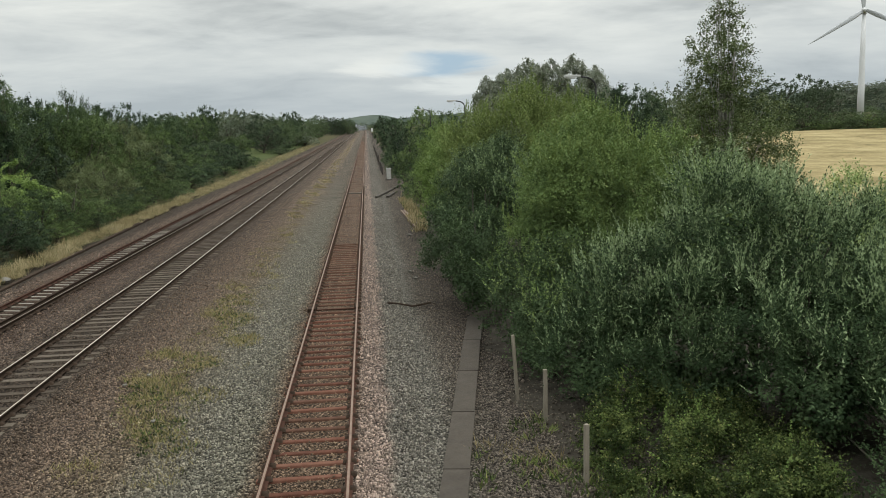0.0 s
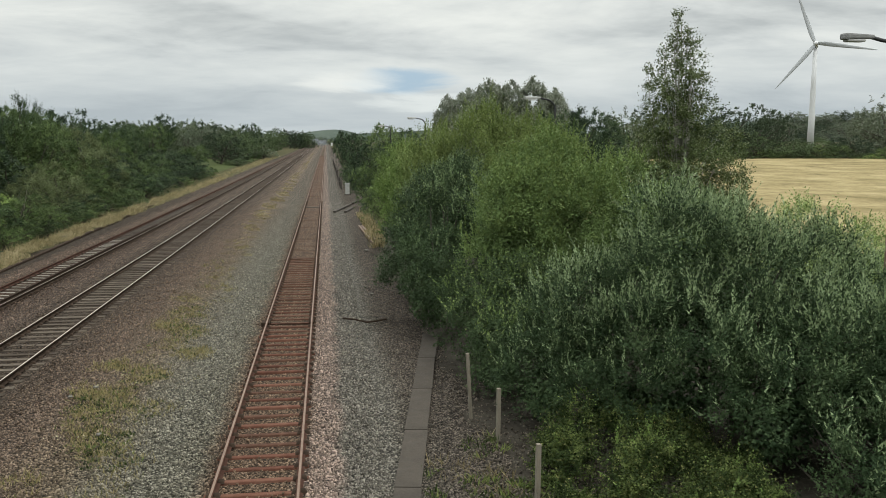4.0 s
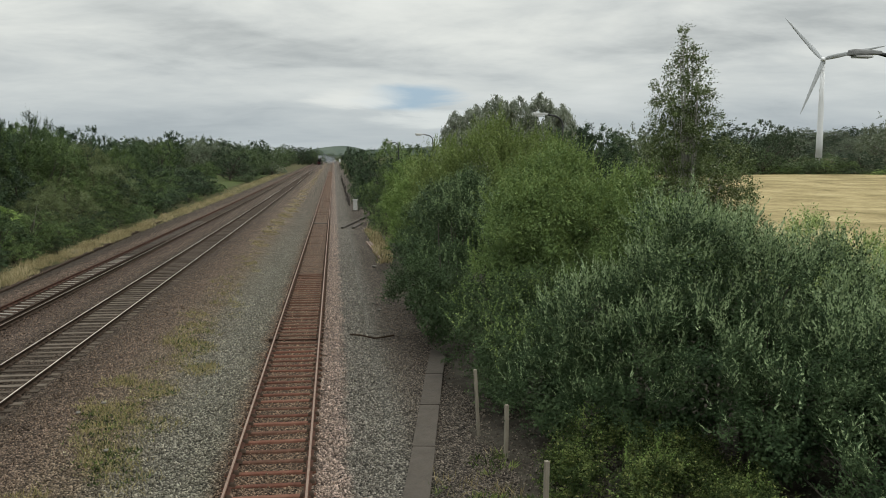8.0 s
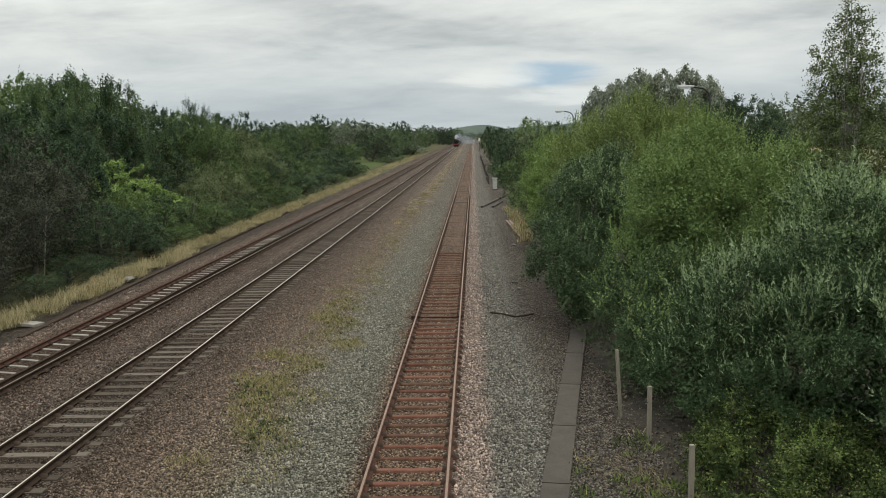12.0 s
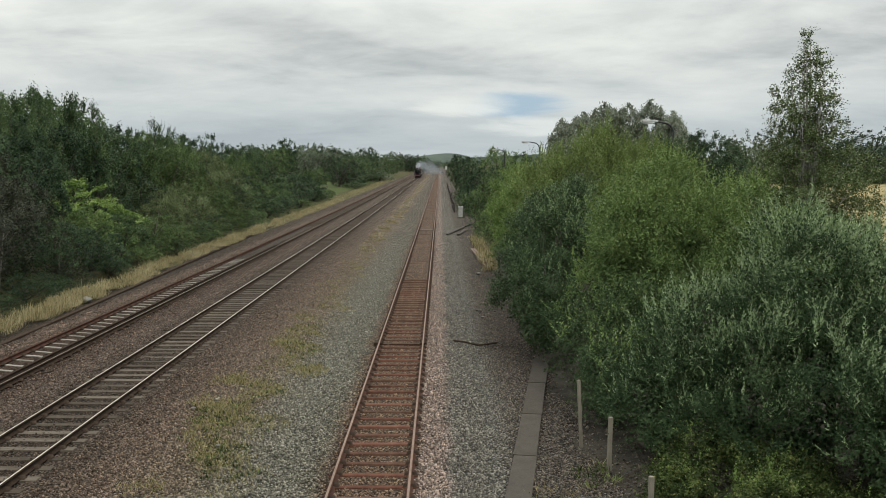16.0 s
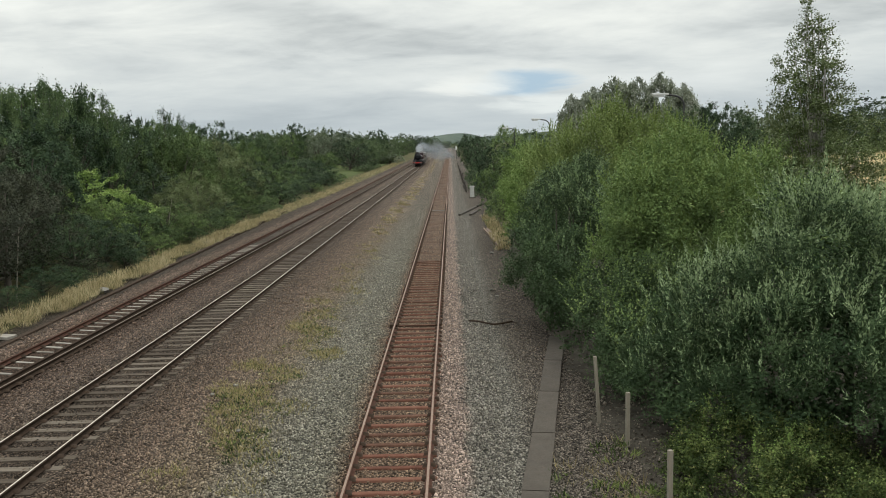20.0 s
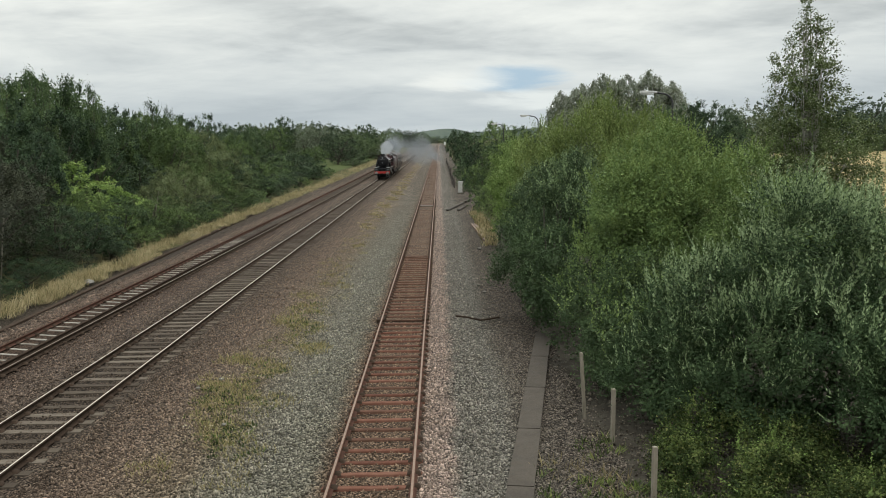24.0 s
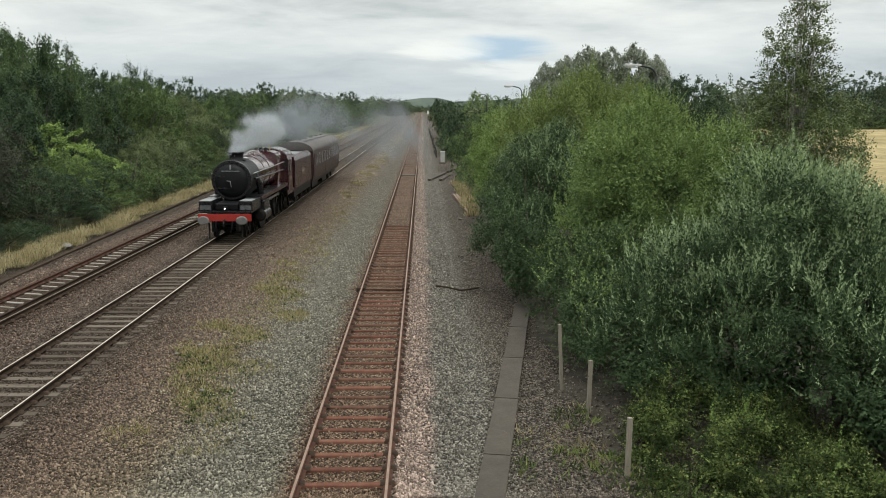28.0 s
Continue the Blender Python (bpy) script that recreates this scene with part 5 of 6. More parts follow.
# the near wood's edge: dark hawthorns, a bright bush, low growth by the verge
for x, y, h, wd, k in ((-19.9, 30.0, 4.6, 5.4, "hawthorn"), (-20.6, 35.5, 5.4, 5.6, "hawthorn"), (-21.9, 41.0, 5.7, 6.0, "hawthorn"), (-22.9, 46.5, 5.6, 5.2, "hawthorn"),
                       (-20.2, 44.0, 3.4, 4.0, "deep"), (-19.9, 48.5, 2.7, 4.0, "deep"), (-24.0, 56.6, 5.3, 7.4, "bright"), (-22.0, 51.5, 3.8, 3.6, "mid"), (-20.6, 54.0, 3.2, 4.6, "dark"), (-20.2, 58.8, 2.9, 4.4, "mid"), (-19.6, 62.5, 1.9, 3.2, "mid"),
                       (-21.6, 66.0, 4.3, 5.2, "olive"), (-22.4, 74.5, 4.7, 6.4, "olive"), (-20.2, 69.5, 2.1, 4.0, "dark"), (-20.6, 76.5, 1.9, 3.6, "deep"), (-22.2, 82.5, 3.6, 5.0, "mid"), (-21.2, 87.0, 2.0, 3.6, "mid"),
                       (-23.6, 91.0, 4.4, 6.2, "deep"), (-22.6, 99.0, 4.0, 5.6, "dark"), (-21.9, 106, 2.2, 4.0, "mid"), (-24.0, 111, 4.4, 6.4, "mid"), (-22.6, 119, 2.6, 4.6, "dark"), (-24.2, 126, 4.6, 6.6, "dark"), (-23.6, 138, 4.4, 7.0, "deep"),
                       (-23.4, 148, 3.2, 5.0, "mid"), (-18.7, 31.5, 1.5, 2.6, "hawthorn"), (-18.8, 38.5, 1.4, 2.6, "deep"), (-18.9, 43.0, 1.3, 2.4, "hawthorn"), (-18.8, 53.0, 1.3, 2.6, "mid"), (-19.2, 57.0, 1.4, 2.6, "mid"), (-19.3, 66.0, 1.2, 2.6, "mid"), (-20.2, 81.5, 1.5, 3.2, "mid"),
                       (-20.9, 94.0, 1.5, 3.4, "mid"), (-20.4, 101, 2.6, 4.6, "deep"), (-20.8, 113, 2.4, 5.0, "deep"), (-20.0, 90.0, 1.6, 3.6, "dark"), (-21.4, 131, 2.8, 5.6, "deep"), (-22.0, 145, 3.4, 6.0, "deep"), (-21.2, 152, 2.2, 5.0, "mid"),
                       (-19.6, 74.0, 1.3, 3.0, "mid"), (-20.6, 124, 1.5, 4.0, "mid"), (-18.4, 27.5, 1.3, 2.4, "deep"), (-18.3, 34.5, 1.2, 2.2, "deep"), (-18.5, 41.0, 1.0, 2.0, "dark"), (-18.5, 47.5, 1.2, 2.4, "deep"), (-18.7, 60.5, 1.1, 2.2, "dark"), (-19.0, 70.0, 1.0, 2.2, "mid"), (-19.3, 86.0, 1.0, 2.4, "dark"), (-22.0, 215, 2.0, 6.0, "far_mid"), (-21.4, 232, 1.8, 5.0, "far_mid")):
    grow(k, x, y, h, wd, r.uniform(0, 360))
wood_row(-34, -27, 2.2, lambda a: 27.0 / math.sin(radians(-a)), ["deep", "dark", "hawthorn"], 0.80)
wood_row(-26.8, -21, 2.0, lambda a: 28.5 / math.sin(radians(-a)), ["dark", "deep", "deep"], 0.86)
wood_row(-33.5, -20.5, 2.0, lambda a: 34.0 / math.sin(radians(-a)), ["tall", "dark", "mid"], 1.0, 0.95)
wood_row(-21, -10.5, 1.5, lambda a: 30.0 / math.sin(radians(-a)), ["dark", "mid", "dark", "olive"], 0.88)
wood_row(-20.2, -10.0, 1.3, lambda a: 38.0 / math.sin(radians(-a)), ["dark", "mid", "deep"], 1.0)
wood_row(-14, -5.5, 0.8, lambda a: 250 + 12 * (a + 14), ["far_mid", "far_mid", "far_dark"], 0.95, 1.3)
wood_row(-13, -4.5, 0.7, lambda a: 330, ["far_mid", "far_silver_haze", "far_dark"], 1.0)
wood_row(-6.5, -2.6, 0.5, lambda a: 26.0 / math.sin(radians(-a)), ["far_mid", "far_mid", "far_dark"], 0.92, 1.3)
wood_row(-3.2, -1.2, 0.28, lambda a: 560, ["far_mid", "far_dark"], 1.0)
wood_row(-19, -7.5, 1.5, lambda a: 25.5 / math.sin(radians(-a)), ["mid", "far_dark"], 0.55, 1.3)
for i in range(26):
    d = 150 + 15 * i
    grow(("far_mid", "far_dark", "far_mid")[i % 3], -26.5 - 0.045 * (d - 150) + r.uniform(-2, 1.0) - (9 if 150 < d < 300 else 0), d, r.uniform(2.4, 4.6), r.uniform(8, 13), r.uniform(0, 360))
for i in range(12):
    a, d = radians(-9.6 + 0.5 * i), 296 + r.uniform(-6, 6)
    grow(("far_mid", "far_mid", "far_silver_haze")[i % 3], d * math.sin(a), d * math.cos(a), r.uniform(3.4, 5.4), r.uniform(9, 13), r.uniform(0, 360))
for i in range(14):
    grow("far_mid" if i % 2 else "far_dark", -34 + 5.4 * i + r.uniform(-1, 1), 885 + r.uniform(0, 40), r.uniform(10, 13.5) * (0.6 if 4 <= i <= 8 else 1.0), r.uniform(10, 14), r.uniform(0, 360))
# trees that stand out of the wood's skyline
for az, d, el, wd, k in ((-27.0, 66, 4.2, 5.0, "tall"), (-25.25, 68, 4.75, 4.4, "feather"), (-24.3, 66, 4.1, 3.4, "feather"), (-23.1, 70, 4.3, 5.4, "tall"), (-21.85, 70, 3.9, 3.0, "feather"), (-20.0, 88, 2.3, 4.0, "cone"), (-19.3, 90, 2.15, 3.8, "cone"), (-18.25, 92, 2.9, 5.4, "feather"), (-17.45, 94, 2.5, 3.0, "feather"),
                         (-16.75, 98, 1.85, 3.6, "cone"), (-15.1, 105, 2.0, 5.6, "cone"), (-18.0, 88, 1.4, 8.0, "mid"), (-15.0, 92, 0.8, 8.0, "olive"), (-10.45, 240, 1.75, 8.0, "deep"), (-5.05, 300, 1.2, 10, "deep"), (-12.4, 200, 1.3, 9, "far_silver_haze"), (-11.5, 210, 1.25, 8, "far_silver_haze"),
                         (-8.9, 290, 1.25, 12, "far_silver_haze"), (-8.0, 296, 1.4, 13, "far_silver_haze"), (-7.2, 290, 1.25, 10, "far_silver_haze"), (-9.2, 152, -0.6, 5.0, "deep"), (-6.2, 250, 0.7, 12, "far_mid")):
    grow_to(k, az, d, el, wd)
for x0, y0, z0 in ((-19.6, 58.9, 3.1), (-19.3, 37.4, 3.6)):
    dead = thing("dead_stem", x0, y0, 0.0, "bare pale dead stem leaning in a bush", "stem", "dead stems in the wood")
    twigs = [[(-0.5, 0.3, -0.1, 0.035), (-0.15, 0.1, 0.6 * z0, 0.03), (0.15, -0.1, z0, 0.018)], [(-0.12, 0.1, 0.65 * z0, 0.02), (-0.4, -0.1, 0.9 * z0, 0.008)], [(0, 0, 0.8 * z0, 0.016), (0.5, -0.2, 0.95 * z0, 0.008)]]
    o = new("stem", limb_mesh("stem", twigs, M_DEAD_WOOD, 6))
    o.parent = dead

# right of the line: poplars, then hedges and trees round the field
for az, d, el, wd, k in ((8.1, 118, 2.9, 6.5, "poplar"), (9.5, 122, 3.3, 9, "poplar"), (10.9, 119, 3.9, 9, "poplar"), (12.3, 123, 3.8, 9, "poplar"), (13.7, 121, 4.0, 9, "poplar"), (15.2, 118, 3.3, 8, "poplar"), (15.9, 100, 2.0, 8.0, "deep"), (16.6, 97, 2.3, 8.5, "deep"), (17.7, 103, 1.6, 9, "deep"), (18.6, 140, 1.7, 9, "dark"), (19.8, 150, 2.2, 9, "far_silver_haze"),
                         (4.3, 140, 1.25, 8, "mid"), (2.6, 170, 0.7, 9, "deep"), (5.6, 120, 0.9, 9, "dark"), (1.5, 190, 0.75, 7, "deep"), (1.0, 215, 0.2, 4.5, "deep"), (3.1, 120, 0.0, 6, "deep"), (4.4, 90, -0.5, 6, "mid"), (6.3, 85, 0.1, 7, "dark"),
                         (7.4, 62, -0.3, 6.0, "dark"), (1.9, 145, -0.6, 4, "deep"), (2.2, 110, -1.5, 3, "mid"),
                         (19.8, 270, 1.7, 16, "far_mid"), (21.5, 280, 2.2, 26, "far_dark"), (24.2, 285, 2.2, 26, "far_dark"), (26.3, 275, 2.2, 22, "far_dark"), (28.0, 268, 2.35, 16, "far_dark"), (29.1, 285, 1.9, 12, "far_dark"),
                         (30.4, 300, 0.2, 12, "far_mid"), (32.4, 300, 0.25, 12, "far_dark"), (34.0, 300, 2.0, 12, "far_silver_haze"), (35.2, 290, 2.7, 20, "far_silver_haze"), (37.2, 280, 2.6, 20, "far_silver_haze"),
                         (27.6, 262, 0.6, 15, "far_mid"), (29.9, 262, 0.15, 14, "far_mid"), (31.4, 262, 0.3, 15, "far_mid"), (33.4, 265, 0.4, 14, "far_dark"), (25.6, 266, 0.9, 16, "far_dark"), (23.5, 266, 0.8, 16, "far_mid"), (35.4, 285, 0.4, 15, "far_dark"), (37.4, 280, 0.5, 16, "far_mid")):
    grow_to(k, az, d, el, wd, "trees round the field")


for x, y, h, wd, k in ((4.9, 66, 4.2, 4.2, "mid"), (4.2, 72, 2.6, 2.6, "dark"), (4.9, 80, 3.6, 4.2, "dark"), (4.7, 92, 3.6, 4.0, "mid"), (4.4, 104, 3.0, 3.6, "deep"), (4.2, 116, 2.6, 3.6, "dark"), (4.0, 130, 2.6, 3.6, "deep"), (4.2, 148, 3.0, 4.0, "dark"), (6.6, 60, 4.2, 4.4, "dark")):
    grow(k, x, y, h, wd, r.uniform(0, 360), "bushes along the path")
# ridge trees mostly take the silver kind for its painted haze
ridge = random.Random(5)
for i in range(40):
    y = (1412, 1470, 1510, 1440, 1545)[i % 5]
    x = y * math.tan(radians(28.0 + 0.24 * i)) + ridge.uniform(-12, 12)
    bell = max(0.0, 1 - ((x - 1060) / 560) ** 2) ** 0.8 * (1 - ((y - 1600) / 200) ** 2)
    grow(("far_silver_haze", "far_dark", "far_silver_haze")[i % 3], x, y, ridge.uniform(17, 26), ridge.uniform(45, 70), ridge.uniform(0, 360), "wood on the distant ridge", 46 * bell - 6)


hedge = random.Random(3)
for i in range(21):
    az, d = 18.5 + i, 258 + hedge.uniform(-4, 6)
    grow(("far_mid", "bright", "mid")[i % 3], d * math.sin(radians(az)), d * math.cos(radians(az)), hedge.uniform(2.6, 5.0), hedge.uniform(6.5, 9.5), hedge.uniform(0, 360), "hedge round the field")


# ---- grass ----
def grass(name, spots, height, width, seed, mat, label, lean=0.35, patchy=False, base=-0.06):
    """Blades of grass: spots are (x0, x1, y0, y1, count)."""
    g = np.random.default_rng(seed)
    P = []
    for x0, x1, y0, y1, count in spots:
        tuft = np.stack([g.uniform(x0, x1, count // 9 + 1), g.uniform(y0, y1, count // 9 + 1)], 1)
        if patchy:
            q = np.sin(tuft[:, 0] * 3.1 + 0.7) * np.sin(tuft[:, 1] * 1.3) + 0.7 * np.sin(tuft[:, 0] * 1.7 + tuft[:, 1] * 2.3) + 0.9 * np.sin(tuft[:, 1] * 0.6 + 2 * tuft[:, 0])
            edge = 2.2 * np.abs((tuft[:, 0] - (x0 + x1) / 2) / (x1 - x0)) ** 1.5 + 1.2 * np.abs((tuft[:, 1] - (y0 + y1) / 2) / (y1 - y0)) ** 2
            tuft = tuft[q + g.normal(size=len(tuft)) * 0.6 - 2.2 * edge > -0.35 - 0.9 * (height > 0.3)]
        P.append((tuft[:, None, :] + g.normal(size=(len(tuft), 9, 2)) * 0.09).reshape(-1, 2))
    P = np.vstack(P)
    n = len(P)
    at = np.stack([P[:, 0], P[:, 1], rise(P[:, 1]) + base], 1)
    along = unit(np.stack([g.normal(size=n) * lean, g.normal(size=n) * lean, np.ones(n)], 1))
    h = height * g.lognormal(0, 0.3, n)
    v, f = leaf_quads(at, along, h, width, g)
    return tagged(new(name, np_mesh(name, v, f, mat)), label, "grass", kind="stuff")


grass("verge_grass", [(-17.8, -15.9, 26, 48, 25000), (-18.1, -16.3, 48, 80, 22000), (-18.5, -16.3, 80, 150, 18000), (-20.0, -16.4, 150, 320, 16000)], 0.33, 0.017, 31, M_DRY_GRASS,
      "tall pale dry grass along the wood's edge", 0.45, True)
grass("centre_weeds", [(-6.6, -3.5, 14.8, 26, 17000), (-6.2, -3.7, 21, 33, 8000), (-6.2, -3.7, 28, 38, 3000), (-6.3, -4.2, 33, 60, 4200)], 0.14, 0.015, 32, M_WEED,
      "thin yellowish weeds growing in the ballast", 0.8, True)
grass("leafy_weeds", [(-6.3, -3.6, 16, 25, 3600), (-6.0, -3.9, 22, 34, 1400)], 0.09, 0.035, 38, M_BRAMBLE, "low green leafy weeds in the ballast", 1.3, True, base=-0.03)
grass("small_flowers", [(-6.0, -4.2, 16, 25, 60)], 0.035, 0.03, 39, M_FLOWER, "tiny pale yellow flowers among the weeds", 1.0, base=0.08)
grass("centre_grass", [(-6.4, -4.6, 60, 96, 9000), (-6.2, -4.2, 90, 125, 8000), (-6.4, -4.4, 118, 170, 6500), (-6.2, -4.2, 170, 250, 6000), (-6.6, -4.6, 250, 400, 5000)], 0.12, 0.022, 33, M_DRY_GRASS, "tufts of dry grass between the tracks", 0.5, True)
grass("bank_grass", [(2.6, 3.5, 50, 72, 1800)], 0.45, 0.04, 34, M_DRY_GRASS, "dry grass at the foot of the bushes")
grass("dry_tufts", [(2.5, 3.6, 14.2, 17.5, 420), (3.6, 4.8, 12.0, 14.5, 300), (1.9, 2.6, 12.5, 16, 120)], 0.24, 0.014, 37, M_DRY_GRASS, "dry grass tufts beside the trough", 0.8, True)
grass("foot_weeds", [(3.6, 5.2, 12.0, 13.8, 800), (3.2, 4.2, 13, 14.8, 480), (2.4, 3.2, 13.6, 15, 160), (2.6, 3.6, 16, 17.2, 160), (1.72, 1.95, 13.5, 15.5, 80)], 0.17, 0.03, 36, M_BRAMBLE, "green weeds beside the trough", 0.9)


# ---- the train ----
M_BOILER = surface("glossy_maroon_paint", [(0.045, 0.009, 0.013), (0.070, 0.015, 0.019)], 3, 0.16, fleck=(0.050, 0.020, 0.022), shine=0.45, coat=0.8)
M_MAROON = surface("maroon_paint", [(0.030, 0.007, 0.009), (0.046, 0.011, 0.013)], 3, 0.3, fleck=(0.038, 0.015, 0.015), shine=0.4)
M_MAROON_DULL = surface("dull_maroon_paint", [(0.034, 0.017, 0.016), (0.054, 0.026, 0.023)], 3, 0.45, fleck=(0.04, 0.028, 0.025))
M_BLACK = surface("sooty_black_paint", [(0.004, 0.004, 0.005), (0.010, 0.010, 0.012)], 4, 0.46, shine=0.16)
M_BLACK_GLOSS = surface("black_paint", [(0.006, 0.006, 0.008), (0.014, 0.014, 0.016)], 4, 0.28, shine=0.4)
M_OILY = surface("oily_black_metal", [(0.010, 0.009, 0.008), (0.025, 0.022, 0.019)], 5, 0.55, metal=0.1, shine=0.2)
M_RED = surface("red_buffer_beam", [(0.31, 0.024, 0.019), (0.39, 0.038, 0.03)], 4, 0.4)
M_BUFFER = surface("pale_buffer_steel", [(0.16, 0.15, 0.145), (0.26, 0.25, 0.24)], 5, 0.5, metal=0.4)
M_BRIGHT = surface("bright_steel", [(0.55, 0.55, 0.54), (0.68, 0.68, 0.67)], 5, 0.3, metal=0.9)
M_GREY = surface("grey_steel_plate", [(0.22, 0.23, 0.24), (0.34, 0.35, 0.36)], 3, 0.5, metal=0.2)
M_WORN = surface("worn_dark_steel", [(0.055, 0.058, 0.062), (0.10, 0.105, 0.11), (0.17, 0.175, 0.18)], 6, 0.5, metal=0.2)
M_BRASS = surface("brass", [(0.55, 0.38, 0.14), (0.66, 0.47, 0.2)], 5, 0.35, metal=0.9)
M_COAL = surface("coal", [(0.008, 0.008, 0.008), (0.03, 0.03, 0.03)], 8, 0.5, bump=0.8, bump_scale=12)
M_ROOF = surface("weathered_coach_roof", [(0.085, 0.072, 0.068), (0.14, 0.122, 0.115)], 1.5, 0.7, stretch=(1, 0.3, 1))
M_PANE = surface("dark_window_glass", [(0.018, 0.02, 0.022), (0.03, 0.032, 0.034)], 2, 0.08)
M_CREAM = surface("cream_frame", [(0.15, 0.115, 0.085), (0.21, 0.165, 0.125)], 4, 0.5)
M_LIGHT = glowing("head_lamp_light", (1.0, 0.95, 0.85), 14.0)


def wheelset(parent, y, radius, spokes, material, name="wheelset"):
    """Two spoked wheels on their axle, turning about the axle."""
    ws = new(name)
    ws.parent = parent
    ws.matrix_basis = pose(0, y, radius)
    for s in (-1, 1):
        bm = bmesh.new()
        x = s * 0.70
        lathe(bm, [(x - 0.065, radius - 0.07), (x - 0.065, radius), (x + 0.065, radius), (x + 0.065, radius - 0.07)], 36, "X")
        bmesh.ops.delete(bm, geom=[f for f in bm.faces if len(f.verts) > 4], context="FACES_ONLY")
        lathe(bm, [(x - 0.09, 0.14 * radius + 0.04), (x + 0.09, 0.14 * radius + 0.04)], 14, "X")
        for k in range(spokes):
            a = 2 * math.pi * k / spokes
            rod(bm, (x, 0.1 * math.cos(a), 0.1 * math.sin(a)), (x, (radius - 0.04) * math.cos(a), (radius - 0.04) * math.sin(a)), 0.028, 0.024, 5)
        part("wheel", bm, material, ws)
    part("axle", rod(bmesh.new(), (-0.78, 0, 0), (0.78, 0, 0), 0.085), M_OILY, ws)
    return ws


def buffer_pair(parent, y, way, z=1.04):
    for s in (-1, 1):
        b = part("buffer", rod(rod(bmesh.new(), (s * 0.873, y, z), (s * 0.873, y + way * 0.28, z), 0.125, 0.105, 16), (s * 0.873, y + way * 0.28, z), (s * 0.873, y + way * 0.42, z), 0.07, 0.07, 12), M_BLACK_GLOSS, parent)
        bm = lathe(bmesh.new(), [(y + way * 0.42, 0.205), (y + way * 0.45, 0.205), (y + way * 0.475, 0.16)], 24, "Y", (s * 0.873, 0, z))
        for v in bm.verts:
            v.co.x = s * 0.873 + (v.co.x - s * 0.873) * 1.3
        part("buffer_head", bm, M_BUFFER, b, "oval pale steel buffer head")


WHEELS = []   # wheelset, radius, place along its vehicle, turns that look alike
loco = thing("steam_locomotive", TRACK_X["running"], 39.2, RAIL_TOP, "maroon steam locomotive with black smokebox and red buffer beam", "locomotive")
part("main_frame", block(block(bmesh.new(), -0.62, -0.5, 0.05, 12.6, 0.45, 1.3), 0.5, 0.62, 0.05, 12.6, 0.45, 1.3), M_BLACK, loco)
part("stretcher", block(bmesh.new(), -0.5, 0.5, 0.3, 12.2, 0.75, 1.25), M_BLACK, loco)
beam = part("buffer_beam", block(bmesh.new(), -1.22, 1.22, 0.0, 0.07, 0.95, 1.29, 0.01), M_RED, loco, "bright red buffer beam")
buffer_pair(loco, 0.0, -1)
bm = bmesh.new()
tube_path(bm, [(0, -0.02, 1.02), (0, -0.22, 1.0), (0, -0.28, 0.86), (0, -0.24, 0.72)], 0.04)
part("draw_hook", bm, M_OILY, beam)
for s in (-1, 1):
    part("brake_hose", tube_path(bmesh.new(), [(s * 0.38, -0.03, 0.95), (s * 0.38, -0.16, 0.9), (s * 0.36, -0.2, 0.65), (s * 0.3, -0.16, 0.45)], 0.035), M_BLACK, beam)
    part("guard_iron", tube_path(bmesh.new(), [(s * 0.76, 0.15, 0.85), (s * 0.76, 0.2, 0.5), (s * 0.76, 0.1, 0.14)], 0.04), M_OILY, loco)
# front platform with its two raised boxes
part("front_platform", block(bmesh.new(), -1.22, 1.22, 0.07, 2.3, 1.33, 1.39, 0.01), M_BLACK_GLOSS, loco)
for s in (-1, 1):
    x0, x1 = (0.62, 1.24) if s > 0 else (-1.24, -0.62)
    box = part("valve_cover", block(bmesh.new(), x0, x1, 0.25, 2.35, 1.39, 1.86, 0.04), M_BLACK_GLOSS, loco)
    part("cover_plate", block(bmesh.new(), x0 + 0.05, x1 - 0.05, 0.225, 0.249, 1.44, 1.66, 0.01), M_WORN, box, "worn steel front plate")
    part("step_top", block(bmesh.new(), x0 + 0.04, x1 - 0.04, 0.3, 1.3, 1.861, 1.875), M_GREY, box, "pale steel tread plate")
part("inside_cover", block(bmesh.new(), -0.55, 0.55, 0.5, 2.4, 1.39, 1.72, 0.06), M_BLACK, loco)
lamp = part("head_lamp", block(bmesh.new(), -0.09, 0.09, 0.08, 0.24, 1.40, 1.64, 0.02), M_BLACK, loco)
part("lens", lathe(bmesh.new(), [(0.066, 0.034), (0.078, 0.034)], 16, "Y", (0, 0, 1.53)), M_LIGHT, lamp, "glowing round head lamp lens")
for x in (-0.95, 0.95):
    part("lamp_iron", block(bmesh.new(), x - 0.03, x + 0.03, 0.12, 0.15, 1.36, 1.52), M_OILY, loco)
# smokebox and boiler
BOILER_Z = 2.72
smokebox = part("smokebox", lathe(bmesh.new(), [(1.72, 0.90), (1.76, 0.935), (4.1, 0.935), (4.12, 0.90)], 56, "Y", (0, 0, BOILER_Z)), M_BLACK, loco, "sooty black round smokebox", smooth=False)
ring = part("smokebox_ring", lathe(bmesh.new(), [(1.66, 0.925), (1.68, 0.955), (1.80, 0.955), (1.82, 0.935)], 56, "Y", (0, 0, BOILER_Z)), M_BLACK_GLOSS, loco)
door = part("smokebox_door", lathe(bmesh.new(), [(1.66, 0.80), (1.62, 0.78), (1.55, 0.55), (1.50, 0.25), (1.485, 0.06)], 48, "Y", (0, 0, BOILER_Z - 0.04)), M_BLACK, loco, smooth=True)
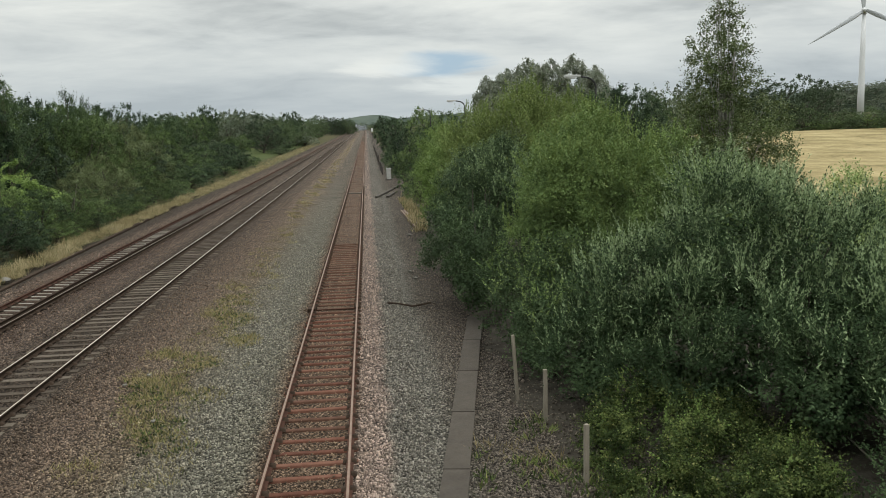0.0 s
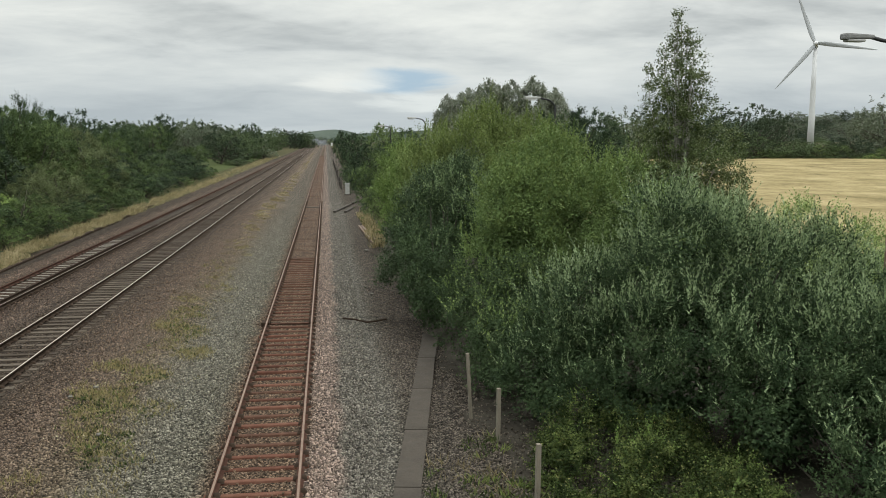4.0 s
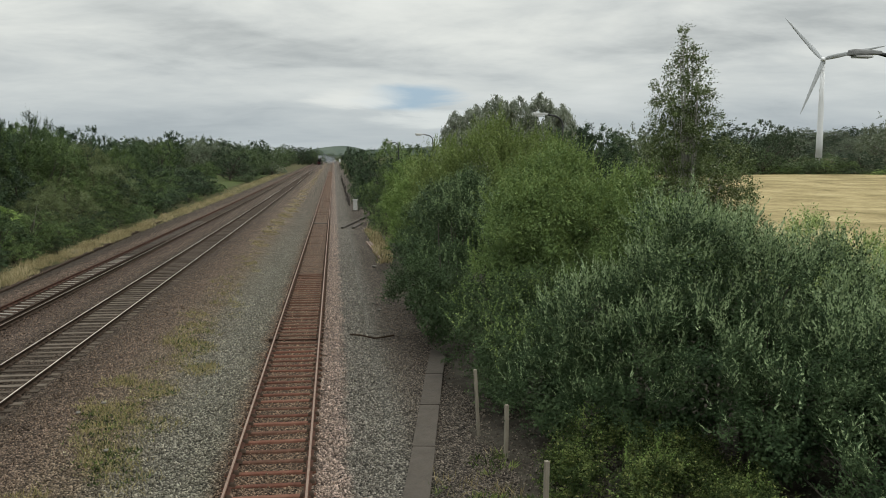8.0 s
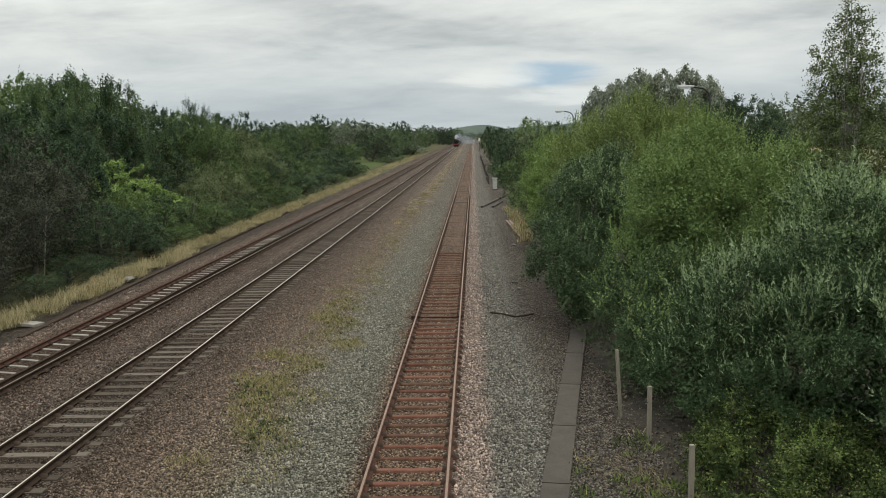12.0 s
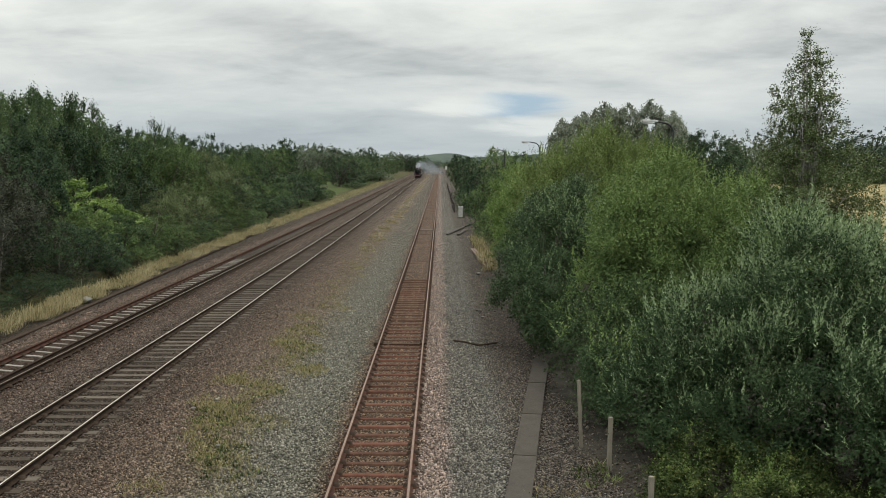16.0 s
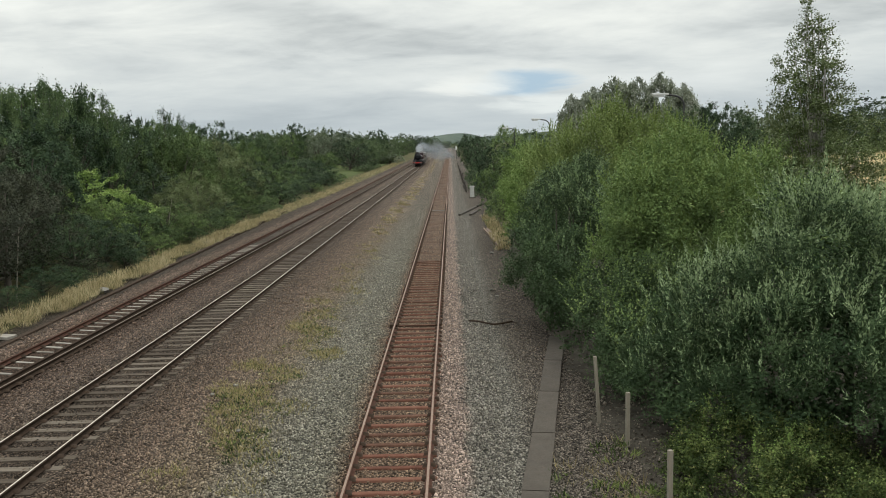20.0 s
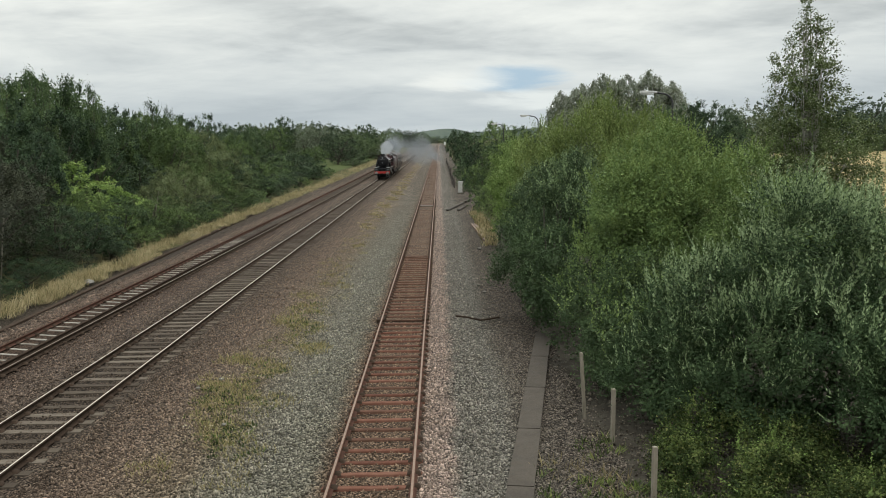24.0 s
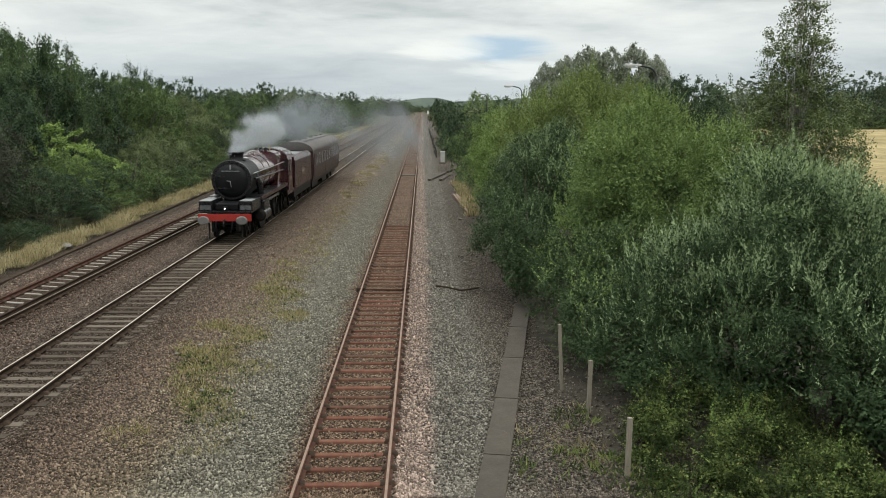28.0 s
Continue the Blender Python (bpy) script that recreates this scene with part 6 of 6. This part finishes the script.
part("door_handle", rod(rod(bmesh.new(), (0, 1.40, BOILER_Z - 0.04), (0.04, 1.40, BOILER_Z - 0.30), 0.016), (0, 1.42, BOILER_Z - 0.04), (-0.18, 1.42, BOILER_Z - 0.02), 0.016), M_GREY, door)
part("door_rail", rod(bmesh.new(), (-0.42, 1.5, BOILER_Z + 0.44), (0.42, 1.5, BOILER_Z + 0.44), 0.014), M_GREY, door)
part("number_bar", block(bmesh.new(), -0.26, 0.26, 1.545, 1.57, BOILER_Z + 0.24, BOILER_Z + 0.35), M_WORN, door)
for z in (-0.42, 0.14):
    part("hinge_strap", block(bmesh.new(), -0.65, 0.1, 1.52, 1.56, BOILER_Z + z, BOILER_Z + z + 0.07, 0.01), M_BLACK_GLOSS, door)
part("top_lamp_iron", block(bmesh.new(), -0.035, 0.035, 1.5, 1.53, BOILER_Z + 0.52, BOILER_Z + 0.74), M_GREY, door)
part("smokebox_saddle", extrude_profile(bmesh.new(), [(-0.62, 1.2), (0.62, 1.2), (0.5, 1.75), (0.62, 2.1), (-0.62, 2.1), (-0.5, 1.75)], 2.2, 3.8), M_BLACK, loco)
part("chimney", lathe(bmesh.new(), [(3.55, 0.46), (3.66, 0.37), (3.74, 0.34), (3.90, 0.35), (3.95, 0.40), (4.0, 0.39), (4.0, 0.30), (3.8, 0.28)], 32, "Z", (0, 2.95, 0)), M_BLACK, loco, smooth=True)
for s in (-1, 1):
    part("steam_pipe", tube_path(bmesh.new(), [(s * 0.75, 3.2, 3.0), (s * 1.0, 3.3, 2.5), (s * 1.08, 3.4, 1.9)], 0.16, 12), M_BLACK_GLOSS, loco)
part("boiler", lathe(bmesh.new(), [(4.1, 0.86), (4.2, 0.88), (6.2, 0.92), (8.6, 1.0), (8.7, 1.0)], 56, "Y", (0, 0, BOILER_Z + 0.02)), M_BOILER, loco, "glossy maroon boiler", smooth=True)
for y in (4.25, 5.6, 6.9, 8.2):
    rr = 0.885 + (y - 4.2) * 0.027
    part("boiler_band", lathe(bmesh.new(), [(y - 0.02, rr), (y - 0.02, rr + 0.007), (y + 0.02, rr + 0.007), (y + 0.02, rr)], 56, "Y", (0, 0, BOILER_Z + 0.02)), M_BOILER, loco)
part("dome", lathe(bmesh.new(), [(3.4, 0.5), (3.62, 0.42), (3.76, 0.36), (3.86, 0.22), (3.89, 0.05)], 28, "Z", (0, 7.2, 0)), M_BOILER, loco, smooth=True)
part("top_feed", lathe(bmesh.new(), [(3.5, 0.34), (3.68, 0.28), (3.76, 0.12)], 20, "Z", (0, 5.7, 0)), M_BOILER, loco, smooth=True)
FIREBOX = [(-0.98, 1.45), (0.98, 1.45), (1.04, 2.3), (1.04, 3.25), (0.99, 3.5), (0.85, 3.66), (0.5, 3.76), (-0.5, 3.76), (-0.85, 3.66), (-0.99, 3.5), (-1.04, 3.25), (-1.04, 2.3)]
part("firebox", extrude_profile(bmesh.new(), FIREBOX, 8.65, 10.9), M_BOILER, loco, "maroon square-shouldered firebox")
for i, x in enumerate((-0.28, 0.0, 0.28, 0.0)):
    part("safety_valve", lathe(bmesh.new(), [(3.74, 0.08), (3.86, 0.07), (3.93, 0.085), (3.95, 0.03)], 14, "Z", (x, 9.3 + 0.25 * (i == 3), 0)), M_OILY, loco)
part("whistle", rod(bmesh.new(), (0.3, 10.5, 3.75), (0.3, 10.5, 4.0), 0.035), M_BRASS, loco)
for s in (-1, 1):
    h = part("handrail", rod(bmesh.new(), (s * 0.99, 1.9, BOILER_Z + 0.30), (s * 1.09, 10.6, BOILER_Z + 0.34), 0.022, None, 8), M_BRIGHT, loco)
    part("exhaust_pipe", rod(bmesh.new(), (s * 0.99, 2.4, BOILER_Z + 0.02), (s * 1.07, 10.4, BOILER_Z - 0.1), 0.045, None, 10), M_BLACK_GLOSS, loco)
    # running plate, raised over the wheels, with its valance
    bm = bmesh.new()
    xa, xb = (0.62, 1.28) if s > 0 else (-1.28, -0.62)
    block(bm, xa, xb, 2.35, 10.4, 1.84, 1.88)
    block(bm, xa, xb, 10.36, 10.4, 1.36, 1.86)
    block(bm, xa, xb, 10.4, 12.9, 1.33, 1.37)
    plate = part("running_plate", bm, M_BLACK_GLOSS, loco)
    xo = s * 1.28
    part("valance", block(block(bmesh.new(), xo - 0.015, xo + 0.015, 2.3, 10.4, 1.70, 1.87), xo - 0.015, xo + 0.015, 10.4, 12.9, 1.15, 1.36), M_MAROON, plate)
    cyl = part("cylinder", rod(block(bmesh.new(), s * 1.15 - 0.2, s * 1.15 + 0.2, 2.65, 4.0, 0.95, 1.66, 0.1), (s * 1.12, 2.55, 0.92), (s * 1.12, 4.1, 0.92), 0.32, 0.32, 24), M_BLACK_GLOSS, loco)
    part("cylinder_cover", lathe(bmesh.new(), [(2.49, 0.18), (2.52, 0.28), (2.55, 0.30)], 20, "Y", (s * 1.12, 0, 0.92)), M_OILY, cyl)
    part("slide_bar", block(block(bmesh.new(), s * 1.06 - 0.04, s * 1.06 + 0.04, 4.1, 5.6, 1.04, 1.10), s * 1.06 - 0.04, s * 1.06 + 0.04, 4.1, 5.6, 0.76, 0.82), M_BRIGHT, loco)
    for y in (4.95, 7.2, 9.45):
        part("splasher", lathe(bmesh.new(), [(s * 0.72 - 0.08, 1.03), (s * 0.72 + 0.08, 1.03)], 32, "X", (0, y, 0.99)), M_BLACK, loco) if y == 4.95 else None
    part("injector", tube_path(bmesh.new(), [(s * 1.15, 10.9, 1.25), (s * 1.15, 11.4, 0.6), (s * 1.15, 12.2, 0.55)], 0.05), M_OILY, loco)
    part("cab_step", block(bmesh.new(), s * 1.2 - 0.15, s * 1.2 + 0.15, 12.5, 12.8, 0.45, 0.49), M_OILY, loco)
    part("sand_pipe", tube_path(bmesh.new(), [(s * 0.8, 6.1, 1.5), (s * 0.78, 6.0, 0.5), (s * 0.76, 5.9, 0.1)], 0.03), M_OILY, loco)
# cab
CAB = [(-1.29, 1.36), (1.29, 1.36), (1.29, 3.15), (1.18, 3.42), (0.9, 3.66), (0.45, 3.80), (-0.45, 3.80), (-0.9, 3.66), (-1.18, 3.42), (-1.29, 3.15)]
cab = part("cab", extrude_profile(bmesh.new(), CAB, 10.85, 12.35), M_MAROON, loco, "maroon cab with curved roof")
part("cab_roof", extrude_profile(bmesh.new(), [(x * 1.02, z + 0.03) for x, z in CAB[3:9]] + [(x * 1.0, z - 0.02) for x, z in CAB[8:2:-1]], 10.8, 13.1), M_BOILER, cab, "glossy maroon cab roof")
for s in (-1, 1):
    part("side_window", block(bmesh.new(), s * 1.295 - 0.006, s * 1.295 + 0.006, 11.2, 11.95, 2.45, 3.05), M_PANE, cab)
    part("front_window", block(bmesh.new(), s * 1.12 - 0.1, s * 1.12 + 0.1, 10.83, 10.846, 2.6, 3.2), M_PANE, cab)
    part("number_bar", block(bmesh.new(), s * 1.297 - 0.006, s * 1.297 + 0.006, 11.25, 12.0, 1.95, 2.15), M_CREAM, cab)
for y, rad, sp, alike in ((1.35, 0.46, 10, 36.0), (3.25, 0.46, 10, 36.0), (11.75, 0.57, 10, 36.0)):
    WHEELS.append((wheelset(loco, y, rad, sp, M_OILY), rad, y, alike))
DRIVERS = (4.95, 7.2, 9.45)
for y in DRIVERS:
    WHEELS.append((wheelset(loco, y, 0.99, 18, M_OILY, "driving_wheelset"), 0.99, y, 0.0))
RODS = []
for s in (-1, 1):
    bm = block(bmesh.new(), -0.03, 0.03, DRIVERS[0] - 0.1, DRIVERS[2] + 0.1, -0.065, 0.065, 0.02)
    for y in DRIVERS:
        lathe(bm, [(-0.05, 0.11), (0.05, 0.11)], 16, "X", (0, y, 0))
    o = part("coupling_rod", bm, M_BRIGHT, loco)
    RODS.append((o, s * 0.88, 0.0 if s > 0 else 90.0))
part("bogie_frame", block(block(bmesh.new(), -0.55, -0.48, 0.75, 3.85, 0.35, 0.62), 0.48, 0.55, 0.75, 3.85, 0.35, 0.62), M_BLACK, loco)
part("ash_pan", block(bmesh.new(), -0.6, 0.6, 9.9, 11.2, 0.4, 1.2, 0.05), M_BLACK, loco)

tender = thing("tender", TRACK_X["running"], 52.4, RAIL_TOP, "maroon coal tender behind the locomotive", "tender")
part("frame", block(bmesh.new(), -1.22, 1.22, 0.1, 7.9, 0.72, 1.22, 0.02), M_BLACK, tender)
TANK = [(-1.3, 1.25), (1.3, 1.25), (1.3, 2.95), (1.22, 3.12), (1.05, 3.24), (0.95, 3.24), (0.9, 3.1), (-0.9, 3.1), (-0.95, 3.24), (-1.05, 3.24), (-1.22, 3.12), (-1.3, 2.95)]
tank = part("tank", extrude_profile(bmesh.new(), TANK, 0.2, 7.9), M_MAROON, tender, "maroon tender tank with curved-in sides")
part("front_plate", block(bmesh.new(), -1.25, 1.25, 0.12, 0.2, 1.25, 3.2, 0.02), M_MAROON, tank)
part("tank_top", block(bmesh.new(), -1.0, 1.0, 4.6, 7.8, 3.1, 3.16, 0.01), M_GREY, tank, "pale steel top of the water tank")
for s in (-1, 1):
    part("lettering_bar", block(bmesh.new(), s * 1.303 - 0.004, s * 1.303 + 0.004, 3.2, 4.7, 2.0, 2.25), M_CREAM, tank)
    part("grab_rail", rod(bmesh.new(), (s * 1.33, 0.3, 1.5), (s * 1.33, 0.3, 2.9), 0.02, None, 8), M_BRIGHT, tank)
    for y in (1.5, 3.9, 6.3):
        part("axle_box", block(bmesh.new(), s * 1.0 - 0.12, s * 1.0 + 0.12, y - 0.2, y + 0.2, 0.42, 0.85, 0.03), M_OILY, tender)
bm = bmesh.new()
bmesh.ops.create_grid(bm, x_segments=14, y_segments=26, size=1)
for v in bm.verts:
    x, y = v.co.x, v.co.y
    v.co = (x * 0.9, 2.5 + y * 2.1, 2.9 + 0.38 * (1 - x * x) * (1 - y * y * 0.7) + 0.1 * noise.noise(Vector((x * 5, y * 9, 0))))
part("coal_load", bm, M_COAL, tender, "heap of black coal")
for y in (1.5, 3.9, 6.3):
    WHEELS.append((wheelset(tender, y, 0.65, 12, M_OILY), 0.65, 13.2 + y, 30.0))
buffer_pair(tender, 7.9, 1)

coach = thing("railway_coach", TRACK_X["running"], 61.2, RAIL_TOP, "maroon railway coach with grey curved roof and a row of windows", "railway coach")
SHELL = [(-1.28, 1.0), (1.28, 1.0), (1.36, 1.5), (1.38, 2.0), (1.36, 2.6), (1.30, 3.15), (-1.30, 3.15), (-1.36, 2.6), (-1.38, 2.0), (-1.36, 1.5)]
COACH_L = 18.9
shell = part("body", extrude_profile(bmesh.new(), SHELL, 0, COACH_L), M_MAROON_DULL, coach)
ARC = [(1.34 * math.cos(a), 3.13 + 0.66 * math.sin(a)) for a in [math.pi * i / 14 for i in range(15)]]
roof = part("roof", extrude_profile(bmesh.new(), ARC, -0.05, COACH_L + 0.05), M_ROOF, coach, "weathered grey-brown curved roof")
for y in (2.5, 5.8, 9.2, 12.6, 16.0):
    part("roof_vent", block(bmesh.new(), -0.14, 0.14, y, y + 0.4, 3.76, 3.92, 0.04), M_ROOF, roof)
part("roof_pipe", rod(bmesh.new(), (0.55, 0.5, 3.78), (0.55, COACH_L - 0.5, 3.78), 0.03, None, 8), M_OILY, roof)
part("gangway", block(bmesh.new(), -0.5, 0.5, -0.35, 0.0, 1.1, 3.2, 0.04), M_BLACK, coach, "black gangway bellows")
part("gangway", block(bmesh.new(), -0.5, 0.5, COACH_L, COACH_L + 0.35, 1.1, 3.2, 0.04), M_BLACK, coach, "black gangway bellows")
for s in (-1, 1):
    for k in range(10):
        y = 1.5 + k * 1.72
        frame_part = part("window_frame", block(bmesh.new(), s * 1.372 - 0.02, s * 1.372 + 0.02, y - 0.06, y + 0.96, 1.98, 2.86, 0.015), M_CREAM if k % 4 else M_MAROON_DULL, coach)
        frame_part.matrix_basis = pose(-s * 0.02, 0, 0, 0, 0, 0)
        part("pane", block(bmesh.new(), s * 1.395 - 0.006, s * 1.395 + 0.006, y, y + 0.9, 2.04, 2.8), M_PANE, frame_part)
    for y in (0.35, 7.6, COACH_L - 1.05):
        d = part("door", block(bmesh.new(), s * 1.374 - 0.012, s * 1.374 + 0.012, y, y + 0.72, 1.08, 2.95, 0.008), M_MAROON_DULL, coach)
        part("door_handle", block(bmesh.new(), s * 1.40 - 0.02, s * 1.40 + 0.02, y + 0.6, y + 0.68, 1.85, 1.9), M_BRASS, d)
    part("sole_bar", block(bmesh.new(), s * 1.15 - 0.06, s * 1.15 + 0.06, 0, COACH_L, 0.78, 1.0), M_BLACK, coach)
part("battery_box", block(bmesh.new(), -1.1, 1.1, 7.2, 10.2, 0.35, 0.85, 0.03), M_BLACK, coach)
for c in (2.9, COACH_L - 2.9):
    bogie = part("bogie", block(block(bmesh.new(), -1.05, -0.95, c - 1.7, c + 1.7, 0.42, 0.78, 0.03), 0.95, 1.05, c - 1.7, c + 1.7, 0.42, 0.78, 0.03), M_BLACK, coach)
    for y in (c - 1.25, c + 1.25):
        WHEELS.append((wheelset(coach, y, 0.457, 8, M_OILY), 0.457, 22.0 + y, 45.0))
buffer_pair(coach, COACH_L, 1)


# ---- smoke ----
M_STEAM = smoke_material("pale_steam", (0.50, 0.525, 0.55), 0.46)
M_SMOKE = smoke_material("grey_smoke", (0.31, 0.335, 0.36), 0.44)
M_HAZE = smoke_material("thin_smoke_haze", (0.28, 0.30, 0.322), 0.42)


def puff(name, size, count, flake, material, parent, seed):
    """A cloud of fine flakes, dense in its billows and thinning outwards."""
    g = np.random.default_rng(seed)
    billows = np.clip(g.normal(size=(9, 3)), -1.6, 1.6) * 0.58
    at = billows[g.integers(0, 9, count)] + g.normal(size=(count, 3)) * g.choice([0.26, 0.40], (count, 1))
    at = at * np.array(size)
    a = unit(g.normal(size=(count, 3)))
    b = unit(np.cross(a, g.normal(size=(count, 3))))
    s = (flake * g.uniform(0.6, 1.4, count))[:, None]
    V = np.stack([at - a * s * 0.5, at + a * s * 0.5, at + b * s * 0.9], 1).reshape(-1, 3)
    ob = new(name, np_mesh(name, V, np.arange(3 * count).reshape(-1, 3), material))
    ob.parent = parent
    return ob


smoke = thing("smoke_plume", TRACK_X["running"], 42.1, 0.0, "plume of grey smoke and pale steam trailing from the chimney", "smoke")
PUFFS = []
for i, (x, y, z, sx, sy, sz, count, m) in enumerate((
        (0.0, 0.5, 4.3, 0.26, 0.6, 0.22, 7000, M_STEAM), (0.05, 1.9, 4.65, 0.45, 1.0, 0.38, 15000, M_STEAM), (0.15, 4.0, 5.0, 0.65, 1.4, 0.55, 26000, M_STEAM), (0.3, 7.0, 5.35, 0.85, 2.0, 0.7, 34000, M_STEAM),
        (0.6, 11.0, 5.55, 1.1, 2.6, 0.8, 34000, M_SMOKE), (1.0, 16.5, 5.6, 1.3, 3.4, 0.9, 32000, M_SMOKE), (1.5, 23.5, 5.4, 1.6, 4.8, 1.0, 23000, M_SMOKE), (2.2, 32.0, 5.0, 1.9, 7.0, 1.1, 17000, M_SMOKE))):
    p = puff("puff", (sx, sy, sz), 2 * count, 0.023 if i < 4 else 0.027, m, smoke, 60 + i)
    p.matrix_basis = pose(x, y, z)
    PUFFS.append((p, x, y, z, 5.0 + 3 * (i % 3)))
for i, (x, y, z, sx, sy, sz) in enumerate(((2.6, 34, 3.4, 2.4, 9, 1.4), (4.2, 48, 3.0, 3.0, 11, 1.7), (5.2, 66, 2.8, 3.5, 14, 1.9), (5.8, 90, 2.8, 4.0, 18, 2.1), (5.6, 122, 3.1, 4.6, 24, 2.3), (6.4, 165, 3.1, 5.2, 32, 2.5))):
    p = puff("haze", (sx, sy, sz), 38000, 0.032 + 0.008 * i, M_HAZE, smoke, 80 + i)
    p.matrix_basis = pose(x, y, z)
    PUFFS.append((p, x, y, z, 1.5))


# ---- what moves ----
def train_at(t):
    """The place of the locomotive's buffer beam along the line."""
    d = 28.0 - t
    return 39.2 + 23.4 * d + 0.17 * d * d - 0.0045 * d ** 3


def on_line(y, z):
    slope = math.degrees(math.atan((rise_at(y + 1) - rise_at(y - 1)) / 2))
    return pose(TRACK_X["running"], y, rise_at(y) + z, slope, 0, 0)


def motions():
    steps = [0.5 * i for i in range(57)]
    for ob, behind, z in ((loco, 0.0, RAIL_TOP), (tender, 13.2, RAIL_TOP), (coach, 22.0, RAIL_TOP), (smoke, 2.9, 0.0)):
        walk(ob, [(t, on_line(train_at(t) + behind, z)) for t in steps])
    ticks = [i / FPS for i in range(28 * FPS + 1)]
    for ws, radius, y, alike in WHEELS:
        rows = []
        for i, t in enumerate(ticks):
            a = math.degrees((train_at(t) - 39.2) / radius)
            if alike:      # a wheel with like spokes: the same look with less turn in each step
                a -= alike * round((math.degrees((train_at(0) - train_at(1 / FPS)) / radius)) / alike) * (len(ticks) - 1 - i)
            rows.append((t, pose(0, ws.location.y, radius, a, 0, 0)))
        walk(ws, rows)
    for ob, x, lead in RODS:
        rows = []
        for t in ticks:
            a = (train_at(t) - 39.2) / 0.99 + radians(lead)
            rows.append((t, pose(x, -0.33 * math.sin(a), 0.99 + 0.33 * math.cos(a))))
        walk(ob, rows)
    for ob, rows in SWAYS:
        walk(ob, [(t, pose(*ob.location, 0, a, 0)) for t, a in rows])
    walk(rotor, [(t, HUB_POSE @ pose(0, 0, 0, 0, 14.0 + 85.1 * (t - 3.0), 0)) for t in steps])
    for i, (p, x, y, z, speed) in enumerate(PUFFS):
        walk(p, [(t, pose(x + 0.15 * math.sin(t * 1.3 + i), y, z + 0.15 * math.sin(t * 1.7 + 2 * i), 0, speed * t, 0)) for t in steps])


motions()
